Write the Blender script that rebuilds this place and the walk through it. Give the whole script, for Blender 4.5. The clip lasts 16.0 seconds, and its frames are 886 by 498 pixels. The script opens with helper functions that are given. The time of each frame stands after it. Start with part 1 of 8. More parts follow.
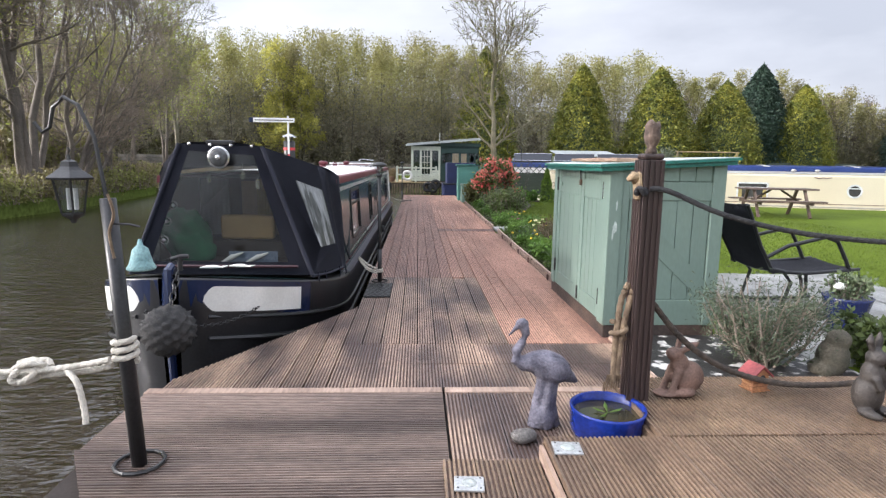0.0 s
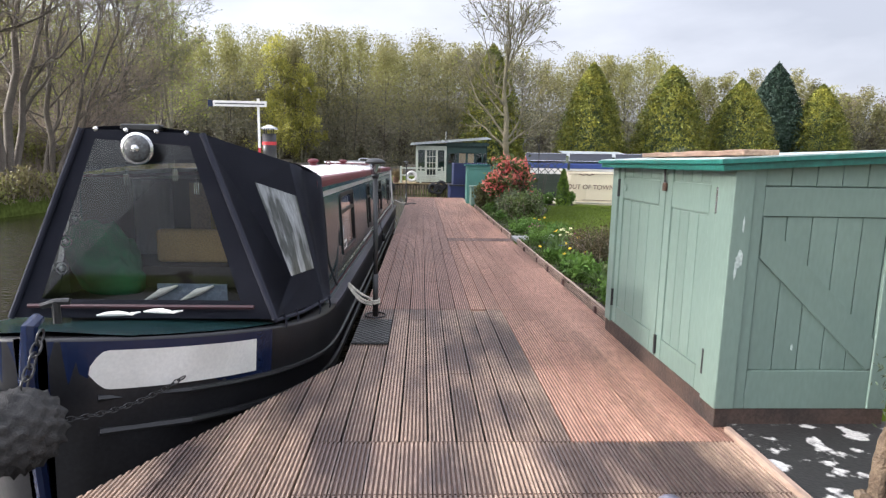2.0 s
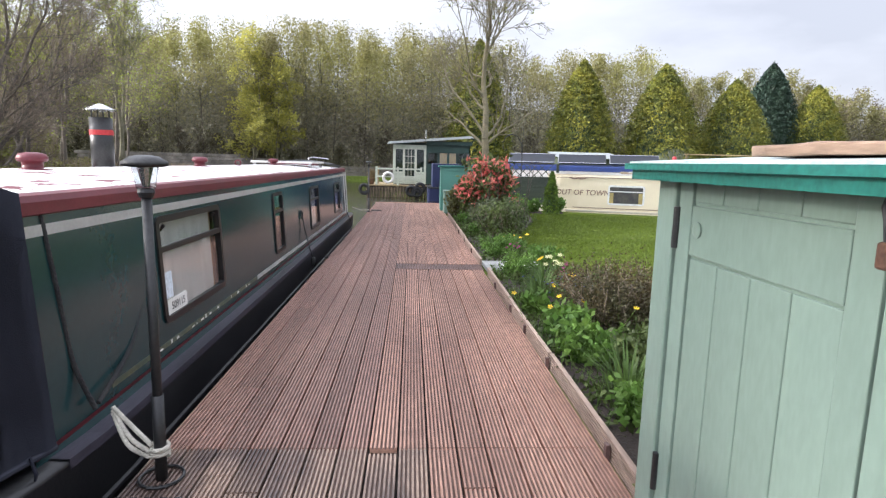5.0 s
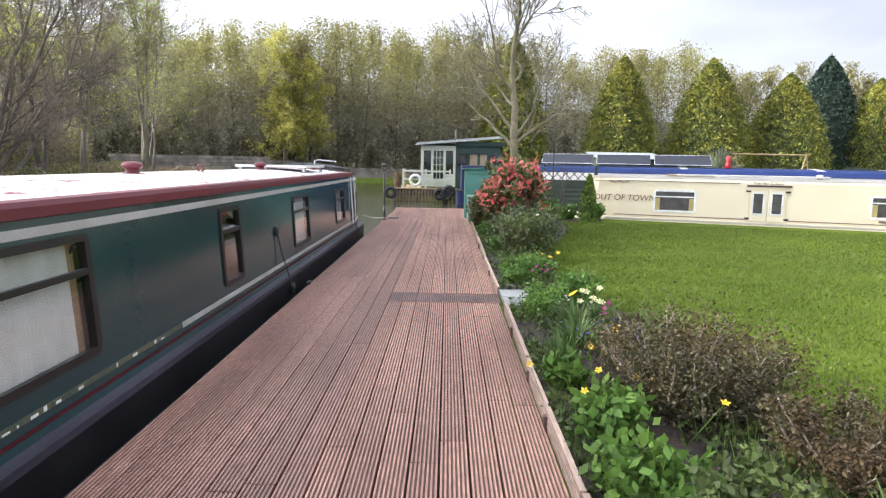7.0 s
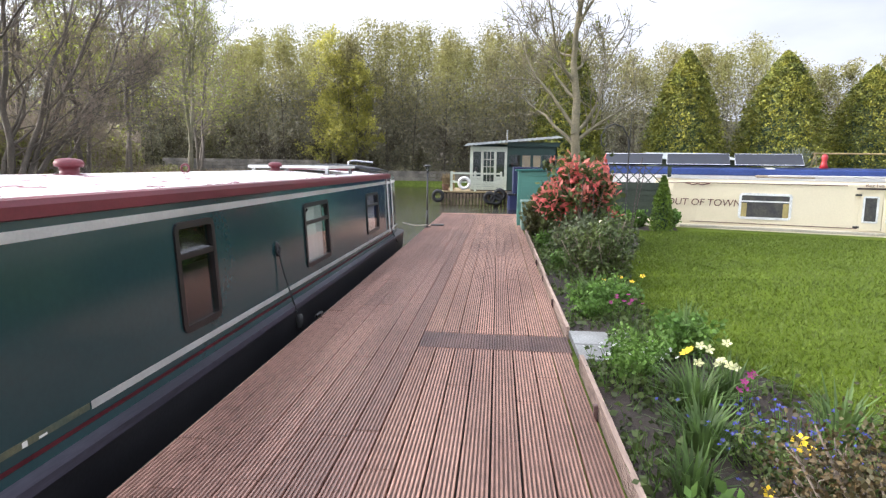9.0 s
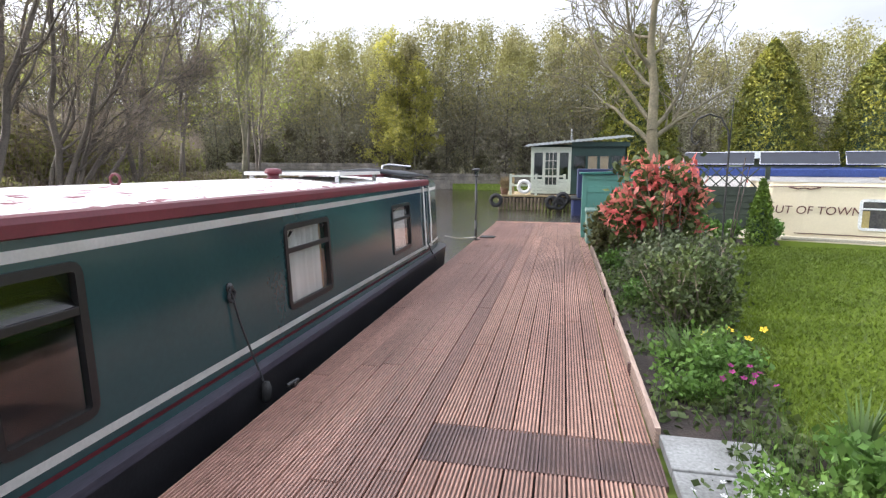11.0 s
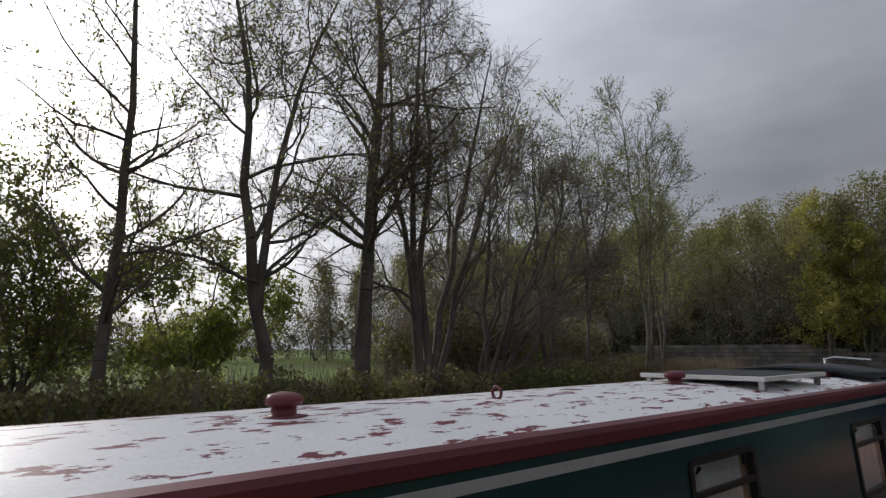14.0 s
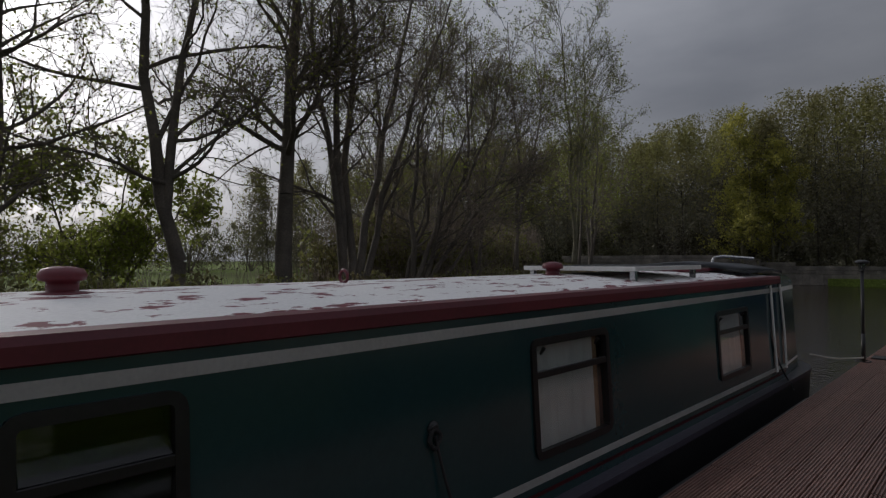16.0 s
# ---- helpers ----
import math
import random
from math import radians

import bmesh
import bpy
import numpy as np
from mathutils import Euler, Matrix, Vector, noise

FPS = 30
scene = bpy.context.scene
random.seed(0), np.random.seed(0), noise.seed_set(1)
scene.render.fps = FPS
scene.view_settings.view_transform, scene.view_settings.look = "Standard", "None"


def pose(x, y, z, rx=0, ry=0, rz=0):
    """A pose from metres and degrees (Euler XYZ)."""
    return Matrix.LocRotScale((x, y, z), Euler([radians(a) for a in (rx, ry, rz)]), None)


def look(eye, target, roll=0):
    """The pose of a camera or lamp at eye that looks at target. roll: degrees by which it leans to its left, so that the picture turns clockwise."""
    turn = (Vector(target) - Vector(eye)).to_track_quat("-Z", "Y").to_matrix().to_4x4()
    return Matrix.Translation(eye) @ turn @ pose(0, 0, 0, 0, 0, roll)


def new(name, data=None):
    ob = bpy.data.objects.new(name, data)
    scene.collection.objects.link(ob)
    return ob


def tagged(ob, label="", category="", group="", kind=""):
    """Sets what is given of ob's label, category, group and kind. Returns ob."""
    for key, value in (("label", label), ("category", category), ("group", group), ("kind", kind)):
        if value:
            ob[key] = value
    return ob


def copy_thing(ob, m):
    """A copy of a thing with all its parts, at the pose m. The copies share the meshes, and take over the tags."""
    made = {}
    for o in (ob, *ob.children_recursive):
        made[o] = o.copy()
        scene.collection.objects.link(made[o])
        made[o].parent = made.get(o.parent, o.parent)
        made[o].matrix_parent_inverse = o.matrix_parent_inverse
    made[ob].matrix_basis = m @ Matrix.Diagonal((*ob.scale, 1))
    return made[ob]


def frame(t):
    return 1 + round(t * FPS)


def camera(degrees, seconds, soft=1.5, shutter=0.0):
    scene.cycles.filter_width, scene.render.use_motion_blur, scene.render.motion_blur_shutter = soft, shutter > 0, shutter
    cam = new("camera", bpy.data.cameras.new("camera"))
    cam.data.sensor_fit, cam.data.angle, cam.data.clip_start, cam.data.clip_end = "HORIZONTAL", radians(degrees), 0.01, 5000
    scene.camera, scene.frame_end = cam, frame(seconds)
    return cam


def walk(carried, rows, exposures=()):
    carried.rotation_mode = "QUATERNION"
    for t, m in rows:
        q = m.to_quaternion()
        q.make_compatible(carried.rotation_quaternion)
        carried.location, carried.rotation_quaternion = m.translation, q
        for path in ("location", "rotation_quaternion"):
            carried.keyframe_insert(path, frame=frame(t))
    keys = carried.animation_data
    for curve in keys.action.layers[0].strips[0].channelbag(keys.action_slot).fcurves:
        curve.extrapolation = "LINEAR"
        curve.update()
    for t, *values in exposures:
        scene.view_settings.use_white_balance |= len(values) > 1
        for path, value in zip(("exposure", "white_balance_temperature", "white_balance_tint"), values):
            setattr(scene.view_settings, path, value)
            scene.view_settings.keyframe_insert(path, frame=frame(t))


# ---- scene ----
cam = camera(76.5, 16.0, 1.3)
PATH = [
    (0, (0.658, 0.813, 1.325), (0.75, 2.788, 1.018), 0.8),
    (0.5, (0.611, 1.23, 1.325), (0.685, 3.205, 1.017), 0.7),
    (1, (0.666, 1.647, 1.32), (0.743, 3.623, 1.017), 0.8),
    (1.5, (0.638, 1.981, 1.315), (0.691, 3.957, 1.012), 1.0),
    (2, (0.622, 2.349, 1.286), (0.7, 4.324, 0.982), 1.0),
    (2.5, (0.666, 2.792, 1.335), (0.783, 4.765, 1.03), 1.5),
    (3, (0.706, 3.171, 1.324), (0.812, 5.145, 1.018), 1.4),
    (3.5, (0.807, 3.539, 1.308), (0.967, 5.509, 1.004), 1.5),
    (6, (1.494, 5.518, 1.307), (1.583, 7.493, 1.008), 1.4),
    (6.5, (1.572, 5.857, 1.3), (1.653, 7.833, 1.003), 1.5),
    (7, (1.627, 6.256, 1.343), (1.616, 8.233, 1.042), 1.1),
    (7.5, (1.635, 6.604, 1.327), (1.527, 8.579, 1.029), 1.3),
    (8, (1.654, 6.964, 1.314), (1.522, 8.937, 1.017), 0.9),
    (8.5, (1.678, 7.347, 1.332), (1.528, 9.319, 1.035), 0.9),
    (9, (1.614, 7.739, 1.297), (1.426, 9.709, 1.003), 0.8),
    (11.5, (1.7, 9.592, 1.358), (1.256, 11.519, 1.065), 0.3),
    (12, (1.604, 9.833, 1.448), (1.077, 11.739, 1.153), 0.3),
    (12.5, (1.52, 9.958, 1.548), (0.674, 11.764, 1.402), -0.0),
    (13, (1.472, 9.945, 1.543), (0.35, 11.597, 1.664), -0.4),
    (13.5, (1.399, 9.952, 1.561), (0.06, 11.417, 1.806), -0.4),
    (14, (1.392, 9.955, 1.497), (-0.143, 11.19, 1.844), -0.3),
    (14.5, (1.402, 9.937, 1.451), (-0.291, 10.95, 1.778), -0.1),
    (15, (1.401, 10.049, 1.385), (-0.382, 10.925, 1.611), 0.3),
    (15.5, (1.589, 10.089, 1.355), (-0.194, 10.987, 1.484), 0.5),
    (16, (1.531, 10.53, 1.331), (0.106, 11.932, 1.369), -0.2),
]
EXPOSURE = [(t, e, 6100, 13) for t, e in ((0, 0.9), (3.5, 0.95), (6, 1.12), (9, 1.18), (12, 1.15), (12.5, 1.0), (13, 0.15), (13.5, -0.6), (14, -1.15), (14.5, -1.5), (15.5, -2.0), (16, -1.75))]
walk(cam, [(t, look(eye, target, roll)) for t, eye, target, roll in PATH], EXPOSURE)

# ---- light ----
SUN_EL, SUN_AZ = radians(19), radians(-93)
world = bpy.data.worlds.new("sky_world")
scene.world = world
world.use_nodes = True
wn, wl = world.node_tree.nodes, world.node_tree.links
wn.clear()
w_out = wn.new("ShaderNodeOutputWorld")
w_bg = wn.new("ShaderNodeBackground")
w_sky = wn.new("ShaderNodeTexSky")
w_sky.sky_type = "NISHITA"
w_sky.sun_disc = False
w_sky.sun_elevation, w_sky.sun_rotation = SUN_EL, SUN_AZ
w_sky.air_density, w_sky.dust_density, w_sky.ozone_density = 1.0, 6.5, 1.0
w_co = wn.new("ShaderNodeTexCoord")
w_map = wn.new("ShaderNodeMapping")
w_map.inputs["Scale"].default_value = (1.0, 1.0, 3.0)
w_noise = wn.new("ShaderNodeTexNoise")
w_noise.inputs["Scale"].default_value, w_noise.inputs["Detail"].default_value = 2.2, 6
w_ramp = wn.new("ShaderNodeValToRGB")
w_ramp.color_ramp.elements[0].position, w_ramp.color_ramp.elements[1].position = 0.34, 0.72
w_ramp.color_ramp.elements[0].color = (4.7, 4.9, 5.4, 1)
w_ramp.color_ramp.elements[1].color = (8.6, 8.7, 9.0, 1)
w_mix = wn.new("ShaderNodeMix")
w_mix.data_type = "RGBA"
w_mix.inputs[0].default_value = 0.56
wl.new(w_co.outputs["Generated"], w_map.inputs["Vector"])
wl.new(w_map.outputs["Vector"], w_noise.inputs["Vector"])
wl.new(w_noise.outputs["Fac"], w_ramp.inputs["Fac"])
w_pale = wn.new("ShaderNodeHueSaturation")
w_pale.inputs["Saturation"].default_value = 0.3
wl.new(w_sky.outputs["Color"], w_pale.inputs["Color"])
wl.new(w_pale.outputs["Color"], w_mix.inputs[6])
wl.new(w_ramp.outputs["Color"], w_mix.inputs[7])
# an overcast sky is brightest overhead
w_sep = wn.new("ShaderNodeSeparateXYZ")
w_rise = wn.new("ShaderNodeMapRange")
w_rise.inputs["From Min"].default_value, w_rise.inputs["From Max"].default_value = 0.25, 0.9
w_rise.inputs["To Min"].default_value, w_rise.inputs["To Max"].default_value = 1.0, 2.2
w_mul = wn.new("ShaderNodeVectorMath")
w_mul.operation = "SCALE"
wl.new(w_co.outputs["Generated"], w_sep.inputs["Vector"])
wl.new(w_sep.outputs["Z"], w_rise.inputs["Value"])
wl.new(w_mix.outputs[2], w_mul.inputs[0])
wl.new(w_rise.outputs["Result"], w_mul.inputs["Scale"])
# thin cloud glows round the sun
w_dot = wn.new("ShaderNodeVectorMath")
w_dot.operation = "DOT_PRODUCT"
w_dot.inputs[1].default_value = (math.sin(SUN_AZ) * math.cos(SUN_EL), math.cos(SUN_AZ) * math.cos(SUN_EL), math.sin(SUN_EL))
w_glow = wn.new("ShaderNodeMapRange")
w_glow.interpolation_type = "SMOOTHSTEP"
w_glow.inputs["From Min"].default_value, w_glow.inputs["From Max"].default_value = 0.0, 1.0
w_glow.inputs["To Min"].default_value, w_glow.inputs["To Max"].default_value = 1.0, 2.0
w_mul2 = wn.new("ShaderNodeVectorMath")
w_mul2.operation = "SCALE"
wl.new(w_co.outputs["Generated"], w_dot.inputs[0])
wl.new(w_dot.outputs["Value"], w_glow.inputs["Value"])
wl.new(w_mul.outputs["Vector"], w_mul2.inputs[0])
wl.new(w_glow.outputs["Result"], w_mul2.inputs["Scale"])
wl.new(w_mul2.outputs["Vector"], w_bg.inputs["Color"])
w_bg.inputs["Strength"].default_value = 0.1
wl.new(w_bg.outputs["Background"], w_out.inputs["Surface"])

sun = new("sun", bpy.data.lights.new("sun", "SUN"))
sun.data.energy, sun.data.angle, sun.data.color = 3.4, radians(2.0), (1.0, 0.92, 0.82)
sun_way = Vector((math.sin(SUN_AZ) * math.cos(SUN_EL), math.cos(SUN_AZ) * math.cos(SUN_EL), math.sin(SUN_EL)))
sun.matrix_world = look((0, 0, 30), Vector((0, 0, 30)) - sun_way)

# ---- materials ----
MATS = {}


def mat(name, c1, c2=None, rough=0.6, metal=0.0, scale=3.0, fine=60.0, bump=0.15, rand=0.0, stretch=(1, 1, 1), lo=0.35, hi=0.65, trans=0.0, island=0.0, finemix=0.25, spec=0.5):
    """A surface with blotches at one scale and grain at a finer one; rand or island vary the tone piece by piece."""
    m = bpy.data.materials.new(name)
    MATS[name] = m
    m.use_nodes = True
    n, l = m.node_tree.nodes, m.node_tree.links
    p = n["Principled BSDF"]
    c2 = c2 or tuple(v * 0.75 for v in c1)
    geo = n.new("ShaderNodeNewGeometry")
    mp = n.new("ShaderNodeMapping")
    mp.inputs["Scale"].default_value = stretch
    l.new(geo.outputs["Position"], mp.inputs["Vector"])
    big = n.new("ShaderNodeTexNoise")
    big.inputs["Scale"].default_value, big.inputs["Detail"].default_value = scale, 5
    l.new(mp.outputs["Vector"], big.inputs["Vector"])
    ramp = n.new("ShaderNodeMapRange")
    ramp.inputs["From Min"].default_value, ramp.inputs["From Max"].default_value = lo, hi
    l.new(big.outputs["Fac"], ramp.inputs["Value"])
    mix = n.new("ShaderNodeMix")
    mix.data_type = "RGBA"
    mix.inputs[6].default_value, mix.inputs[7].default_value = (*c1, 1), (*c2, 1)
    l.new(ramp.outputs["Result"], mix.inputs[0])
    gr = n.new("ShaderNodeTexNoise")
    gr.inputs["Scale"].default_value, gr.inputs["Detail"].default_value = fine, 4
    l.new(mp.outputs["Vector"], gr.inputs["Vector"])
    gr2 = n.new("ShaderNodeMapRange")
    gr2.inputs["From Min"].default_value, gr2.inputs["From Max"].default_value = 0.3, 0.7
    gr2.inputs["To Min"].default_value, gr2.inputs["To Max"].default_value = 1 - finemix, 1 + finemix
    l.new(gr.outputs["Fac"], gr2.inputs["Value"])
    hsv = n.new("ShaderNodeHueSaturation")
    l.new(mix.outputs[2], hsv.inputs["Color"])
    val = gr2.outputs["Result"]
    if rand or island:
        src = n.new("ShaderNodeObjectInfo").outputs["Random"] if rand else geo.outputs["Random Per Island"]
        r2 = n.new("ShaderNodeMapRange")
        k = rand or island
        r2.inputs["To Min"].default_value, r2.inputs["To Max"].default_value = 1 - k, 1 + k
        l.new(src, r2.inputs["Value"])
        mul = n.new("ShaderNodeMath")
        mul.operation = "MULTIPLY"
        l.new(val, mul.inputs[0])
        l.new(r2.outputs["Result"], mul.inputs[1])
        val = mul.outputs["Value"]
    l.new(val, hsv.inputs["Value"])
    l.new(hsv.outputs["Color"], p.inputs["Base Color"])
    p.inputs["Roughness"].default_value, p.inputs["Metallic"].default_value = rough, metal
    p.inputs["Specular IOR Level"].default_value = spec
    if bump:
        b = n.new("ShaderNodeBump")
        b.inputs["Strength"].default_value, b.inputs["Distance"].default_value = bump, 0.01
        l.new(gr.outputs["Fac"], b.inputs["Height"])
        l.new(b.outputs["Normal"], p.inputs["Normal"])
    if trans:
        tr = n.new("ShaderNodeBsdfTranslucent")
        l.new(hsv.outputs["Color"], tr.inputs["Color"])
        ms = n.new("ShaderNodeMixShader")
        ms.inputs["Fac"].default_value = trans
        l.new(p.outputs["BSDF"], ms.inputs[1])
        l.new(tr.outputs["BSDF"], ms.inputs[2])
        l.new(ms.outputs["Shader"], n["Material Output"].inputs["Surface"])
    return m


def glass(name, tint=(0.97, 0.98, 0.97), rough=0.02, clear=0.97):
    """A thin pane: mostly clear, with a mirror gloss that grows at a slant."""
    m = bpy.data.materials.new(name)
    m.use_nodes = True
    n, l = m.node_tree.nodes, m.node_tree.links
    n.clear()
    out, tr, gl, mx, fr = (n.new(k) for k in ("ShaderNodeOutputMaterial", "ShaderNodeBsdfTransparent", "ShaderNodeBsdfGlossy", "ShaderNodeMixShader", "ShaderNodeLayerWeight"))
    tr.inputs["Color"].default_value = (*(v * clear for v in tint), 1)
    gl.inputs["Roughness"].default_value = rough
    pw = n.new("ShaderNodeMath")
    pw.operation = "POWER"
    pw.inputs[1].default_value = 4.0
    ad = n.new("ShaderNodeMath")
    ad.operation, ad.inputs[1].default_value, ad.inputs[2].default_value = "MULTIPLY_ADD", 0.9, 0.05
    l.new(fr.outputs["Facing"], pw.inputs[0])
    l.new(pw.outputs[0], ad.inputs[0])
    l.new(ad.outputs[0], mx.inputs["Fac"])
    l.new(tr.outputs["BSDF"], mx.inputs[1])
    l.new(gl.outputs["BSDF"], mx.inputs[2])
    l.new(mx.outputs["Shader"], out.inputs["Surface"])
    return m


def patchy(name, over, under, scale, lo, hi, stretch, rough):
    """Paint that has flaked off in patches down to an older coat."""
    m = mat(name, over, under, rough, 0, scale, 90, 0.12, stretch=stretch, lo=lo, hi=hi, finemix=0.08, spec=0.25)
    big = [k for k in m.node_tree.nodes if k.type == "TEX_NOISE"][0]
    big.inputs["Detail"].default_value, big.inputs["Roughness"].default_value = 10, 0.68
    return m


DECK_R = mat("decking_red", (0.42, 0.24, 0.175), (0.28, 0.15, 0.11), 0.5, 0, 2.2, 40, 0.25, rand=0.16, stretch=(1, 0.25, 1))
DECK_L = mat("decking_brown", (0.31, 0.175, 0.135), (0.20, 0.108, 0.085), 0.45, 0, 2.2, 40, 0.25, rand=0.16, stretch=(1, 0.25, 1))
DECK_W = mat("decking_weathered", (0.33, 0.23, 0.17), (0.085, 0.06, 0.055), 0.42, 0, 3.0, 40, 0.3, rand=0.22, stretch=(1, 0.4, 1), lo=0.4, hi=0.6)
DECK_F = mat("decking_front", (0.225, 0.165, 0.135), (0.085, 0.06, 0.05), 0.45, 0, 2.2, 40, 0.3, rand=0.2, stretch=(0.3, 1, 1))
DECK_P = mat("decking_platform", (0.215, 0.145, 0.092), (0.105, 0.07, 0.047), 0.45, 0, 2.0, 40, 0.3, rand=0.15, stretch=(1, 1, 1))
DECK_S = mat("decking_strip_dark", (0.17, 0.10, 0.085), (0.10, 0.06, 0.055), 0.5, 0, 3, 50, 0.3, rand=0.15)
EDGE = mat("edging_timber", (0.36, 0.26, 0.20), (0.24, 0.165, 0.125), 0.7, 0, 3, 60, 0.4, rand=0.15, stretch=(1, 0.15, 1))
# groove floors: shade put into the colour so the ridges stand out
GROOVE = mat("groove_shade", (0.11, 0.066, 0.05), (0.065, 0.04, 0.031), 0.8, 0, 3, 50, 0.3)
# near black, so the shade under boards and floors is in the colour
UNDER = mat("shaded_underframe", (0.03, 0.022, 0.018), None, 0.9)
WATER = mat("canal_water", (0.024, 0.018, 0.010), (0.018, 0.013, 0.008), 0.03, 0, 0.15, 1.6, 0.0, spec=0.6, finemix=0.05)
MUD = mat("bank_mud", (0.10, 0.075, 0.05), (0.05, 0.045, 0.025), 0.95, 0, 1.5, 30, 0.5)
GRASS = mat("lawn_turf", (0.095, 0.135, 0.010), (0.062, 0.092, 0.008), 0.9, 0, 0.35, 45, 0.4, finemix=0.25, spec=0.1)
FIELD = mat("rough_grass", (0.135, 0.19, 0.035), (0.085, 0.10, 0.03), 0.95, 0, 0.05, 8, 0.4, finemix=0.35, spec=0.05)
SOIL = mat("bed_soil", (0.045, 0.032, 0.024), (0.025, 0.018, 0.014), 0.95, 0, 6, 70, 0.9)
BLADE = mat("grass_blade", (0.125, 0.175, 0.012), (0.085, 0.125, 0.010), 0.6, 0, 0.5, 20, 0, trans=0.3, island=0.25)
SLAB = mat("paving_slab", (0.30, 0.30, 0.285), (0.19, 0.19, 0.175), 0.8, 0, 3, 60, 0.3, rand=0.1)

GREEN_HULL = mat("boat_green_paint", (0.019, 0.050, 0.053), (0.015, 0.041, 0.044), 0.16, 0, 1.2, 30, 0.015, finemix=0.06)
BLACK_HULL = mat("boat_black_paint", (0.012, 0.012, 0.014), (0.02, 0.02, 0.022), 0.35, 0, 2, 50, 0.06)
BLUE_HULL = mat("boat_navy_paint", (0.010, 0.018, 0.055), (0.008, 0.014, 0.04), 0.18, 0, 2, 40, 0.02, finemix=0.08)
BURG = mat("boat_burgundy_paint", (0.15, 0.022, 0.032), (0.11, 0.018, 0.026), 0.42, 0, 2, 60, 0.03, finemix=0.1)
MAROON = mat("dark_maroon_paint", (0.05, 0.012, 0.018), (0.035, 0.01, 0.014), 0.5, 0, 4, 60, 0.05)
WHITE = mat("white_paint", (0.78, 0.77, 0.73), (0.66, 0.65, 0.61), 0.4, 0, 3, 60, 0.05, finemix=0.06)
CREAM = mat("cream_paint", (0.74, 0.66, 0.48), (0.70, 0.61, 0.43), 0.35, 0, 0.6, 40, 0.02, finemix=0.04)
ROOFP = patchy("flaking_roof_paint", (0.80, 0.79, 0.77), (0.17, 0.035, 0.045), 7.0, 0.565, 0.58, (1.5, 0.6, 1), 0.55)
GUNW = mat("gunwale_paint", (0.07, 0.065, 0.085), (0.04, 0.038, 0.05), 0.3, 0, 3, 60, 0.08, stretch=(1, 0.2, 1))
CANVAS = mat("hood_canvas", (0.012, 0.014, 0.026), (0.018, 0.020, 0.034), 0.85, 0, 3, 220, 0.35, finemix=0.2)
VINYL = mat("clear_vinyl", (0.55, 0.57, 0.58), (0.16, 0.17, 0.16), 0.12, 0, 6.0, 30, 0.0, stretch=(1, 1.6, 0.25), lo=0.44, hi=0.56)
METAL = mat("bright_metal", (0.6, 0.6, 0.6), (0.5, 0.5, 0.5), 0.25, 1.0, 5, 80, 0.05)
DARKM = mat("black_metal", (0.02, 0.02, 0.022), (0.03, 0.03, 0.03), 0.4, 0.2, 5, 80, 0.08)
RUBBER = mat("black_rubber", (0.018, 0.018, 0.018), (0.03, 0.03, 0.03), 0.8, 0, 20, 150, 0.3)
CURTAIN = mat("net_curtain", (0.86, 0.86, 0.85), (0.78, 0.78, 0.77), 0.9, 0, 8, 300, 0.1, trans=0.35, finemix=0.04)
# near-black brown that puts the dimness of the interior into the colour
INSIDE = mat("shaded_boat_interior", (0.05, 0.035, 0.025), (0.03, 0.022, 0.018), 0.7)
PANE = glass("window_glass")
PANE_DARK = glass("dark_glass", (0.5, 0.52, 0.5), 0.02, 0.6)
SHEDG = mat("shed_sage_paint", (0.185, 0.253, 0.211), (0.157, 0.218, 0.184), 0.45, 0, 1.5, 60, 0.08, rand=0.05, finemix=0.06, stretch=(1, 1, 0.3))
SHEDT = mat("shed_teal_trim", (0.025, 0.165, 0.135), (0.02, 0.13, 0.105), 0.35, 0, 3, 50, 0.06)
SHEDROOF = mat("shed_roof_felt", (0.55, 0.62, 0.60), (0.38, 0.45, 0.42), 0.5, 0, 2, 60, 0.2)
BARK = mat("tree_bark", (0.17, 0.145, 0.12), (0.11, 0.095, 0.08), 0.9, 0, 2, 30, 0.6)
BARK_L = mat("pale_bark", (0.22, 0.20, 0.14), (0.13, 0.125, 0.07), 0.85, 0, 3, 30, 0.5)
TWIG = mat("twigs", (0.21, 0.17, 0.14), (0.27, 0.22, 0.175), 0.9, 0, 0.5, 10, 0)


def leafmat(name, c1, c2, trans=0.35, island=0.35, scale=0.35, rough=0.55):
    return mat(name, c1, c2, rough, 0, scale, 12, 0, trans=trans, island=island, spec=0.3)


WOODS = leafmat("spring_woods_leaves", (0.275, 0.27, 0.09), (0.215, 0.195, 0.095), 0.38, 0.25, 0.12)
WOODTWIG = leafmat("woodland_twigs", (0.175, 0.155, 0.12), (0.19, 0.18, 0.11), 0.3, 0.3, 0.15)
BIRCH = leafmat("birch_spring_leaves", (0.46, 0.44, 0.10), (0.38, 0.365, 0.09), 0.5, 0.2)
BUDS = leafmat("bud_leaves", (0.30, 0.35, 0.07), (0.24, 0.26, 0.07), 0.62, 0.35)
# the darker second tone and strong leaf variance paint in shaded gaps
CONIF = leafmat("golden_conifer_foliage", (0.24, 0.235, 0.035), (0.085, 0.105, 0.022), 0.12, 0.55, 1.1)
# foliage of the dark conifers, also the painted shade inside every conifer
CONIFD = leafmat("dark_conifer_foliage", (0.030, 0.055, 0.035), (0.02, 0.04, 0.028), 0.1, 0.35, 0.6)
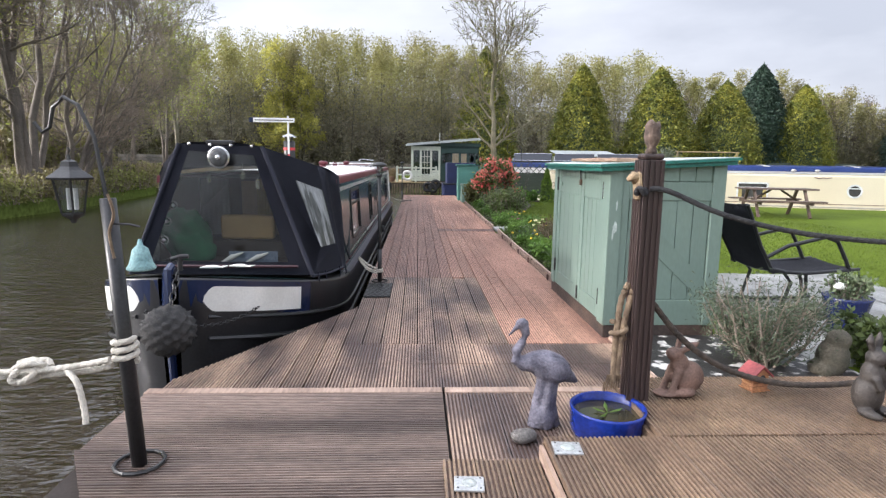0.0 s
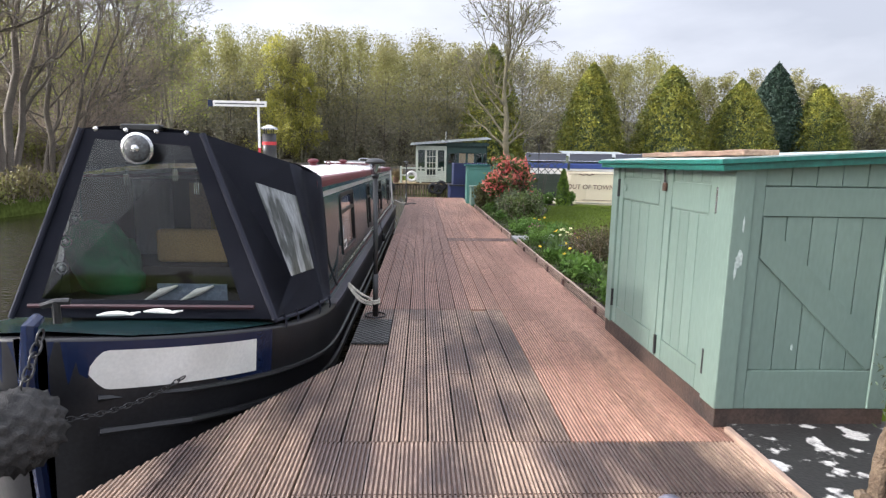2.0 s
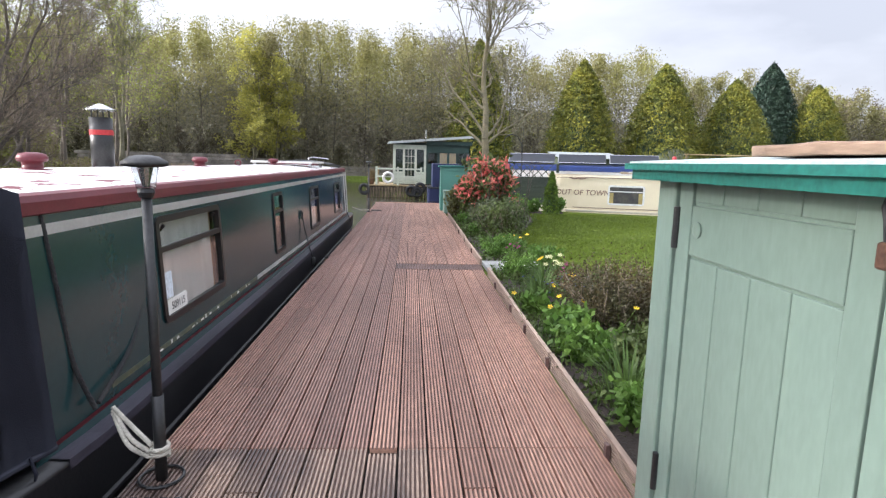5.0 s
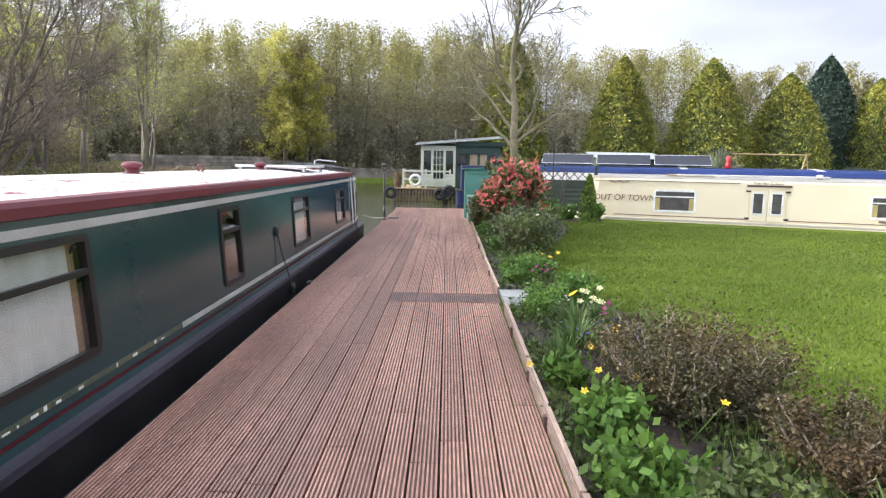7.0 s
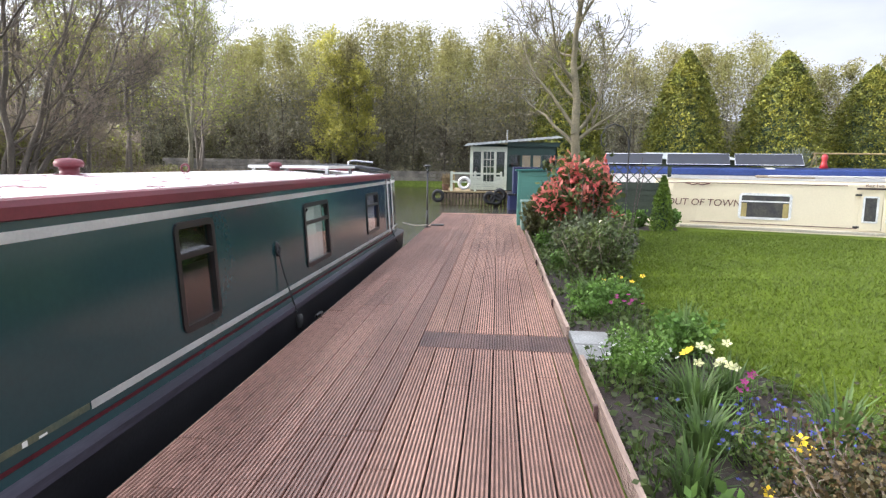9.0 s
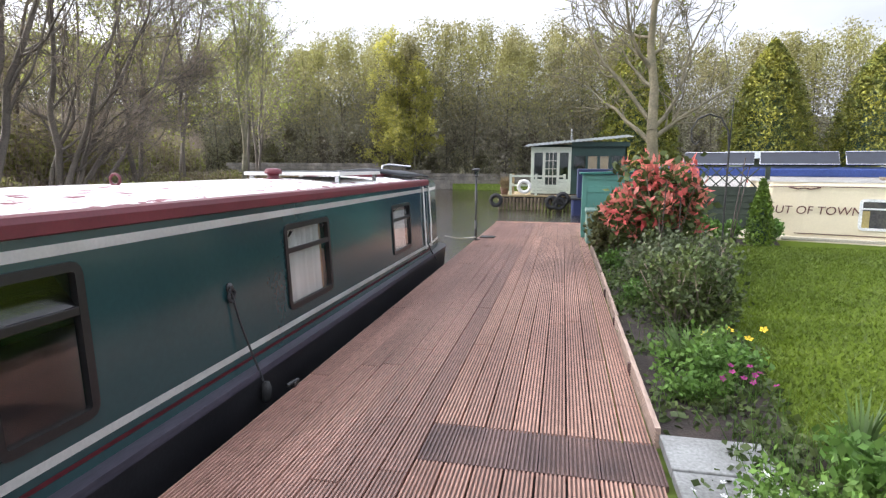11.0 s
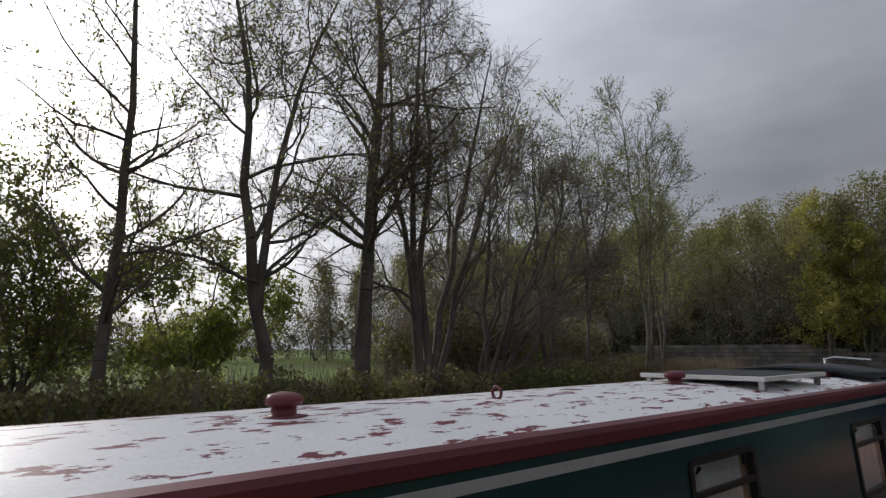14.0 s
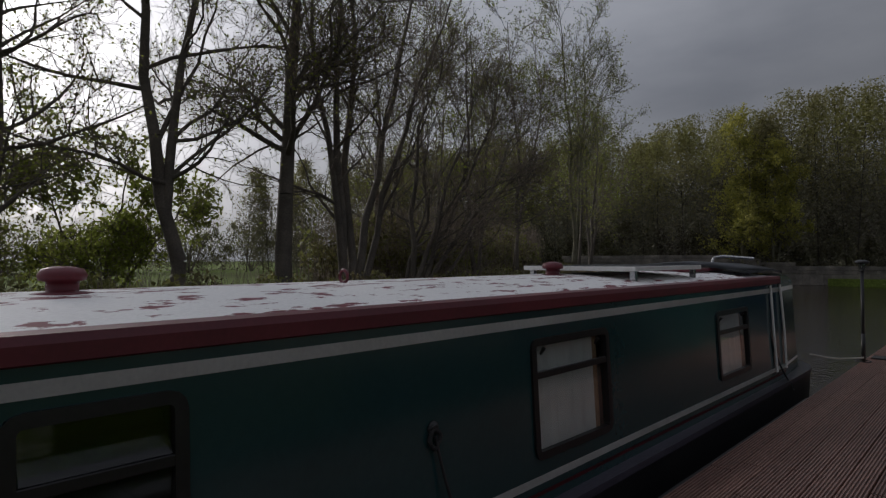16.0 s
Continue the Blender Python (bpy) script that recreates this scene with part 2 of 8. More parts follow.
SHRUB = leafmat("shrub_leaves", (0.10, 0.13, 0.035), (0.06, 0.085, 0.028), 0.25, 0.45, 3)
BROWNSH = leafmat("brown_azalea_leaves", (0.085, 0.056, 0.024), (0.045, 0.046, 0.018), 0.2, 0.5, 3)
FRESH = leafmat("fresh_green_leaves", (0.14, 0.24, 0.045), (0.10, 0.19, 0.04), 0.35, 0.35, 3)
RED = leafmat("red_pieris_shoots", (0.62, 0.115, 0.115), (0.66, 0.27, 0.20), 0.35, 0.3, 4)
REED = leafmat("dry_reeds", (0.40, 0.31, 0.18), (0.26, 0.20, 0.11), 0.3, 0.3, 1)
HEDGE = leafmat("bank_hedge_leaves", (0.25, 0.27, 0.08), (0.20, 0.17, 0.085), 0.35, 0.45, 0.4)

# ---- mesh helpers ----


def quads_mesh(name, verts, quads, material):
    me = bpy.data.meshes.new(name)
    verts, quads = np.asarray(verts, np.float32), np.asarray(quads, np.int32)
    me.vertices.add(len(verts))
    me.vertices.foreach_set("co", verts.ravel())
    k = quads.shape[1]
    me.loops.add(quads.size)
    me.loops.foreach_set("vertex_index", quads.ravel())
    me.polygons.add(len(quads))
    me.polygons.foreach_set("loop_start", np.arange(0, quads.size, k, dtype=np.int32))
    me.polygons.foreach_set("loop_total", np.full(len(quads), k, np.int32))
    me.update(calc_edges=True)
    me.materials.append(material)
    return me


def hang(ob, parent, label=""):
    if parent is not None:
        ob.parent = parent
    return tagged(ob, label)


def part(name, bm, material, parent=None, label="", smooth=False):
    me = bpy.data.meshes.new(name)
    bm.to_mesh(me)
    bm.free()
    me.materials.append(material)
    if smooth:
        me.polygons.foreach_set("use_smooth", [True] * len(me.polygons))
    return hang(new(name, me), parent, label)


def qpart(name, vq, material, parent=None, label="", smooth=False):
    me = quads_mesh(name, vq[0], vq[1], material)
    if smooth:
        me.polygons.foreach_set("use_smooth", [True] * len(me.polygons))
    return hang(new(name, me), parent, label)


def thing(name, label, category, at=(0, 0, 0), rz=0, group="", kind=""):
    ob = new(name)
    ob.matrix_world = pose(*at, 0, 0, rz)
    return tagged(ob, label, category, group, kind)


def box(x0, x1, y0, y1, z0, z1, bev=0.0, bm=None):
    own = bm is None
    bm = bm or bmesh.new()
    v = bmesh.ops.create_cube(bm, size=1)["verts"]
    for a in v:
        a.co = Vector((x0 + (a.co.x + 0.5) * (x1 - x0), y0 + (a.co.y + 0.5) * (y1 - y0), z0 + (a.co.z + 0.5) * (z1 - z0)))
    if bev:
        e = list({e for a in v for e in a.link_edges})
        bmesh.ops.bevel(bm, geom=e, offset=bev, segments=2, affect="EDGES", profile=0.5)
    return bm


def rod(a, b, r, r2=None, sides=12, bm=None, bev=0.0):
    bm = bm or bmesh.new()
    a, b = Vector(a), Vector(b)
    m = Matrix.Translation((a + b) / 2) @ (b - a).to_track_quat("Z", "Y").to_matrix().to_4x4()
    bmesh.ops.create_cone(bm, cap_ends=True, segments=sides, radius1=r, radius2=r if r2 is None else r2, depth=(b - a).length, matrix=m)
    return bm


def turned(profile, sides=24, bm=None, at=(0, 0, 0), caps=True):
    """A turned body round z from (radius, height) pairs."""
    bm = bm or bmesh.new()
    rings = []
    for r, z in profile:
        rings.append([bm.verts.new((at[0] + r * math.cos(2 * math.pi * i / sides), at[1] + r * math.sin(2 * math.pi * i / sides), at[2] + z)) for i in range(sides)])
    for a, b in zip(rings, rings[1:]):
        for i in range(sides):
            bm.faces.new((a[i], a[(i + 1) % sides], b[(i + 1) % sides], b[i]))
    if caps:
        bm.faces.new(rings[0][::-1])
        bm.faces.new(rings[-1])
    return bm


def tube(points, radii, sides=8, bm=None):
    """A bent tube through the points."""
    bm = bm or bmesh.new()
    pts = [Vector(p) for p in points]
    if not hasattr(radii, "__len__"):
        radii = [radii] * len(pts)
    rings, ref = [], Vector((0.3, 0.2, 1)).normalized()
    for i, p in enumerate(pts):
        d = (pts[min(i + 1, len(pts) - 1)] - pts[max(i - 1, 0)]).normalized()
        u = d.cross(ref)
        if u.length < 1e-3:
            u = d.cross(Vector((1, 0, 0)))
        u.normalize()
        w = d.cross(u).normalized()
        rings.append([bm.verts.new(p + radii[i] * (math.cos(2 * math.pi * k / sides) * u + math.sin(2 * math.pi * k / sides) * w)) for k in range(sides)])
    for a, b in zip(rings, rings[1:]):
        for k in range(sides):
            bm.faces.new((a[k], a[(k + 1) % sides], b[(k + 1) % sides], b[k]))
    bm.faces.new(rings[0][::-1])
    bm.faces.new(rings[-1])
    return bm


def loft(sections, bm=None, closed=False, caps=False):
    bm = bm or bmesh.new()
    rows = [[bm.verts.new(p) for p in s] for s in sections]
    for a, b in zip(rows, rows[1:]):
        n = len(a)
        for i in range(n if closed else n - 1):
            bm.faces.new((a[i], a[(i + 1) % n], b[(i + 1) % n], b[i]))
    if caps:
        bm.faces.new(rows[0][::-1])
        bm.faces.new(rows[-1])
    return bm


def plate(points, thick, bm=None):
    """A flat sheet with thickness from a planar outline; it grows against the outline's normal."""
    bm = bm or bmesh.new()
    f = bm.faces.new([bm.verts.new(p) for p in points])
    f.normal_update()
    n = f.normal.copy()
    r = bmesh.ops.extrude_face_region(bm, geom=[f])
    bmesh.ops.translate(bm, verts=[v for v in r["geom"] if isinstance(v, bmesh.types.BMVert)], vec=-n * thick)
    bmesh.ops.recalc_face_normals(bm, faces=bm.faces[:])
    return bm


def frame_bm(x0, x1, z0, z1, w, y0, y1, rad=0.0):
    """A rectangular frame in the xz plane, from y0 to y1."""
    bm = bmesh.new()

    def ring(a, b, c, d, r):
        pts = []
        for cx, cz, s in ((b - r, d - r, 0), (a + r, d - r, 90), (a + r, c + r, 180), (b - r, c + r, 270)):
            for k in range(4):
                q = radians(s + 30 * k)
                pts.append((cx + r * math.cos(q), cz + r * math.sin(q)))
        return pts
    r = max(rad, 0.004)
    o, i = ring(x0, x1, z0, z1, r), ring(x0 + w, x1 - w, z0 + w, z1 - w, max(r - w, 0.003))
    rows = [[bm.verts.new((p[0], y, p[1])) for p in q] for q, y in ((o, y0), (o, y1), (i, y1), (i, y0))]
    n = len(o)
    for a, b in zip(rows, rows[1:] + rows[:1]):
        for k in range(n):
            bm.faces.new((a[k], b[k], b[(k + 1) % n], a[(k + 1) % n]))
    bmesh.ops.recalc_face_normals(bm, faces=bm.faces[:])
    return bm


def tubes(p0, p1, r0, r1, sides=4):
    """Many straight tapered tubes at once."""
    p0, p1 = np.asarray(p0, float), np.asarray(p1, float)
    d = p1 - p0
    d /= np.linalg.norm(d, axis=1, keepdims=True) + 1e-9
    ref = np.where(np.abs(d[:, 2:3]) > 0.9, [[1.0, 0, 0]], [[0, 0, 1.0]])
    u = np.cross(d, ref)
    u /= np.linalg.norm(u, axis=1, keepdims=True) + 1e-9
    w = np.cross(d, u)
    a = 2 * np.pi * np.arange(sides) / sides
    ring = np.cos(a)[None, :, None] * u[:, None] + np.sin(a)[None, :, None] * w[:, None]
    v = np.concatenate([p0[:, None] + ring * np.reshape(r0, (-1, 1, 1)), p1[:, None] + ring * np.reshape(r1, (-1, 1, 1))], 1)
    i = np.arange(sides)
    q = np.stack([i, (i + 1) % sides, sides + (i + 1) % sides, sides + i], 1)
    return v.reshape(-1, 3), (q[None] + 2 * sides * np.arange(len(p0))[:, None, None]).reshape(-1, 4)


def leaves(rng, at, size, long=1.6, flat=0.0, droop=0.0):
    """One pointed leaf (a kite) at each place, turned at random."""
    at = np.asarray(at, float)
    n = len(at)
    d = rng.normal(size=(n, 3))
    d[:, 2] = d[:, 2] * (1 - flat) - droop
    d /= np.linalg.norm(d, axis=1, keepdims=True) + 1e-9
    s = rng.normal(size=(n, 3))
    s -= (s * d).sum(1, keepdims=True) * d
    s /= np.linalg.norm(s, axis=1, keepdims=True) + 1e-9
    z = np.reshape(size, (-1, 1)) * rng.uniform(0.6, 1.3, (n, 1))
    v = np.stack([at, at + d * z * long * 0.5 + s * z * 0.5, at + d * z * long, at + d * z * long * 0.5 - s * z * 0.5], 1)
    return v.reshape(-1, 3), np.arange(4 * n).reshape(-1, 4)


def small_leaves(rng, at, size):
    """One small three-cornered leaf at each place, turned at random, for foliage far off."""
    at = np.asarray(at, float)
    v = at[:, None, :] + rng.normal(size=(len(at), 3, 3)) * size * 0.5
    return v.reshape(-1, 3), np.arange(3 * len(at)).reshape(-1, 3)


def join(*vqs):
    vs, qs, k = [], [], 0
    for v, q in vqs:
        vs.append(v)
        qs.append(q + k)
        k += len(v)
    return np.concatenate(vs), np.concatenate(qs)


def grow(rng, lines, radii, kids, seg, length, spread, tmin=0.2, up=0.15, wild=0.18, taper=0.25, shrink=0.48):
    """Side branches of polylines: kids on each, which leave at a slant and curve upwards."""
    n, m = lines.shape[0], lines.shape[1] - 1
    who = np.repeat(np.arange(n), kids)
    t = rng.uniform(tmin, 0.98, len(who)) * m
    i = np.minimum(t.astype(int), m - 1)
    f = (t - i)[:, None]
    start = lines[who, i] * (1 - f) + lines[who, i + 1] * f
    r0 = (radii[who, i] * (1 - f[:, 0]) + radii[who, i + 1] * f[:, 0]) * shrink
    d = lines[who, i + 1] - lines[who, i]
    d /= np.linalg.norm(d, axis=1, keepdims=True) + 1e-9
    side = rng.normal(size=d.shape)
    side -= (side * d).sum(1, keepdims=True) * d
    side /= np.linalg.norm(side, axis=1, keepdims=True) + 1e-9
    a = radians(1) * rng.uniform(spread * 0.6, spread * 1.3, (len(who), 1))
    d = d * np.cos(a) + side * np.sin(a)
    step = (length * rng.uniform(0.55, 1.2, (len(who), 1)) * (1.15 - 0.6 * t[:, None] / m)) / seg
    out = [start]
    for k in range(seg):
        d = d + rng.normal(size=d.shape) * wild + np.array([0, 0, up])
        d /= np.linalg.norm(d, axis=1, keepdims=True)
        out.append(out[-1] + d * step)
    rr = r0[:, None] * np.linspace(1, taper, seg + 1)[None]
    return np.stack(out, 1), rr


def line_tubes(lines, radii, sides):
    a, b = lines[:, :-1].reshape(-1, 3), lines[:, 1:].reshape(-1, 3)
    return tubes(a, b, radii[:, :-1].ravel(), radii[:, 1:].ravel(), sides)


def stem_line(rng, base, top, seg, wob):
    base, top = np.array(base, float), np.array(top, float)
    t = np.linspace(0, 1, seg + 1)[:, None]
    p = base * (1 - t) + top * t
    off = np.cumsum(rng.normal(size=(seg + 1, 3)) * wob, 0) * [1, 1, 0.1]
    off -= off[0]
    return p + off


def bare_tree(name, label, base, seed, stems, height, r, kids=(20, 8, 6, 3), spread=(55, 45, 45), reach=0.34, tmin=0.3, up=0.08, bark=None, buds=0, bud_size=0.06, wob=0.10, budmat=None, fork=0.0):
    """A leafless or budding tree: stems, three orders of limbs and fine twigs."""
    g = np.random.default_rng(seed)
    t = thing(name, label, "tree", base, 0)
    lines, radii = [], []
    for dx, dy, k in stems:
        lines.append(stem_line(g, (dx * 0.04, dy * 0.04, -0.15), (dx, dy, height * k), 9, wob))
        if fork and len(lines) > 1:
            zf = height * fork
            low = lines[0]
            up_ = np.clip((lines[-1][:, 2] - zf) / (height * k - zf), 0, 1)[:, None] ** 0.8
            base_ = np.stack([np.interp(lines[-1][:, 2], low[:, 2], low[:, c]) for c in range(2)], 1)
            lines[-1][:, :2] = base_ * (1 - up_) + (np.array([dx, dy]) + (lines[-1][:, :2] - [dx, dy]) * 0.6 * up_) * up_
        radii.append(np.linspace(r * k, r * 0.12, 10) * (1 if len(stems) == 1 else 0.75))
    lines, radii = np.stack(lines), np.stack(radii)
    a1, r1 = grow(g, lines, radii, kids[0], 6, height * reach, spread[0], tmin, up, 0.16)
    a2, r2 = grow(g, a1, r1, kids[1], 5, height * reach * 0.48, spread[1], 0.15, up, 0.2)
    a3, r3 = grow(g, a2, r2, kids[2], 3, height * reach * 0.24, spread[2], 0.15, up * 0.5, 0.22)
    a4, r4 = grow(g, a3, r3, kids[3], 1, height * reach * 0.11, 45, 0.2, 0.0, 0.25)
    part_trunk = join(line_tubes(lines, radii, 9))
    bark = bark or BARK
    qpart("trunk", part_trunk, bark, t, "", True)
    tagged(qpart("limb_structure", join(line_tubes(a1, np.maximum(r1, 0.012), 6), line_tubes(a2, np.maximum(r2, 0.008), 4)), bark, t), kind="stuff")
    ob = qpart("crown", join(line_tubes(a3, np.maximum(r3, 0.0055), 3), line_tubes(a4, np.maximum(r4, 0.0045), 3)), TWIG if bark is BARK else bark, t)
    tagged(ob, kind="stuff")
    if buds:
        pts = a4.reshape(-1, 3)
        many = int(buds)
        pts = pts[g.permutation(len(pts))[:many]] if many <= len(pts) else pts[g.integers(0, len(pts), many)] + g.normal(size=(many, 3)) * 0.012 * height
        tagged(qpart("leaves", leaves(g, pts, bud_size), budmat or BUDS, t, "small fresh spring leaves"), kind="stuff")
    return t

# ---- the large structure ----
WATER_Z, GROUND_Z = -0.5, -0.03


def setting(name, bm, material, label):
    return tagged(part(name, bm, material), label, name.replace("_", " "), kind="structure")


# the ground with the canal cut out of it
def ground_sheet():
    bm = bmesh.new()
    outer = [(-900, -900), (900, -900), (900, 900), (-900, 900)]
    canal = [(1.9, -40), (1.9, 22.9), (3.6, 22.9), (3.6, 21.9), (40, 10.6), (60, 10), (60, 46), (14, 46), (5, 47), (-1, 54), (-9, 56), (-24, 49), (-17, 40), (-12.6, 30), (-11.4, 22), (-11.3, 10), (-11.5, -40)]
    loops = []
    for pts in (outer, canal):
        vs = [bm.verts.new((x, y, GROUND_Z)) for x, y in pts]
        loops.append([bm.edges.new((vs[i], vs[(i + 1) % len(vs)])) for i in range(len(vs))])
    bmesh.ops.triangle_fill(bm, edges=loops[0] + loops[1], use_beauty=True)
    r = bmesh.ops.extrude_edge_only(bm, edges=loops[1])
    bmesh.ops.translate(bm, verts=[v for v in r["geom"] if isinstance(v, bmesh.types.BMVert)], vec=(0, 0, -1.2))
    bmesh.ops.recalc_face_normals(bm, faces=bm.faces[:])
    return bm


setting("ground", ground_sheet(), FIELD, "rough green spring grass on level ground by the canal")
bm = bmesh.new()
bm.faces.new([bm.verts.new(p) for p in ((-60, -60, WATER_Z), (70, -60, WATER_Z), (70, 60, WATER_Z), (-60, 60, WATER_Z))])
water = setting("water", bm, WATER, "brown rippled canal water with reflections of trees")
n, l = WATER.node_tree.nodes, WATER.node_tree.links
wgeo = n.new("ShaderNodeNewGeometry")
wmap = n.new("ShaderNodeMapping")
wmap.inputs["Scale"].default_value = (1.0, 2.2, 1.0)
wv = n.new("ShaderNodeTexNoise")
wv.inputs["Scale"].default_value, wv.inputs["Detail"].default_value = 5.0, 3
wb = n.new("ShaderNodeBump")
wb.inputs["Strength"].default_value, wb.inputs["Distance"].default_value = 0.8, 0.05
l.new(wgeo.outputs["Position"], wmap.inputs["Vector"])
l.new(wmap.outputs["Vector"], wv.inputs["Vector"])
l.new(wv.outputs["Fac"], wb.inputs["Height"])
l.new(wb.outputs["Normal"], n["Principled BSDF"].inputs["Normal"])

# lawn and flower bed, laid on the ground
bm = bmesh.new()
bm.faces.new([bm.verts.new((x, y, 0.0)) for x, y in ((2.25, -6), (32, -6), (32, 12.4), (11, 19.1), (5.6, 20.8), (3.3, 21.6), (2.25, 21.6))])
lawn = setting("lawn", bm, GRASS, "mown green lawn in low sunlight")
bm = bmesh.new()
BED_EDGE = [(2.2, 6.4), (3.5, 6.5), (3.75, 8.2), (3.5, 9.6), (3.35, 11.2), (2.85, 12.2), (3.0, 13.4), (3.2, 15), (3.7, 16.4), (4.2, 18), (4.4, 19.6), (5.4, 19.9), (5.6, 20.7), (2.2, 20.7)]
bm.faces.new([bm.verts.new((x, y, 0.012)) for x, y in BED_EDGE])
bed = setting("flower_bed", bm, SOIL, "dark bare soil of a long flower bed")

# ---- decks ----


def reeded(width, length, thick=0.028, ridges=7, slant=0.0):
    """A decking board along y, with grooves along its top; its corner is at the origin."""
    bm = bmesh.new()
    prof = [(0, -thick), (0, -0.004)]
    w = width / (ridges - 0.46)
    for i in range(ridges):
        x = i * w
        prof += [(x + w * 0.06, 0), (x + w * 0.48, 0), (x + w * 0.56, -0.008), (x + w * 0.97, -0.008)][: 4 if i < ridges - 1 else 2]
    prof += [(width, -0.004), (width, -thick)]
    a = [bm.verts.new((x, 0, z)) for x, z in prof]
    b = [bm.verts.new((x, length + slant * x, z)) for x, z in prof]
    for i in range(len(prof) - 1):
        f = bm.faces.new((a[i], b[i], b[i + 1], a[i + 1]))
        # groove floors take the painted shade tone
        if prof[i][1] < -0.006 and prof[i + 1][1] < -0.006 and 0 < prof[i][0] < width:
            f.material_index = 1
    bm.faces.new(a)
    bm.faces.new(b[::-1])
    bmesh.ops.recalc_face_normals(bm, faces=bm.faces[:])
    return bm


BOARDS = {}


def board(parent, x, y, z, width, length, material, rz=0.0, name="decking_board", slant=0.0):
    key = (round(width, 4), round(length, 3), material.name, slant)
    if key not in BOARDS:
        me = bpy.data.meshes.new("decking_board")
        b = reeded(width, length, slant=slant)
        b.to_mesh(me)
        b.free()
        me.materials.append(material)
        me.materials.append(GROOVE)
        BOARDS[key] = me
    ob = new(name, BOARDS[key])
    ob.parent = parent
    ob.matrix_basis = pose(x, y, z, random.uniform(-0.05, 0.05), random.uniform(-0.35, 0.35), rz)
    return ob


def run(parent, x, y0, y1, z, width, material, rng, first):
    """A row of boards end to end along y."""
    y = y0
    ends = [first]
    while ends[-1] < y1:
        ends.append(ends[-1] + rng.choice((1.2, 1.8, 2.4, 3.0)))
    for e in ends:
        e = min(e, y1)
        if e - y > 0.15:
            board(parent, x, y + 0.003, z, width, round(e - y - 0.007, 3), material)
            y = e


jetty = tagged(new("jetty"), "long walkway of reddish brown grooved decking boards beside the canal", "jetty", kind="structure")
# solid slab instead of separate joists; it darkens the gaps between boards
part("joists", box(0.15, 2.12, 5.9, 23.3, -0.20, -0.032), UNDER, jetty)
part("fascia", box(0.125, 0.15, 5.9, 23.3, -0.18, -0.034), DECK_L, jetty)
bm = plate([(-0.86, 3.99, -0.034), (2.12, 3.99, -0.034), (2.12, 5.9, -0.034), (0.15, 5.9, -0.034)], 0.16)
part("joists", bm, UNDER, jetty)
rng = random.Random(4)
PITCH_R, PITCH_L = 1.09 / 8, 0.945 / 7
SEAM, LEFT, RIGHT = 1.075, 0.13, 2.165
for i in range(8):
    x = SEAM + i * PITCH_R
    run(jetty, x, 4.80, 7.2, 0, PITCH_R - 0.011, DECK_W if i < 2 else DECK_R, rng, 4.8 + 0.8 + rng.random() * 1.5)
    run(jetty, x, 7.2, 11.63, 0, PITCH_R - 0.011, DECK_R, rng, 7.8 + rng.random() * 2)
    run(jetty, x, 12.01, 23.0, 0, PITCH_R - 0.011, DECK_R, rng, 12.4 + rng.random() * 2.4)
for i in range(7):
    x = LEFT + i * PITCH_L
    run(jetty, x, 4.80, 7.2, 0, PITCH_L - 0.011, DECK_W, rng, 4.8 + 0.8 + rng.random() * 1.5)
    run(jetty, x, 7.2, 23.0, 0, PITCH_L - 0.011, DECK_L, rng, 7.8 + rng.random() * 2.6)
# dark inset strips of short boards that tie the runs together
for y0, y1, x0, x1 in ((11.63, 12.01, SEAM, RIGHT), (4.38, 4.80, 0.13, RIGHT)):
    k = 0
    x = x0
    while x < x1 - 0.05:
        board(jetty, x, y0 + 0.003, 0, 0.1337, round(y1 - y0 - 0.006, 3), DECK_S if y0 > 6 else DECK_W)
        x += 0.1377
x = 0.13
while x < RIGHT - 0.05:
    board(jetty, x, 3.985, 0, 0.1337, 0.39, DECK_W)
    x += 0.1377
# the slanting corner towards the bow
for i in range(9):
    x = 0.13 - (i + 1) * PITCH_L
    end = 5.93 + (x - 0.16) * 1.85
    if end - 3.985 > 0.05:
        board(jetty, x, 3.985, 0, PITCH_L - 0.011, round(min(end, 6.1) - 3.985, 3), DECK_W, slant=1.85)
for y in (23.0, 23.14):
    ob = board(jetty, 2.165, y, 0.0, 0.134, 2.07, DECK_R, 0)
    ob.matrix_basis = pose(2.165, y, 0.0, 0, 0, 90)

# front landing with boards laid across, its plain end board, and the small infill
landing = tagged(new("landing"), "landing of weathered grooved decking boards laid across the walk", "landing", kind="structure")
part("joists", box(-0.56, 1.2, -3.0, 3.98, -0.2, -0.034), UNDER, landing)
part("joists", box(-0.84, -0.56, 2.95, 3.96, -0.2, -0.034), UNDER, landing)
y = 3.84
k = 0
while y > -3.0:
    x0 = -0.88 if y > 3.25 else max(-0.88, -0.88 + (3.25 - y) * 0.62) if y > 2.8 else -0.61
    ob = board(landing, 0, 0, 0, 0.134, round(0.81 - x0, 2), DECK_F, slant=0.62 if 2.8 < y <= 3.25 else 0.0)
    ob.matrix_basis = pose(0.81, y, 0.002, 0, 0, 90)
    y -= 0.1385
bm = box(-0.89, 0.81, 3.905, 3.978, -0.02, 0.006, 0.006)
part("end_board", bm, EDGE, landing)
for i in range(8):
    ob = board(landing, 0.825 + i * 0.1385, 3.10, 0.0, 0.134, 0.80, DECK_W)
part("end_board", box(0.825, 1.80, 3.905, 3.978, -0.02, 0.006, 0.006), EDGE, landing)

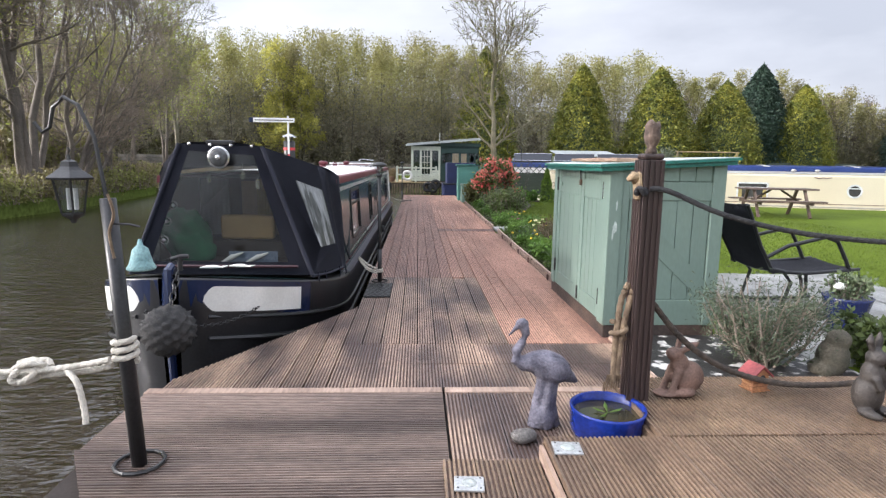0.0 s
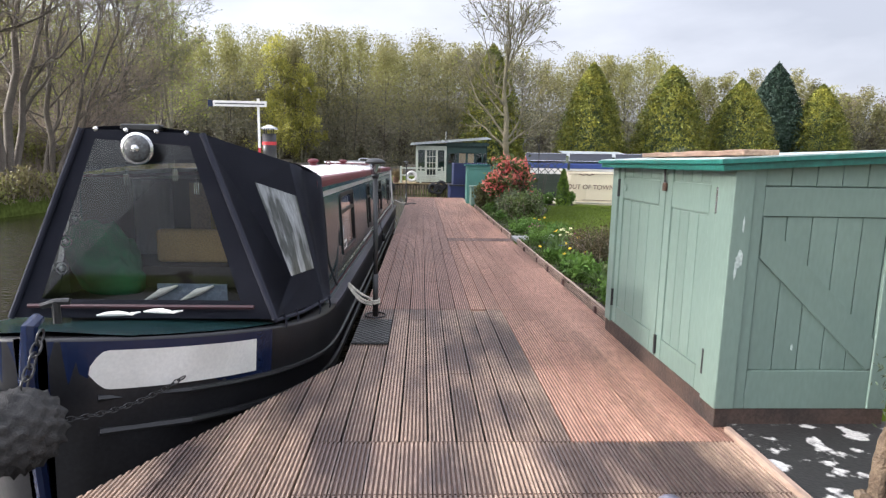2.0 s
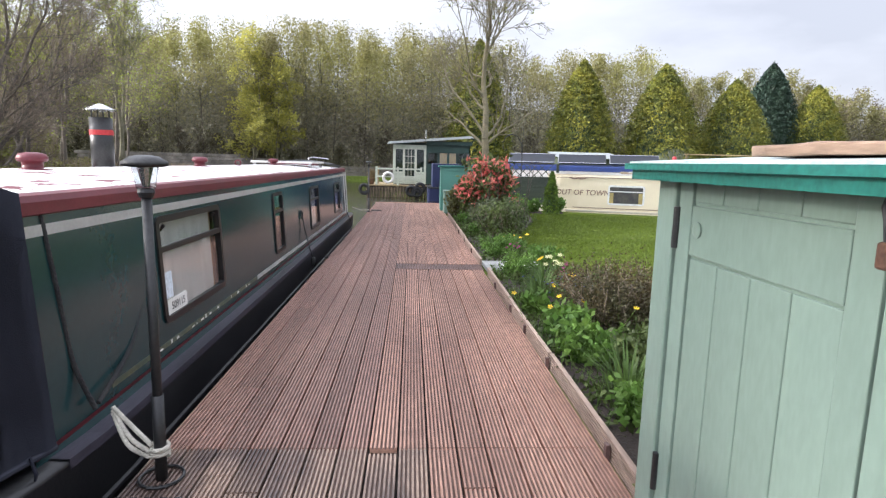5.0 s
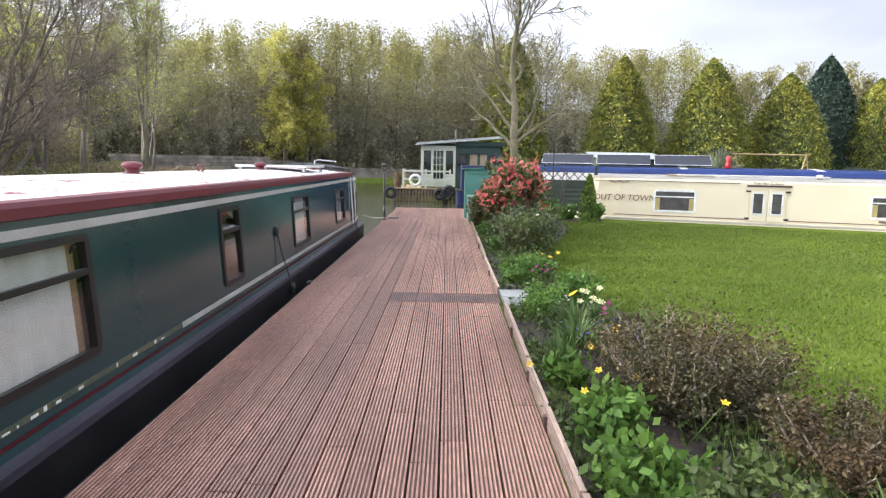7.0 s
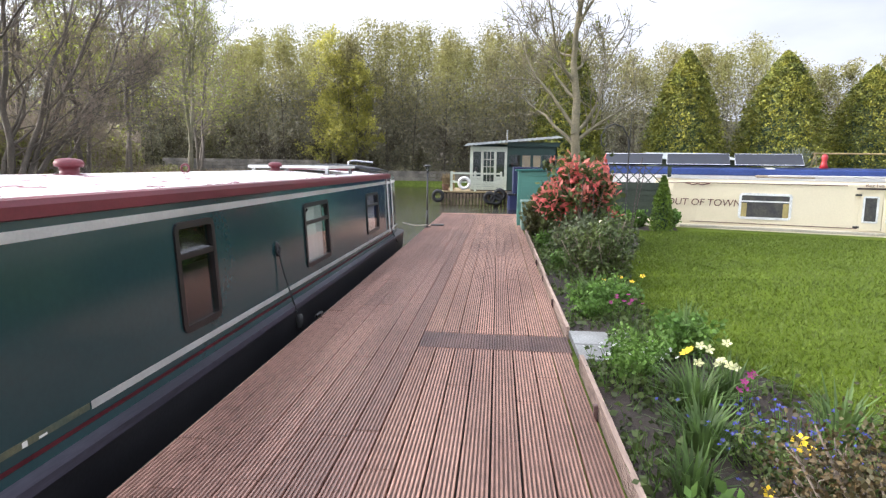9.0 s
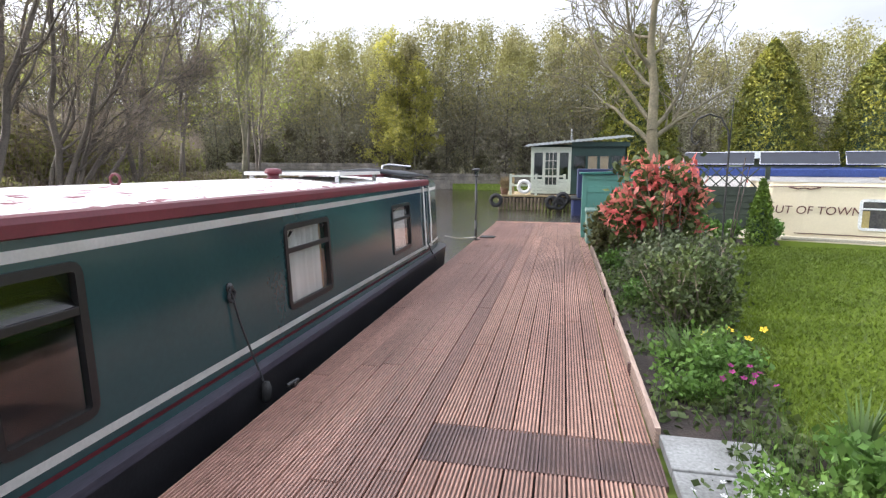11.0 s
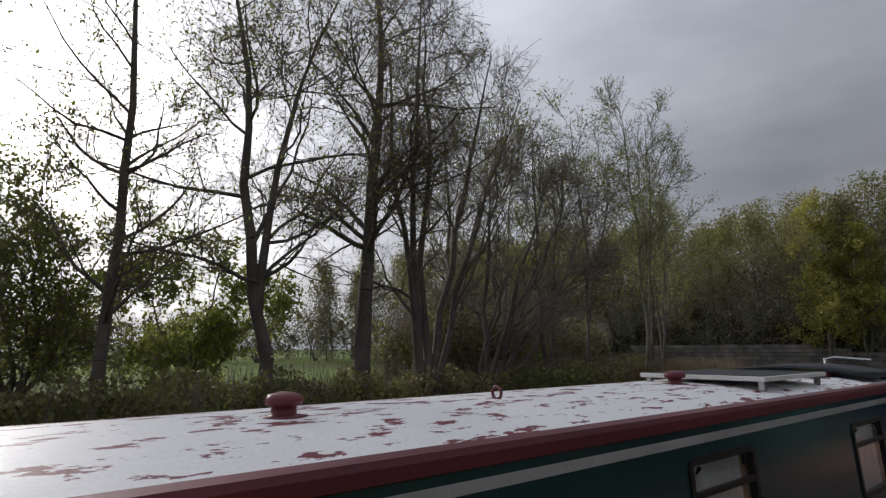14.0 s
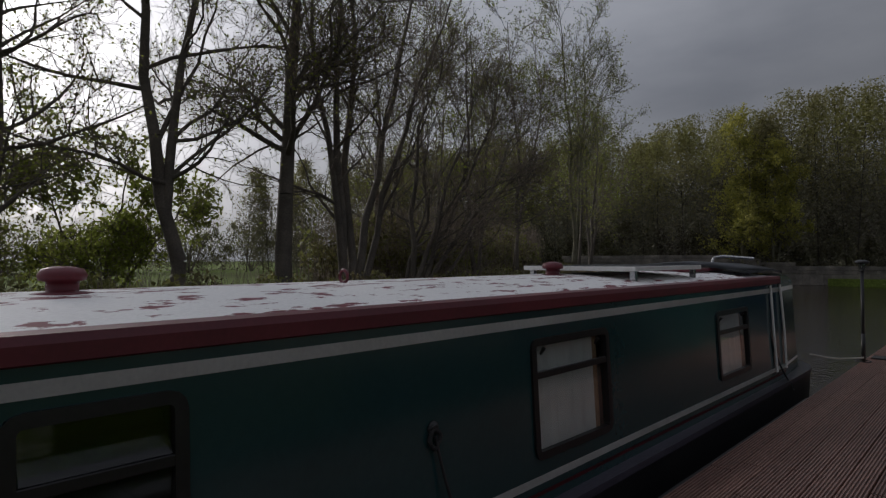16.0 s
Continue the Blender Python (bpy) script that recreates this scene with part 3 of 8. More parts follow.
# raised platform and its steps
platform = tagged(new("platform"), "raised platform of brown grooved decking with a lower step", "platform", kind="structure")
PZ = 0.142
for i in range(9):
    board(platform, 1.216 + i * 0.1385, -2.0, PZ, 0.134, 5.09, DECK_P)
for i in range(24):
    board(platform, 1.742 + i * 0.1385, 3.10, PZ, 0.134, 0.68, DECK_P)
for i in range(20):
    board(platform, 1.216 + 9 * 0.1385 + i * 0.1385, -2.0, PZ, 0.134, 5.09, DECK_P)
part("riser", box(1.196, 1.214, -2.0, 3.08, -0.02, PZ - 0.03), EDGE, platform)
part("riser", box(1.216, 1.738, 3.092, 3.11, -0.02, PZ - 0.03), DECK_P, platform)
part("riser", box(1.722, 1.740, 3.11, 3.78, -0.02, PZ - 0.03), DECK_P, platform)
part("riser", box(1.714, 5.1, 3.782, 3.80, -0.02, PZ - 0.03), DECK_P, platform)
for i in range(3):
    board(platform, 0.775 + i * 0.1385, 0.6, 0.06, 0.134, 2.46, DECK_P)
part("riser", box(0.775, 1.19, 3.062, 3.08, 0.0, 0.032), DECK_P, platform)

# timber edging along the bed
edging = tagged(new("edging"), "upright weathered timber edging board along the walkway", "edging", kind="structure")
for y, e, tilt in ((6.42, 8.3, -0.25), (8.3, 9.7, 0.2), (9.7, 11.36, -0.2), (12.03, 14.2, 0.25), (14.2, 16.3, -0.15), (16.3, 18.8, 0.1)):
    ob = board(edging, 0, 0, 0, 0.125, round(e - y - 0.012, 3), EDGE, name="edging_board")
    ob.matrix_basis = pose(2.170, y, -0.045 + random.uniform(-0.006, 0.008), tilt, -90, 0)
for y in (7.1, 8.25, 9.0, 9.65, 10.6, 13.0, 14.15, 15.3):
    part("peg", box(2.150, 2.170, y, y + 0.035, -0.03, 0.06, 0.003), DECK_S, edging)

# ---- the green narrowboat ----
BX = -1.12


def boat_half(y):
    t = min(max((y - 4.83) / 1.9, 0), 1)
    h = 1.04 * math.sin(t * math.pi / 2) ** 0.42
    s = min(max((18.65 - y) / 0.9, 0), 1)
    return max(0.02, h * (0.35 + 0.65 * math.sqrt(1 - (1 - s) ** 2)))


def sheer(y):
    return 0.09 + 0.38 * max(0.0, (7.3 - y) / 2.45) ** 1.6


def side_strip(y0, y1, n, lo, hi, out_lo, out_hi, side, thick=0.0):
    """A strip along the hull's side, between two heights and two offsets from the plan curve."""
    rows = []
    for i in range(n + 1):
        y = y0 + (y1 - y0) * i / n
        h = boat_half(y)
        rows.append([(BX + side * (h + out_lo(y)), y, lo(y)), (BX + side * (h + out_hi(y)), y, hi(y))])
    bm = loft(rows)
    bmesh.ops.recalc_face_normals(bm, faces=bm.faces[:])
    return bm


boat = thing("narrowboat", "moored dark green narrowboat with burgundy roof edge and navy canvas hood", "boat", (0, 0, 0))
YS = [4.832 + 13.818 * (i / 90) ** 1.75 for i in range(91)]
rows = []
for y in YS:
    h, s = boat_half(y), sheer(y)
    low = h * (0.94 if y > 6.5 else 0.62 + 0.32 * max(0, (y - 4.85) / 1.65))
    mid = s - 0.30 - 0.02
    rows.append([(BX - low, y, -0.75), (BX - h * 0.985, y, mid), (BX - h, y, s - 0.02), (BX - h, y, s), (BX - h + min(0.11, h * 0.6), y, s + 0.005), (BX + h - min(0.11, h * 0.6), y, s + 0.005), (BX + h, y, s), (BX + h, y, s - 0.02), (BX + h * 0.985, y, mid), (BX + low, y, -0.75)])
bm = loft(rows)
bm.faces.new([bm.verts.new(p) for p in rows[-1]][::-1])
bmesh.ops.recalc_face_normals(bm, faces=bm.faces[:])
hull = part("hull", bm, BLACK_HULL, boat, "black tarred steel hull", True)
for side in (1, -1):
    b = side_strip(4.832, 5.64, 80, lambda y: sheer(y) - 0.285, lambda y: sheer(y) - 0.012, lambda y: -0.010, lambda y: 0.006, side)
    part("bow_panel", b, BLUE_HULL, hull, "glossy navy blue bow panel")
    b = side_strip(4.862, 5.50, 60, lambda y: sheer(y) - 0.245 + 0.075 * max(0, 1 - (y - 4.862) / 0.03) ** 2, lambda y: sheer(y) - 0.055 - 0.075 * max(0, 1 - (y - 4.862) / 0.03) ** 2, lambda y: 0.000, lambda y: 0.010, side)
    part("bow_flash", b, WHITE, hull, "cream white flash on the bow")
    for dz, w in ((0.285, 0.016), (0.47, 0.02)):
        pts = [(BX + side * (boat_half(y) * (1.0 if dz < 0.4 else 0.985) + 0.006), y, sheer(y) - dz + (0 if dz < 0.4 else 0.02)) for y in [4.87 + 0.25 * i for i in range(52)]]
        part("rubbing_strake", tube(pts, w, 6), BLACK_HULL, hull)
    rows = []
    for i in range(45):
        y = 6.9 + 11.3 * i / 44
        h = boat_half(y)
        rows.append([(BX + side * (h + 0.004), y, sheer(y) - 0.035), (BX + side * (h + 0.004), y, sheer(y) + 0.008), (BX + side * (h - 0.11), y, sheer(y) + 0.010)])
    b = loft(rows)
    bmesh.ops.recalc_face_normals(b, faces=b.faces[:])
    part("gunwale", b, GUNW, hull)
part("stem_post", tube([(BX, 4.86, -0.7), (BX, 4.82, -0.1), (BX, 4.80, 0.3), (BX, 4.84, 0.53), (BX, 4.90, 0.55)], [0.03, 0.03, 0.035, 0.035, 0.03], 8), BLUE_HULL, hull)

# foredeck
rows = [[(BX - boat_half(y) * 0.93, y, sheer(y) + 0.012), (BX, y, sheer(y) + 0.03), (BX + boat_half(y) * 0.93, y, sheer(y) + 0.012)] for y in [4.95 + 0.1 * i for i in range(12)]]
part("foredeck", loft(rows), GREEN_HULL, boat, "dark green painted foredeck", True)
CY0, CY1 = 6.83, 17.2


def wall_x(z, side=1):
    return BX + side * (0.965 - 0.055 * max(0, z - 0.1))


# cabin: lower side, window band with real openings, upper side
WINS = [(8.02, 9.06, 0.35, 0.95, "wide"), (10.73, 11.15, 0.32, 0.94, "hopper"), (12.86, 13.60, 0.33, 0.91, "tall"), (15.38, 16.12, 0.34, 0.88, "tall")]


def cabin_side(side, wins):
    bm = bmesh.new()
    ys = [CY0] + [v for w in wins for v in w[:2]] + [CY1]
    zs0, zs1 = 0.09, 1.10

    def face(y0, y1, z0, z1):
        q = [bm.verts.new((wall_x(z, side), y, z)) for y, z in ((y0, z0), (y1, z0), (y1, z1), (y0, z1))]
        bm.faces.new(q)
        q2 = [bm.verts.new((wall_x(z, side) - side * 0.05, y, z)) for y, z in ((y0, z0), (y1, z0), (y1, z1), (y0, z1))]
        bm.faces.new(q2)
    prev = CY0
    for y0, y1, z0, z1, *_ in wins:
        face(prev, y0, zs0, zs1)
        face(y0, y1, zs0, z0)
        face(y0, y1, z1, zs1)
        for a, b in (((y0, z0), (y1, z0)), ((y1, z0), (y1, z1)), ((y1, z1), (y0, z1)), ((y0, z1), (y0, z0))):
            bm.faces.new([bm.verts.new((wall_x(z, side) - side * d, y, z)) for (y, z), d in ((a, 0), (b, 0), (b, 0.05), (a, 0.05))])
        prev = y1
    face(prev, CY1, zs0, zs1)
    bmesh.ops.remove_doubles(bm, verts=bm.verts[:], dist=0.0005)
    bmesh.ops.recalc_face_normals(bm, faces=bm.faces[:])
    return bm


ALLW = WINS
part("cabin_side", cabin_side(1, ALLW), GREEN_HULL, boat, "glossy dark green cabin side")
part("cabin_side", cabin_side(-1, ALLW), GREEN_HULL, boat, "glossy dark green cabin side")
rows = []
for y in (CY0, 12.0, CY1):
    row = []
    for i in range(13):
        u = -1 + 2 * i / 12
        row.append((BX + u * 0.87, y, 1.135 + 0.075 * (1 - u * u)))
    rows.append(row)
part("roof", loft(rows), ROOFP, boat, "white roof paint flaking to burgundy", True)
for side in (1, -1):
    prof = [(0.965 - 0.055 * 0.98 + 0.004, 1.066), (0.925, 1.072), (0.925, 1.12), (0.915, 1.145), (0.84, 1.150), (0.84, 1.12)]
    rows = [[(BX + side * a, y, z) for a, z in prof] for y in (CY0 - 0.02, CY1 + 0.0)]
    b = loft(rows, caps=True)
    bmesh.ops.recalc_face_normals(b, faces=b.faces[:])
    part("roof_edge", b, BURG, boat, "burgundy painted handrail edge")
    for nm, z0, z1, m, y0, y1 in (("stripe", 0.985, 1.03, WHITE, CY0, CY1), ("stripe", 0.200, 0.240, WHITE, 9.95, CY1), ("stripe", 0.145, 0.165, BURG, CY0, CY1)):
        rows = [[(wall_x(z0, side) + side * 0.003, y, z0), (wall_x(z1, side) + side * 0.003, y, z1)] for y in (y0, y1)]
        b = loft(rows)
        bmesh.ops.solidify(b, geom=b.faces[:], thickness=0.002)
        part(nm, b, m, boat, "white coach line" if m is WHITE else "burgundy coach line")
# faded stretch of the lower line
rng = random.Random(8)
for i in range(26):
    y = 7.9 + i * 0.08
    if rng.random() < 0.45:
        b = box(wall_x(0.22) + 0.0005, wall_x(0.22) + 0.003, y, y + rng.uniform(0.01, 0.05), 0.208, 0.208 + rng.uniform(0.008, 0.025))
        part("paint_flake", b, WHITE, boat)
b = box(wall_x(0.22) - 0.001, wall_x(0.22) + 0.002, 7.4, 9.94, 0.205, 0.235)
part("stripe", b, mat("worn_line", (0.10, 0.10, 0.055), (0.05, 0.07, 0.05), 0.6, 0, 12, 60, 0.2), boat, "worn bare coach line")
# bulkheads and floor, added in very dark colours to keep the inside dark
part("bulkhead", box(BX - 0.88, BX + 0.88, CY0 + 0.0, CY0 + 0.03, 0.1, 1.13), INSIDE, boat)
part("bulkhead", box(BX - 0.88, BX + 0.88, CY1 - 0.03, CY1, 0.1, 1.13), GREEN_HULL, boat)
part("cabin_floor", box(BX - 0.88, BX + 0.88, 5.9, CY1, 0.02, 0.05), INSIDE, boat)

# stern: slanting cabin end, counter and rail
rows = []
for y, k, zt in ((CY1 + 0.012, 1.0, 1.10), (17.95, 0.93, 1.09), (18.42, 0.74, 1.06)):
    rows.append([(BX - 0.96 * k, y, 0.1), (BX - 0.905 * k, y, zt), (BX - 0.84 * k, y, zt + 0.05), (BX, y, zt + 0.10), (BX + 0.84 * k, y, zt + 0.05), (BX + 0.905 * k, y, zt), (BX + 0.96 * k, y, 0.1)])
b = loft(rows, caps=True)
bmesh.ops.recalc_face_normals(b, faces=b.faces[:])
stern = part("stern_cabin", b, GREEN_HULL, boat, "rounded dark green stern cabin", False)
for z0, z1, m in ((0.985, 1.03, WHITE), (0.205, 0.235, WHITE)):
    rows = []
    for y, k in ((CY1 + 0.02, 1.0), (17.95, 0.93), (18.41, 0.742)):
        f = lambda z: BX + k * (0.96 - 0.055 * (z - 0.1)) + 0.006
        rows.append([(f(z0), y, z0), (f(z1), y, z1)])
    part("stripe", loft(rows), m, stern, "white coach line")
for y in (16.84, CY1 - 0.04):
    part("drain_pipe", tube([(wall_x(1.06) + 0.015, y, 1.06), (wall_x(0.6) + 0.02, y + (0.02 if y > 17 else -0.02), 0.6), (wall_x(0.2) + 0.02, y, 0.2)], 0.012, 6), WHITE, boat, "white upright bead")
part("stern_rail", tube([(BX + 0.05, 17.7, 1.2), (BX + 0.05, 17.75, 1.34), (BX + 0.12, 17.85, 1.36), (BX + 0.45, 17.95, 1.33)], 0.018, 8), METAL, boat, "bent bright tiller bar at the stern")
part("stern_hatch", box(BX - 0.45, BX + 0.45, 16.1, 16.95, 1.20, 1.235, 0.01), BURG, boat, "burgundy sliding hatch")
rows = [[(BX + u * (0.80 - 0.10 * k), y, 1.16 + 0.10 * (1 - u * u) + dz) for u in (-1, -0.75, -0.4, 0, 0.4, 0.75, 1)] for y, k, dz in ((16.55, 0, 0.02), (17.2, 0, 0.045), (17.95, 0.6, 0.03), (18.38, 1.6, -0.01))]
b = loft(rows)
bmesh.ops.solidify(b, geom=b.faces[:], thickness=0.02)
part("stern_cover", b, mat("slate_grey_paint", (0.16, 0.165, 0.18), (0.11, 0.115, 0.125), 0.4, 0, 3, 60, 0.06), boat, "curved slate grey stern cover", True)

# windows
FRAMEM = mat("window_rubber_frame", (0.012, 0.012, 0.013), None, 0.35, 0, 6, 60, 0.03)


def boat_window(y0, y1, z0, z1, kind):
    ang = math.degrees(math.atan(0.055))
    e = new("window")
    e.parent = boat
    e.matrix_basis = Matrix.Translation((wall_x(z0), y0, z0)) @ pose(0, 0, 0, 0, -ang, 0) @ pose(0, 0, 0, 0, 0, 90)
    w, h = y1 - y0, z1 - z0
    part("window_frame", frame_bm(-0.015, w + 0.015, -0.015, h + 0.015, 0.04, -0.012, 0.02, 0.055), FRAMEM, e, "black rubber window frame")
    cut = h * 0.70
    if kind != "notice":
        part("window_bar", box(0.0, w, -0.010, 0.012, cut - 0.018, cut + 0.018, 0.004), FRAMEM, e)
    pane = part("pane", box(0.01, w - 0.01, 0.008, 0.012, 0.01, h - 0.01), PANE, e)
    pane.visible_shadow = False
    if kind == "hopper":
        b = plate([(0.03, -0.005, cut + 0.02), (w - 0.03, -0.005, cut + 0.02), (w - 0.03, 0.10, h - 0.03), (0.03, 0.10, h - 0.03)], 0.006)
        pane2 = part("hopper_pane", b, PANE_DARK, e, "tilted open top light")
    if kind != "hopper":
        n = 36
        cov = w * (0.90 if kind == "wide" else 0.86)
        rows = []
        for i in range(n + 1):
            u = i / n
            yy = 0.05 + 0.014 * math.sin(u * 30) + 0.008 * math.sin(u * 71 + 1)
            rows.append([(0.0 + cov * u, yy, 0.0), (0.0 + cov * u, yy * 0.9 + 0.004, h)])
        part("curtain", loft(rows), CURTAIN, e, "white net curtain", True)
        part("curtain_panel", box(cov, w - 0.02, 0.06, 0.07, 0, h * 0.95), mat("tan_curtain", (0.42, 0.27, 0.16), (0.32, 0.2, 0.12), 0.9, 0, 6, 80, 0.1), e, "tan side curtain")
        for cx in (0.10, w - 0.10):
            part("catch", rod((cx, -0.004, h - 0.04), (cx, 0.02, h - 0.075), 0.012, 0.006, 8), DARKM, e)
    if kind == "wide":
        part("number_plate", box(0.06, 0.34, 0.0005, 0.006, 0.025, 0.115, 0.0015), WHITE, e, "white number plate reading 509115")
        text_on(e, "509115", 0.066, (0.105, -0.001, 0.048), "plate_digits")
        part("permit", box(0.03, 0.15, 0.0012, 0.006, 0.125, 0.28, 0.001), mat("permit_paper", (0.66, 0.72, 0.78), (0.6, 0.66, 0.72), 0.6), e, "pale printed permit")
    return e


INK = mat("dark_ink", (0.02, 0.018, 0.018), None, 0.5)
INK_BROWN = mat("brown_sign_paint", (0.13, 0.045, 0.035), None, 0.4)


def text_on(parent, words, size, at, name, ink=None, rz=0.0, shear=0.0):
    cu = bpy.data.curves.new(name, "FONT")
    cu.body, cu.size, cu.extrude, cu.shear = words, size, 0.0006, shear
    tmp = bpy.data.objects.new(name, cu)
    me = bpy.data.meshes.new_from_object(tmp)
    bpy.data.objects.remove(tmp)
    me.materials.clear()
    me.materials.append(ink or INK)
    ob = new(name, me)
    ob.parent = parent
    ob.matrix_basis = Matrix.Translation(at) @ pose(0, 0, 0, 90, 0, rz)
    return tagged(ob, "lettering that reads " + words)


for w in WINS:
    boat_window(*w)

# roof fittings
for y in (8.3, 11.0, 14.25):
    v = turned([(0.105, 0), (0.105, 0.006), (0.055, 0.012), (0.055, 0.05), (0.078, 0.055), (0.083, 0.075), (0.07, 0.098), (0.03, 0.108)], 20, None, (BX + 0.1, y, 1.203))
    part("mushroom_vent", v, BURG, boat, "burgundy mushroom vent", True)
part("roof_ring", tube([(BX + 0.12 + 0.035 * math.sin(a), 12.27, 1.243 - 0.035 * math.cos(a)) for a in [2 * math.pi * i / 16 for i in range(17)]], 0.009, 6), BURG, boat, "burgundy lifting ring")
ch = thing("chimney", "black stove chimney with red band and white-rimmed cap", "chimney", (-1.30, 9.62, 1.165))
part("flue", rod((0, 0, 0), (0, 0, 0.44), 0.085, sides=24), DARKM, ch, "", True)
part("band", rod((0, 0, 0.30), (0, 0, 0.34), 0.088, sides=24), mat("red_band", (0.45, 0.03, 0.035), None, 0.4), ch, "red painted band")
for i in range(4):
    a = math.pi / 4 + i * math.pi / 2
    part("cap_leg", rod((0.065 * math.cos(a), 0.065 * math.sin(a), 0.44), (0.065 * math.cos(a), 0.065 * math.sin(a), 0.50), 0.006, sides=6), DARKM, ch)
part("cap", turned([(0.115, 0.495), (0.115, 0.505), (0.02, 0.55)], 24), METAL, ch, "conical metal cap")
sp = new("solar_panel")
sp.parent = boat
sp.matrix_basis = pose(BX + 0.2, 15.05, 1.185)
tagged(sp, "framed solar panel raised flat above the roof")
part("panel_frame", box(-0.52, 0.5, -0.62, 0.62, 0.055, 0.09, 0.004), WHITE, sp, "pale aluminium frame")
part("cell_sheet", box(-0.49, 0.47, -0.59, 0.59, 0.088, 0.093), mat("solar_cells", (0.012, 0.014, 0.022), (0.016, 0.02, 0.03), 0.3, 0, 4, 40, 0.0, spec=0.25), sp, "dark solar cells")
for a, c in ((-0.47, -0.55), (0.45, -0.55), (-0.47, 0.55), (0.45, 0.55)):
    part("foot", box(a - 0.02, a + 0.02, c - 0.02, c + 0.02, -0.05, 0.057), METAL, sp)

# bow hood of canvas on a frame
HF = [(-0.69, 5.69, 0.33), (-0.27, 5.82, 1.45), (0.44, 5.80, 1.43), (0.866, 5.69, 0.33)]
HM = [(-0.90, 6.45, 0.26), (-0.67, 6.45, 1.29), (0.79, 6.45, 1.27), (1.02, 6.45, 0.26)]
HB = [(-0.98, 6.90, 0.17), (-0.93, 6.90, 1.16), (0.935, 6.90, 1.16), (0.995, 6.90, 0.17)]


def hp(p):
    return Vector((BX + p[0], p[1], p[2]))


hood = new("bow_hood")
hood.parent = boat
tagged(hood, "navy canvas hood over the bow with clear panes")


def hood_wall(a, b, c, d, hole, thick=0.01):
    """A canvas wall a-b-c-d with a pane let into it; hole gives its corners in the wall's own units."""
    a, b, c, d = map(Vector, (a, b, c, d))
    f = lambda u, v: a.lerp(b, u).lerp(d.lerp(c, u), v)
    bm = bmesh.new()
    o = [bm.verts.new(p) for p in (a, b, c, d)]
    i = [bm.verts.new(f(u, v)) for u, v in hole]
    for k in range(4):
        bm.faces.new((o[k], o[(k + 1) % 4], i[(k + 1) % 4], i[k]))
    bmesh.ops.solidify(bm, geom=bm.faces[:], thickness=thick)
    pane = bmesh.new()
    pane.faces.new([pane.verts.new(f(u, v)) for u, v in hole])
    bmesh.ops.solidify(pane, geom=pane.faces[:], thickness=0.003)
    return bm, pane


bl, tl, tr, br = map(hp, HF)
bm, pane = hood_wall(bl, br, tr, tl, ((0.09, 0.10), (0.885, 0.10), (0.86, 0.93), (0.13, 0.95)))
part("front_canvas", bm, CANVAS, hood, "navy canvas front")
fp = part("front_pane", pane, glass("front_vinyl", (0.8, 0.82, 0.8), 0.03, 0.85), hood, "large clear front pane")
fp.visible_shadow = False
part("sill", tube([bl.lerp(br, 0.07) + Vector((0, -0.012, 0.075)), bl.lerp(br, 0.92) + Vector((0, -0.012, 0.075))], 0.014, 6), MAROON, hood, "burgundy wooden sill")
cbl, ctl, ctr, cbr = map(hp, HB)
mbl, mtl, mtr, mbr = map(hp, HM)
for q, k, h, w in ((br, mbr, mtr, tr), (bl, mbl, mtl, tl)):
    bm, pane = hood_wall(q, k, h, w, ((0.50, 0.21), (0.97, 0.24), (0.985, 0.76), (0.42, 0.79)))
    part("side_canvas", bm, CANVAS, hood, "navy canvas side")
    part("side_pane", pane, VINYL, hood, "creased clear vinyl side pane")
for q, k, h, w in ((mbr, cbr, ctr, mtr), (mbl, cbl, ctl, mtl)):
    rows = []
    for i in range(7):
        u = i / 6
        wave = 0.012 * math.sin(u * 9)
        rows.append([q.lerp(k, u).lerp(w.lerp(h, u), v / 6) + Vector((wave * (1 if q.x > BX else -1), 0, -0.012 * abs(math.sin(u * 6)) if v == 0 else 0)) for v in range(7)])
    b = loft(rows)
    bmesh.ops.solidify(b, geom=b.faces[:], thickness=0.01)
    part("rear_canvas", b, CANVAS, hood, "navy canvas flap against the cabin", True)
rows = []
for k in range(11):
    t = k / 5
    if t <= 1:
        a, b = tl.lerp(mtl, t), tr.lerp(mtr, t)
    else:
        a, b = mtl.lerp(ctl, t - 1), mtr.lerp(ctr, t - 1)
    rows.append([a.lerp(b, u / 8) + Vector((0, 0, (0.03 + 0.03 * t) * (1 - (u / 4 - 1) ** 2) - 0.02 * math.sin(math.pi * t))) for u in range(9)])
b = loft(rows)
bmesh.ops.solidify(b, geom=b.faces[:], thickness=0.008)
part("top_canvas", b, CANVAS, hood, "navy canvas roof", True)
for edge in ((tr, br), (tl, bl)):
    part("seam", tube([edge[0] + Vector((0, -0.008, 0)), edge[1] + Vector((0, -0.008, 0))], 0.018, 8), CANVAS, hood)
for edge, n in (((tr, br), 5), ((tl, bl), 5), ((tl, tr), 4)):
    for i in range(n):
        p = edge[0].lerp(edge[1], (i + 0.5) / n)
        part("stud", turned([(0.014, 0), (0.014, 0.006), (0.006, 0.01)], 10, None, (0, 0, 0)), METAL, hood).matrix_basis = Matrix.Translation(p + Vector((0, -0.012, 0))) @ pose(0, 0, 0, 90, 0, 0)
part("hem", tube([br + Vector((0.0, 0.0, -0.01)), br.lerp(mbr, 0.5) + Vector((0.01, 0, -0.02)), mbr + Vector((0.0, 0, -0.005)), cbr], 0.012, 8), CANVAS, hood)
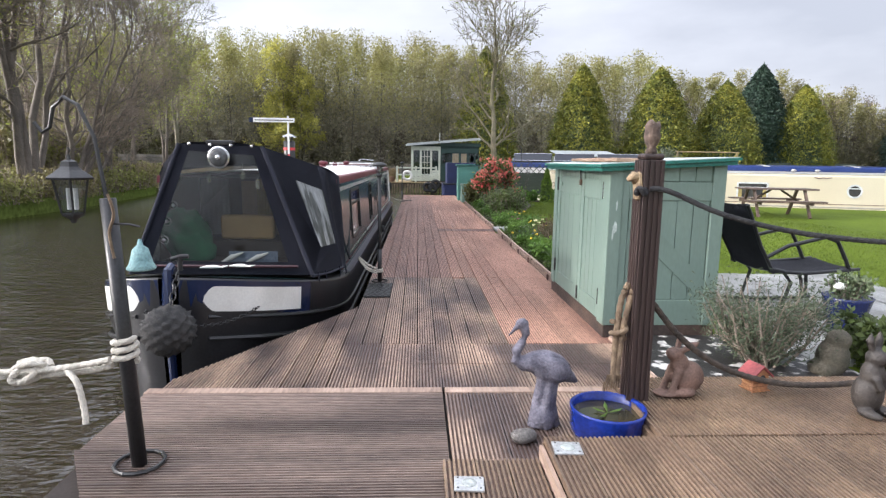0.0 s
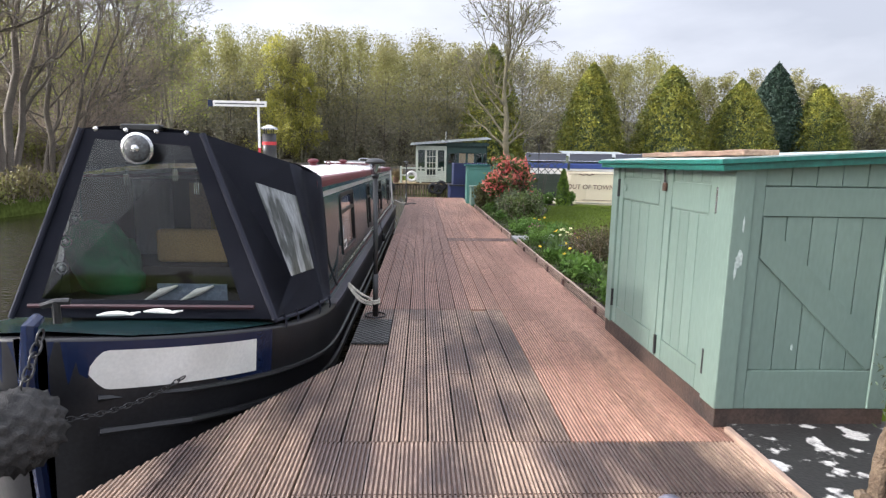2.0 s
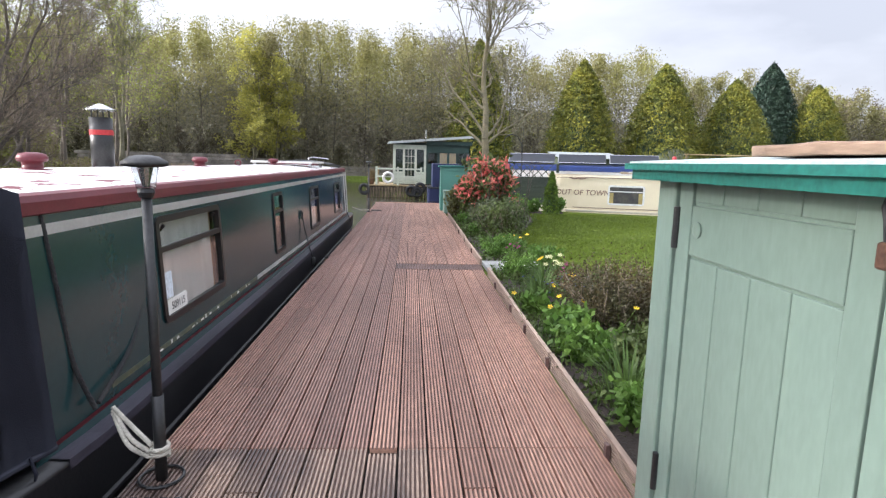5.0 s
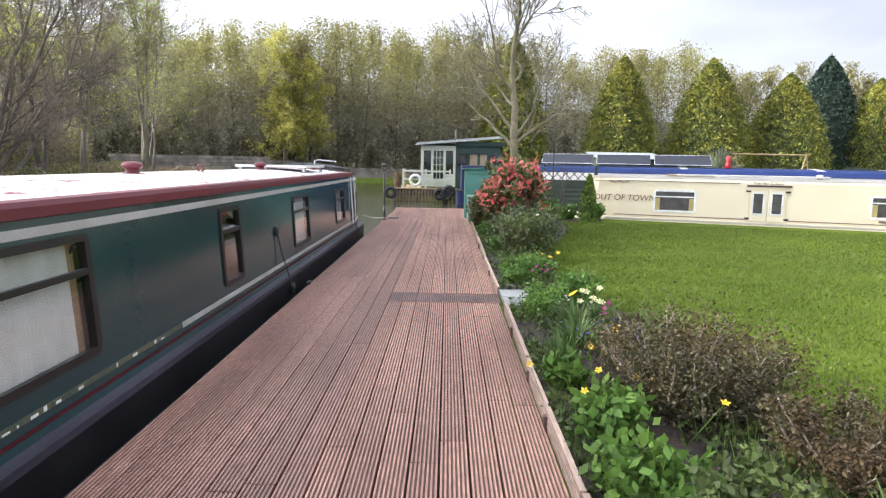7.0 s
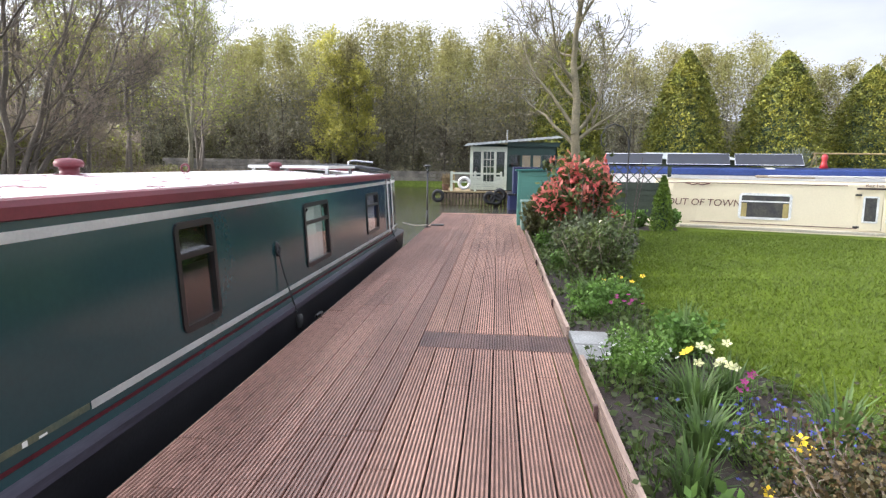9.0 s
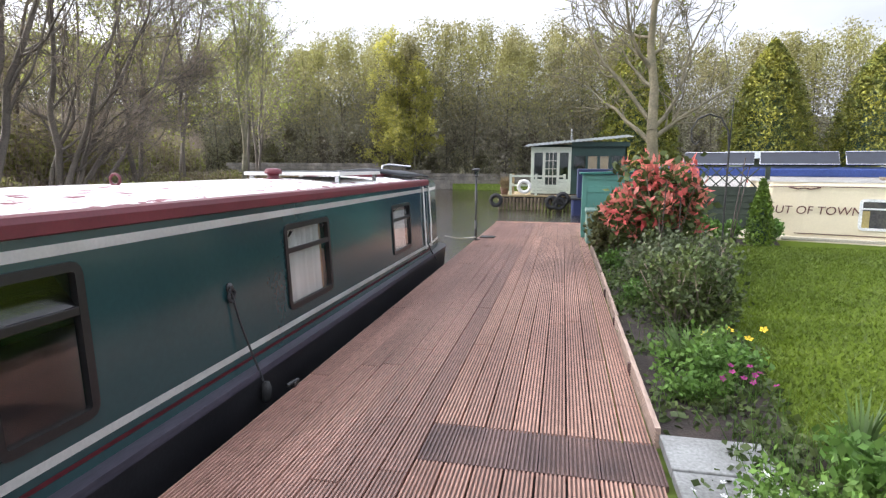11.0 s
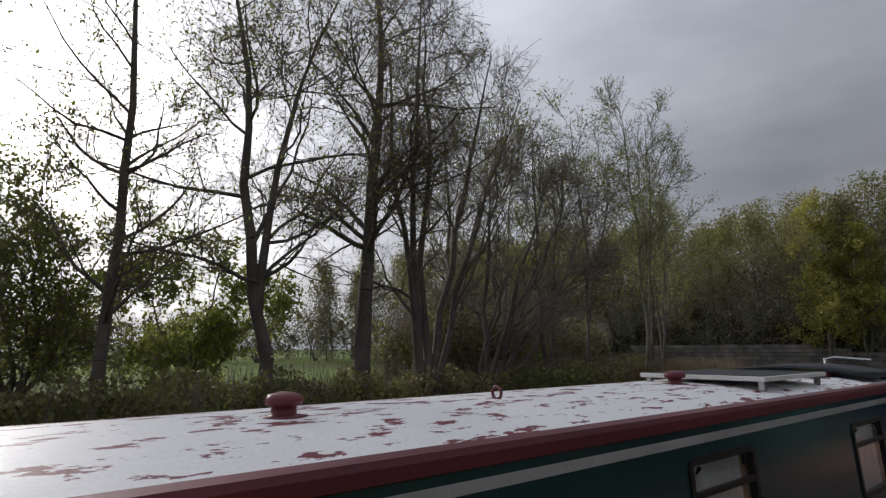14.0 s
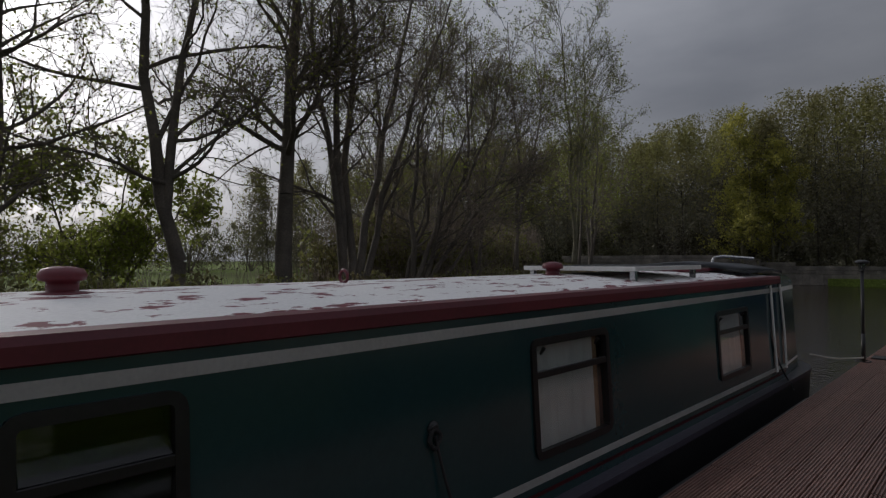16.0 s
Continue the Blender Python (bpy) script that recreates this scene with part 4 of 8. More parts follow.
for q, k, u in ((br, mbr, 0.12), (br, mbr, 0.35), (br, mbr, 0.85), (mbr, cbr, 0.6)):
    p = q.lerp(k, u)
    part("hem_strap", tube([p + Vector((0.012, 0, 0.02)), p + Vector((0.022, 0.01, -0.05)), p + Vector((0.012, 0.015, -0.09))], [0.006, 0.007, 0.004], 6), CANVAS, hood, "short black hem strap")
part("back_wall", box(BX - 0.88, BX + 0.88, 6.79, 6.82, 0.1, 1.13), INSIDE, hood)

# ---- things at the bow ----
ROPE_W = mat("white_rope", (0.62, 0.58, 0.50), (0.45, 0.42, 0.36), 0.9, 0, 20, 200, 0.6)
ROPE_B = mat("black_rope", (0.02, 0.02, 0.022), (0.035, 0.035, 0.035), 0.9, 0, 20, 200, 0.6)
ROPE_T = mat("hemp_rope", (0.21, 0.15, 0.095), (0.11, 0.075, 0.048), 0.9, 0, 20, 200, 0.6)
# the dark second tone stands in for shading in the carving
STONE = mat("carved_stone", (0.19, 0.18, 0.22), (0.065, 0.062, 0.085), 0.7, 0, 14, 90, 0.8)
TERRA = mat("worn_terracotta", (0.20, 0.12, 0.09), (0.12, 0.075, 0.058), 0.75, 0, 10, 90, 0.4)
BRONZE = mat("dark_resin", (0.05, 0.041, 0.034), (0.028, 0.024, 0.022), 0.6, 0, 12, 90, 0.4)
VERDI = mat("verdigris", (0.26, 0.42, 0.42), (0.14, 0.26, 0.27), 0.7, 0, 20, 90, 0.4)
BLUEG = mat("blue_glaze", (0.012, 0.035, 0.26), (0.01, 0.025, 0.18), 0.12, 0, 5, 50, 0.05)
POSTM = mat("post_stain", (0.050, 0.030, 0.026), (0.032, 0.020, 0.018), 0.5, 0, 4, 60, 0.35, stretch=(1, 1, 0.1))
CHAIRM = mat("chair_black_paint", (0.012, 0.012, 0.015), (0.02, 0.02, 0.022), 0.4, 0.1, 5, 60, 0.05)
SLING = mat("woven_sling", (0.018, 0.018, 0.026), (0.028, 0.028, 0.036), 0.7, 0, 6, 320, 0.4)
GREYG = glass("lamp_glass", (0.85, 0.88, 0.9), 0.05, 0.85)


def strand(points, r, twist=26, lobes=3, sides=12):
    """A laid rope: a tube whose outline turns along its length."""
    pts = [Vector(p) for p in points]
    fine = []
    for i in range(len(pts) - 1):
        p0, p1, p2, p3 = pts[max(i - 1, 0)], pts[i], pts[i + 1], pts[min(i + 2, len(pts) - 1)]
        k = max(3, int((p2 - p1).length / (r * 0.55)))
        for j in range(k):
            t = j / k
            fine.append(0.5 * ((2 * p1) + (p2 - p0) * t + (2 * p0 - 5 * p1 + 4 * p2 - p3) * t * t + (3 * p1 - p0 - 3 * p2 + p3) * t ** 3))
    fine.append(pts[-1])
    bm = bmesh.new()
    rings = []
    run_len = 0
    for i, p in enumerate(fine):
        d = (fine[min(i + 1, len(fine) - 1)] - fine[max(i - 1, 0)]).normalized()
        ref = Vector((0.31, 0.17, 0.93)) if abs(d.z) < 0.9 else Vector((1, 0.1, 0))
        u = d.cross(ref).normalized()
        w = d.cross(u)
        run_len += (p - fine[max(i - 1, 0)]).length
        ph = run_len / r * 0.8
        rings.append([bm.verts.new(p + r * (0.8 + 0.24 * abs(math.cos(1.5 * (a + ph)))) * (math.cos(a) * u + math.sin(a) * w)) for a in [2 * math.pi * k / sides for k in range(sides)]])
    for a, b in zip(rings, rings[1:]):
        for k in range(sides):
            bm.faces.new((a[k], a[(k + 1) % sides], b[(k + 1) % sides], b[k]))
    bm.faces.new(rings[0][::-1])
    bm.faces.new(rings[-1])
    return bm


def coil(c, r, turns, rise, axis="z", n=14):
    out = []
    for i in range(int(turns * n) + 1):
        a = 2 * math.pi * i / n
        out.append((c[0] + r * math.cos(a), c[1] + r * math.sin(a), c[2] + rise * i / n))
    return out


pole = thing("mooring_pole", "black metal mooring pole with shepherd hook and bell", "pole", (-0.545, 3.15, 0))
part("shaft", rod((0, 0, -0.02), (-0.05, 0.0, 1.16), 0.031, sides=16), DARKM, pole, "", True)
part("base_ring", tube(coil((0.0, 0.0, 0.012), 0.10, 1, 0.0), 0.009, 6), DARKM, pole)
part("hook", tube([(-0.05, 0.02, 1.0), (-0.07, 0.02, 1.2), (-0.10, 0.03, 1.40), (-0.16, 0.04, 1.53), (-0.22, 0.05, 1.56), (-0.27, 0.06, 1.52), (-0.29, 0.06, 1.44), (-0.32, 0.06, 1.42), (-0.35, 0.06, 1.46)], 0.008, 8), DARKM, pole, "curled iron shepherd hook")
part("bracket", tube([(-0.02, -0.03, 1.06), (0.05, -0.04, 1.06), (0.09, -0.04, 1.05)], 0.005, 6), DARKM, pole)
part("cord", strand([(-0.03, -0.035, 1.18), (-0.01, -0.04, 1.10), (-0.035, -0.035, 1.02), (-0.02, -0.04, 0.92)], 0.006), ROPE_T, pole, "frayed hemp cord")
bell = thing("bell", "small verdigris bell hanging from the pole", "bell", (-0.46, 3.11, 0.875))
part("dome", turned([(0.052, 0.0), (0.056, 0.008), (0.046, 0.025), (0.036, 0.06), (0.030, 0.085), (0.012, 0.10), (0.006, 0.125)], 20), VERDI, bell, "", True)
lan = thing("hanging_lantern", "grey metal hexagonal lantern with white candle tubes", "lantern", (-0.765, 3.20, 1.085))
lan.scale = (0.80, 0.80, 0.80)
for nm, pr, m in (("roof", [(0.115, 0.185), (0.118, 0.195), (0.06, 0.235), (0.045, 0.25), (0.04, 0.275), (0.012, 0.285), (0.008, 0.31)], DARKM), ("base", [(0.012, -0.04), (0.02, -0.02), (0.055, 0.0), (0.058, 0.012)], DARKM)):
    part(nm, turned(pr, 6), m, lan)
part("glass", turned([(0.054, 0.012), (0.085, 0.185)], 6), GREYG, lan)
for i in range(6):
    a = math.pi * i / 3
    part("bar", rod((0.056 * math.cos(a), 0.056 * math.sin(a), 0.01), (0.088 * math.cos(a), 0.088 * math.sin(a), 0.187), 0.005, sides=6), DARKM, lan)
for dx in (-0.015, 0.02):
    part("tube_light", rod((dx, 0, 0.03), (dx, 0, 0.14), 0.011, sides=10), WHITE, lan)
part("hanger", tube([(0, 0, 0.31), (0.01, 0, 0.33), (0.0, 0, 0.345)], 0.004, 6), DARKM, lan)
mr = thing("mooring_rope", "thick off-white mooring rope knotted round the pole", "rope", (0.175, 0.06, -0.02))
part("line", strand([(-3.2, 3.2, 0.34), (-2.0, 3.1, 0.41), (-1.2, 3.05, 0.46), (-0.95, 3.04, 0.485), (-0.78, 3.03, 0.52)], 0.0135), ROPE_W, mr)
part("line", strand([(-3.2, 3.24, 0.30), (-2.0, 3.14, 0.38), (-1.2, 3.08, 0.43), (-0.9, 3.06, 0.46), (-0.78, 3.05, 0.49)], 0.0135), ROPE_W, mr)
part("rope_turn", strand([(x - 0.745, y + 3.09, z) for x, y, z in coil((0, 0, 0.49), 0.042, 3, 0.035)], 0.013), ROPE_W, mr)
part("knot", strand([(-1.10 + 0.07 * math.cos(a * 2) - 0.04 * a * 0.2, 3.05 + 0.02 * math.sin(a * 3), 0.46 + 0.045 * math.sin(a * 2 + 0.6)) for a in [i * 0.42 for i in range(18)]], 0.0135), ROPE_W, mr)
part("tail", strand([(-0.96, 3.04, 0.47), (-0.90, 3.0, 0.43), (-0.87, 2.98, 0.34), (-0.86, 2.97, 0.27)], 0.0125), ROPE_W, mr)

fend = thing("bow_fender", "round woven black rope fender chained at the bow", "fender", (BX + 0.10, 4.57, 0.17))
g = np.random.default_rng(3)
bm = bmesh.new()
bmesh.ops.create_icosphere(bm, subdivisions=4, radius=0.165)
for v in bm.verts:
    n_ = v.co.normalized()
    lat, lon = math.asin(n_.z), math.atan2(n_.y, n_.x)
    v.co *= 1 + 0.16 * max(-0.5, math.sin(lon * 9 + (3.14 if int((lat + 1.6) * 5) % 2 else 0)) * math.cos((lat + 1.6) * 5 * math.pi % math.pi - math.pi / 2))
part("ball", bm, mat("fender_rope", (0.055, 0.052, 0.05), (0.03, 0.03, 0.03), 0.95, 0, 30, 160, 0.8), fend, "", True)


def chain(parent, a, b, n, sag):
    a, b = Vector(a), Vector(b)
    for i in range(n):
        t = (i + 0.5) / n
        p = a.lerp(b, t) - Vector((0, 0, sag * 4 * t * (1 - t)))
        q = a.lerp(b, t + 0.02) - Vector((0, 0, sag * 4 * (t + 0.02) * (0.98 - t)))
        d = (q - p).normalized()
        u = d.cross(Vector((0, 0, 1))).normalized() if i % 2 else d.cross(Vector((0, 0, 1)).cross(d)).normalized()
        L = (b - a).length / n * 0.72
        pts = [p + d * L * math.cos(k * math.pi / 5) + u * L * 0.55 * math.sin(k * math.pi / 5) for k in range(11)]
        part("link", tube(pts, L * 0.14, 5), DARKM, parent)


chain(fend, (0.10, 0.05, 0.02), (0.46, 0.52, 0.03), 20, 0.05)
chain(fend, (-0.10, 0.05, 0.06), (-0.45, 0.5, 0.12), 12, 0.04)
chain(fend, (0, 0.05, 0.15), (0, 0.2, 0.36), 5, 0)
ts = thing("mooring_stud", "black T-shaped mooring stud on the foredeck", "mooring stud", (BX + 0.02, 5.0, 0.50))
part("stud_post", rod((0, 0, 0), (0, 0, 0.10), 0.018), DARKM, ts)
part("stud_bar", tube([(-0.06, -0.01, 0.085), (0, 0, 0.105), (0.06, 0.01, 0.105)], 0.016, 8), DARKM, ts)
for i, (dx, rz) in enumerate(((0.16, 8), (0.36, -6))):
    t = thing("white_ornament", "white painted leaping fish ornament lying on the foredeck", "ornament", (BX + dx, 5.22 + 0.06 * i, 0.475), rz, "fish on the foredeck")
    t.scale = (0.65, 0.65, 0.65)
    part("body", tube([(-0.12, 0, 0.008), (-0.05, 0.012, 0.014), (0.03, 0.014, 0.016), (0.10, 0.0, 0.014), (0.15, -0.02, 0.01)], [0.006, 0.018, 0.022, 0.014, 0.006], 8), WHITE, t)
    part("fin", plate([(0.0, 0.02, 0.022), (0.05, 0.02, 0.022), (0.01, 0.07, 0.022)], 0.012), WHITE, t)
    part("tail_fin", plate([(0.13, -0.01, 0.018), (0.20, 0.02, 0.018), (0.17, -0.06, 0.018)], 0.01), WHITE, t)
hl = thing("headlamp", "round chrome headlamp fixed to the hood", "headlamp", (BX + 0.09, 5.75, 1.335))
hl.matrix_world = hl.matrix_world @ pose(0, 0, 0, 90, 0, 0)
part("bowl", turned([(0.03, -0.05), (0.075, -0.02), (0.092, 0.02), (0.095, 0.03), (0.088, 0.034)], 28), METAL, hl, "", True)
part("lens", turned([(0.086, 0.03), (0.06, 0.044), (0.02, 0.05)], 28), mat("lamp_lens", (0.10, 0.105, 0.11), (0.06, 0.06, 0.06), 0.25, 0.2, 30, 90, 0.4), hl, "ribbed glass lens", True)
part("bulb", turned([(0.026, 0.045), (0.022, 0.056), (0.008, 0.062)], 14), METAL, hl)
bx = thing("hood_light_box", "flat black lamp bar on top of the hood", "lamp bar", (BX + 0.06, 5.83, 1.445))
part("bar", box(-0.10, 0.13, -0.03, 0.03, 0.0, 0.035, 0.008), DARKM, bx)

# inside the hood, seen through the front pane
jk = thing("green_jacket", "crumpled green jacket on the bow seat", "jacket", (BX - 0.34, 6.12, 0.38))
bm = bmesh.new()
bmesh.ops.create_icosphere(bm, subdivisions=4, radius=0.2)
for v in bm.verts:
    p = v.co.copy()
    v.co = Vector((p.x * 1.2, p.y * 0.7, p.z * 1.35 + 0.2)) * (1 + 0.3 * noise.noise(p * 7) + 0.1 * noise.noise(p * 22)) + Vector((-0.25 * p.z, 0, 0))
    v.co.z = max(v.co.z, 0)
part("cloth", bm, mat("green_cloth", (0.012, 0.16, 0.06), (0.008, 0.10, 0.04), 0.85, 0, 9, 120, 0.3), jk, "", True)
tb = thing("bow_table", "dark shelf with white fish panels behind the pane", "shelf", (BX + 0.05, 5.94, 0.36))
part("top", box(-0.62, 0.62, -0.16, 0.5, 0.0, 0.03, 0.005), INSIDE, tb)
part("panel", box(0.05, 0.48, -0.10, -0.09, 0.03, 0.15, 0.002), mat("blue_grey_panel", (0.16, 0.20, 0.27), (0.12, 0.15, 0.2), 0.5), tb, "blue grey framed panel")
for dx in (0.08, 0.30):
    part("fish", tube([(dx - 0.11, -0.11, 0.04), (dx, -0.11, 0.10), (dx + 0.1, -0.11, 0.14)], [0.008, 0.024, 0.006], 8), WHITE, tb, "white fish cut-out")
cu = thing("seat_cushion", "tan cushion leaning on the bow seat", "cushion", (BX + 0.10, 6.45, 0.42))
bm = box(-0.26, 0.26, -0.05, 0.05, 0.12, 0.36, 0.03)
part("cover", bm, mat("tan_cloth", (0.58, 0.40, 0.17), (0.5, 0.33, 0.14), 0.85, 0, 5, 90, 0.2), cu, "", True)
st = thing("bow_seat", "low dark locker seat under the hood", "seat", (BX, 6.52, 0.05))
st.parent = boat
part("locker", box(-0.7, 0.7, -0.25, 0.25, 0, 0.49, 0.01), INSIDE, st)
for x0, x1, m, z0 in ((-0.52, -0.22, CURTAIN, 0.30), (0.06, 0.22, mat("yellow_curtain", (0.62, 0.44, 0.13), (0.5, 0.35, 0.1), 0.9, 0, 9, 90, 0.1, trans=0.3), 0.55)):
    c = thing("bow_curtain", "curtain hanging behind the hood's front pane", "curtain", (BX + 0.05, 6.76, 0))
    rows = [[(x0 + (x1 - x0) * i / 24, 0.012 * math.sin(i * 1.5), z0), (x0 + (x1 - x0) * i / 24, 0.008 * math.sin(i * 1.5), 1.12)] for i in range(25)]
    b = loft(rows)
    bmesh.ops.solidify(b, geom=b.faces[:], thickness=0.004)
    part("cloth", b, m, c, "", True)
part("door_leaf", box(BX - 0.05, BX + 0.42, 6.77, 6.785, 0.25, 1.1), mat("tan_panel", (0.35, 0.24, 0.15), (0.28, 0.19, 0.12), 0.6), boat, "tan cabin door")
for x, z, k in ((-0.40, 1.22, 0), (-0.44, 0.98, 1), (-0.50, 0.84, 2), (-0.53, 0.68, 3), (-0.10, 1.25, 4), (0.22, 1.28, 5), (0.36, 1.20, 6)):
    x, z = x * 0.9 + 0.06, z - 0.06
    y = 5.69 + (z - 0.33) / 1.10 * 0.12 + 0.03
    o = thing("window_ornament", "small metal ornament hanging inside the pane", "ornament", (BX + x, y, z), group="ornaments in the hood")
    if k < 4:
        part("disc", tube([(0.035 * math.cos(a), 0, 0.035 * math.sin(a)) for a in [2 * math.pi * i / 12 for i in range(13)]], 0.004, 5), METAL, o)
        part("figure", turned([(0.001, -0.02), (0.016, -0.01), (0.02, 0.0), (0.01, 0.015), (0.001, 0.02)], 8), METAL, o)
    else:
        part("string", rod((0, 0, 0.0), (0, 0, 0.08), 0.002, sides=5), METAL, o)
        for j in (-1, 0, 1):
            part("chime", rod((j * 0.012, 0, -0.07), (j * 0.012, 0, 0.0), 0.004, sides=6), METAL, o)

# signal post on the roof
sg = thing("signal_post", "miniature red and white railway signal on the boat roof", "signal", (BX + 0.25, 7.65, 1.17))
for i in range(6):
    part("post_band", box(-0.010, 0.010, -0.009, 0.009, i * 0.11, i * 0.11 + 0.11), WHITE if i != 1 else MATS["red_band"], sg)
part("signal_arm", box(-0.40, 0.08, -0.02, -0.012, 0.585, 0.635, 0.002), WHITE, sg, "white signal arm with blue end")
part("arm_end", box(-0.445, -0.40, -0.021, -0.011, 0.58, 0.64, 0.002), MATS["boat_navy_paint"], sg)
part("arm_line", box(-0.38, 0.06, -0.0225, -0.0205, 0.605, 0.613), DARKM, sg)

# lamp posts on the jetty


def lamp_post(at):
    lp = thing("solar_lamp", "black solar lamp post standing on the jetty edge", "lamp post", at, 0, "solar lamps")
    part("post", rod((0, 0, 0.0), (0, 0, 1.16), 0.019, sides=14), DARKM, lp, "", True)
    part("sleeve", rod((0, 0, 0.0), (0, 0, 0.36), 0.024, sides=14), DARKM, lp, "", True)
    part("base_hoop", tube(coil((0, 0, 0.008), 0.085, 1, 0), 0.007, 6), DARKM, lp)
    part("collar", turned([(0.024, 1.15), (0.032, 1.17), (0.028, 1.185)], 14), DARKM, lp)
    part("lamp_glass", turned([(0.034, 1.185), (0.048, 1.27)], 14), GREYG, lp)
    part("reflector", turned([(0.012, 1.19), (0.03, 1.265)], 10), METAL, lp)
    part("hood_cap", turned([(0.055, 1.265), (0.084, 1.27), (0.082, 1.285), (0.05, 1.305), (0.02, 1.31)], 20), DARKM, lp, "round cap with solar cell", True)
    return lp


lp = lamp_post((0.245, 6.96, 0))
copy_thing(lp, pose(0.15, 19.47, 0))
tagged(part("door_mat", box(0.135, 0.395, 6.20, 6.80, 0.003, 0.015, 0.003), RUBBER), "black chequered rubber mat on the jetty", "mat")
mesh_mat = bpy.data.objects["door_mat"]
for i in range(9):
    for j in range(20):
        if (i + j) % 2:
            x, y = 0.139 + i * 0.0283, 6.206 + j * 0.0297
            part("tread", box(x, x + 0.026, y, y + 0.028, 0.0152, 0.0185), DARKM, mesh_mat)
mat2 = thing("small_mat", "small dark mat at the jetty's edge", "mat", (0.28, 19.9, 0))
part("pad", box(-0.1, 0.18, -0.12, 0.12, 0.003, 0.02, 0.004), RUBBER, mat2)
br_ = thing("bow_rope", "white rope tying the boat to the lamp post", "rope", (0.085, -0.04, 0))
part("rope_turn", strand([(x + 0.16, y + 7.0, z) for x, y, z in coil((0, 0, 0.10), 0.03, 2.5, 0.02)], 0.010), ROPE_W, br_)
for dz in (0.0, 0.03, -0.02):
    part("line", strand([(0.13, 7.0, 0.11 + dz), (0.02, 7.05 + dz, 0.15 + dz), (-0.08, 7.12, 0.24 + dz * 0.5)], 0.010), ROPE_W, br_)
for pts in ([(-0.21, 7.05, 1.08), (-0.19, 7.08, 0.8), (-0.17, 7.12, 0.45), (-0.10, 7.14, 0.22)], [(-0.20, 7.85, 0.62), (-0.165, 7.6, 0.35), (-0.12, 7.2, 0.22)]):
    t = thing("side_rope", "black rope hanging down the cabin side", "rope")
    part("line", strand(pts, 0.011), ROPE_B, t)
t = thing("side_rope", "looped black rope on a cabin hook", "rope")
part("loop", strand([(-0.195, 7.86, 0.62), (-0.18, 7.90, 0.55), (-0.178, 7.88, 0.47), (-0.178, 7.84, 0.50), (-0.19, 7.85, 0.61)], 0.012), ROPE_B, t)
t = thing("side_rope", "black rope with a small fender hanging from a hook", "rope")
part("hook_plate", turned([(0.03, 0), (0.03, 0.006), (0.015, 0.02)], 12), DARKM, t).matrix_basis = Matrix.Translation((wall_x(0.62) + 0.002, 12.15, 0.63)) @ pose(0, 0, 0, 0, 90, 0)
part("loop", strand([(-0.17, 12.13, 0.64), (-0.165, 12.18, 0.60), (-0.165, 12.15, 0.55), (-0.165, 12.12, 0.58), (-0.17, 12.14, 0.63)], 0.010), ROPE_B, t)
part("line", strand([(-0.165, 12.15, 0.60), (-0.14, 12.19, 0.40), (-0.085, 12.26, 0.12), (-0.06, 12.28, 0.02)], 0.007), ROPE_B, t)
part("small_fender", turned([(0.01, -0.13), (0.028, -0.11), (0.032, -0.04), (0.02, 0.0)], 12, None, (-0.045, 12.28, 0.02)), RUBBER, t, "", True)
t = thing("stern_rope", "grey rope from the stern to the jetty", "rope")
part("line", strand([(-0.12, 18.0, 0.24), (0.0, 18.7, 0.12), (0.16, 19.4, 0.06)], 0.010), ROPE_W, t)
t = thing("side_rope", "black cable hanging by the stern window", "rope")
part("line", strand([(-0.20, 16.75, 0.72), (-0.17, 16.82, 0.45), (-0.12, 16.95, 0.2), (-0.06, 17.1, 0.0)], 0.009), ROPE_B, t)
t = thing("mooring_cleat", "small dark cleat on the jetty edge", "cleat", (0.13, 12.3, 0.002))
part("cleat_body", tube([(-0.02, -0.05, 0.02), (0, 0, 0.03), (0.0, 0.05, 0.022)], 0.012, 8), DARKM, t)
part("cleat_foot", box(-0.014, 0.014, -0.02, 0.02, 0, 0.028, 0.003), DARKM, t)

# ---- the sage green store ----
SX0, SX1, SY0, SY1 = 2.08, 2.96, 4.93, 6.62
store = thing("garden_store", "sage green painted timber store with two doors and teal roof", "garden store")
PLINTH = mat("wet_plinth_wood", (0.085, 0.055, 0.042), (0.04, 0.03, 0.026), 0.6, 0, 5, 60, 0.4)
part("plinth", box(SX0 + 0.01, SX1, SY0 + 0.01, SY1, 0.0, 0.11, 0.004), PLINTH, store, "dark damp timber plinth")
part("carcass", box(SX0 + 0.035, SX1 - 0.03, SY0 + 0.035, SY1 - 0.03, 0.10, 1.295), SHEDG, store)


def zroof(x):
    return 1.30 + (x - SX0) * 0.06


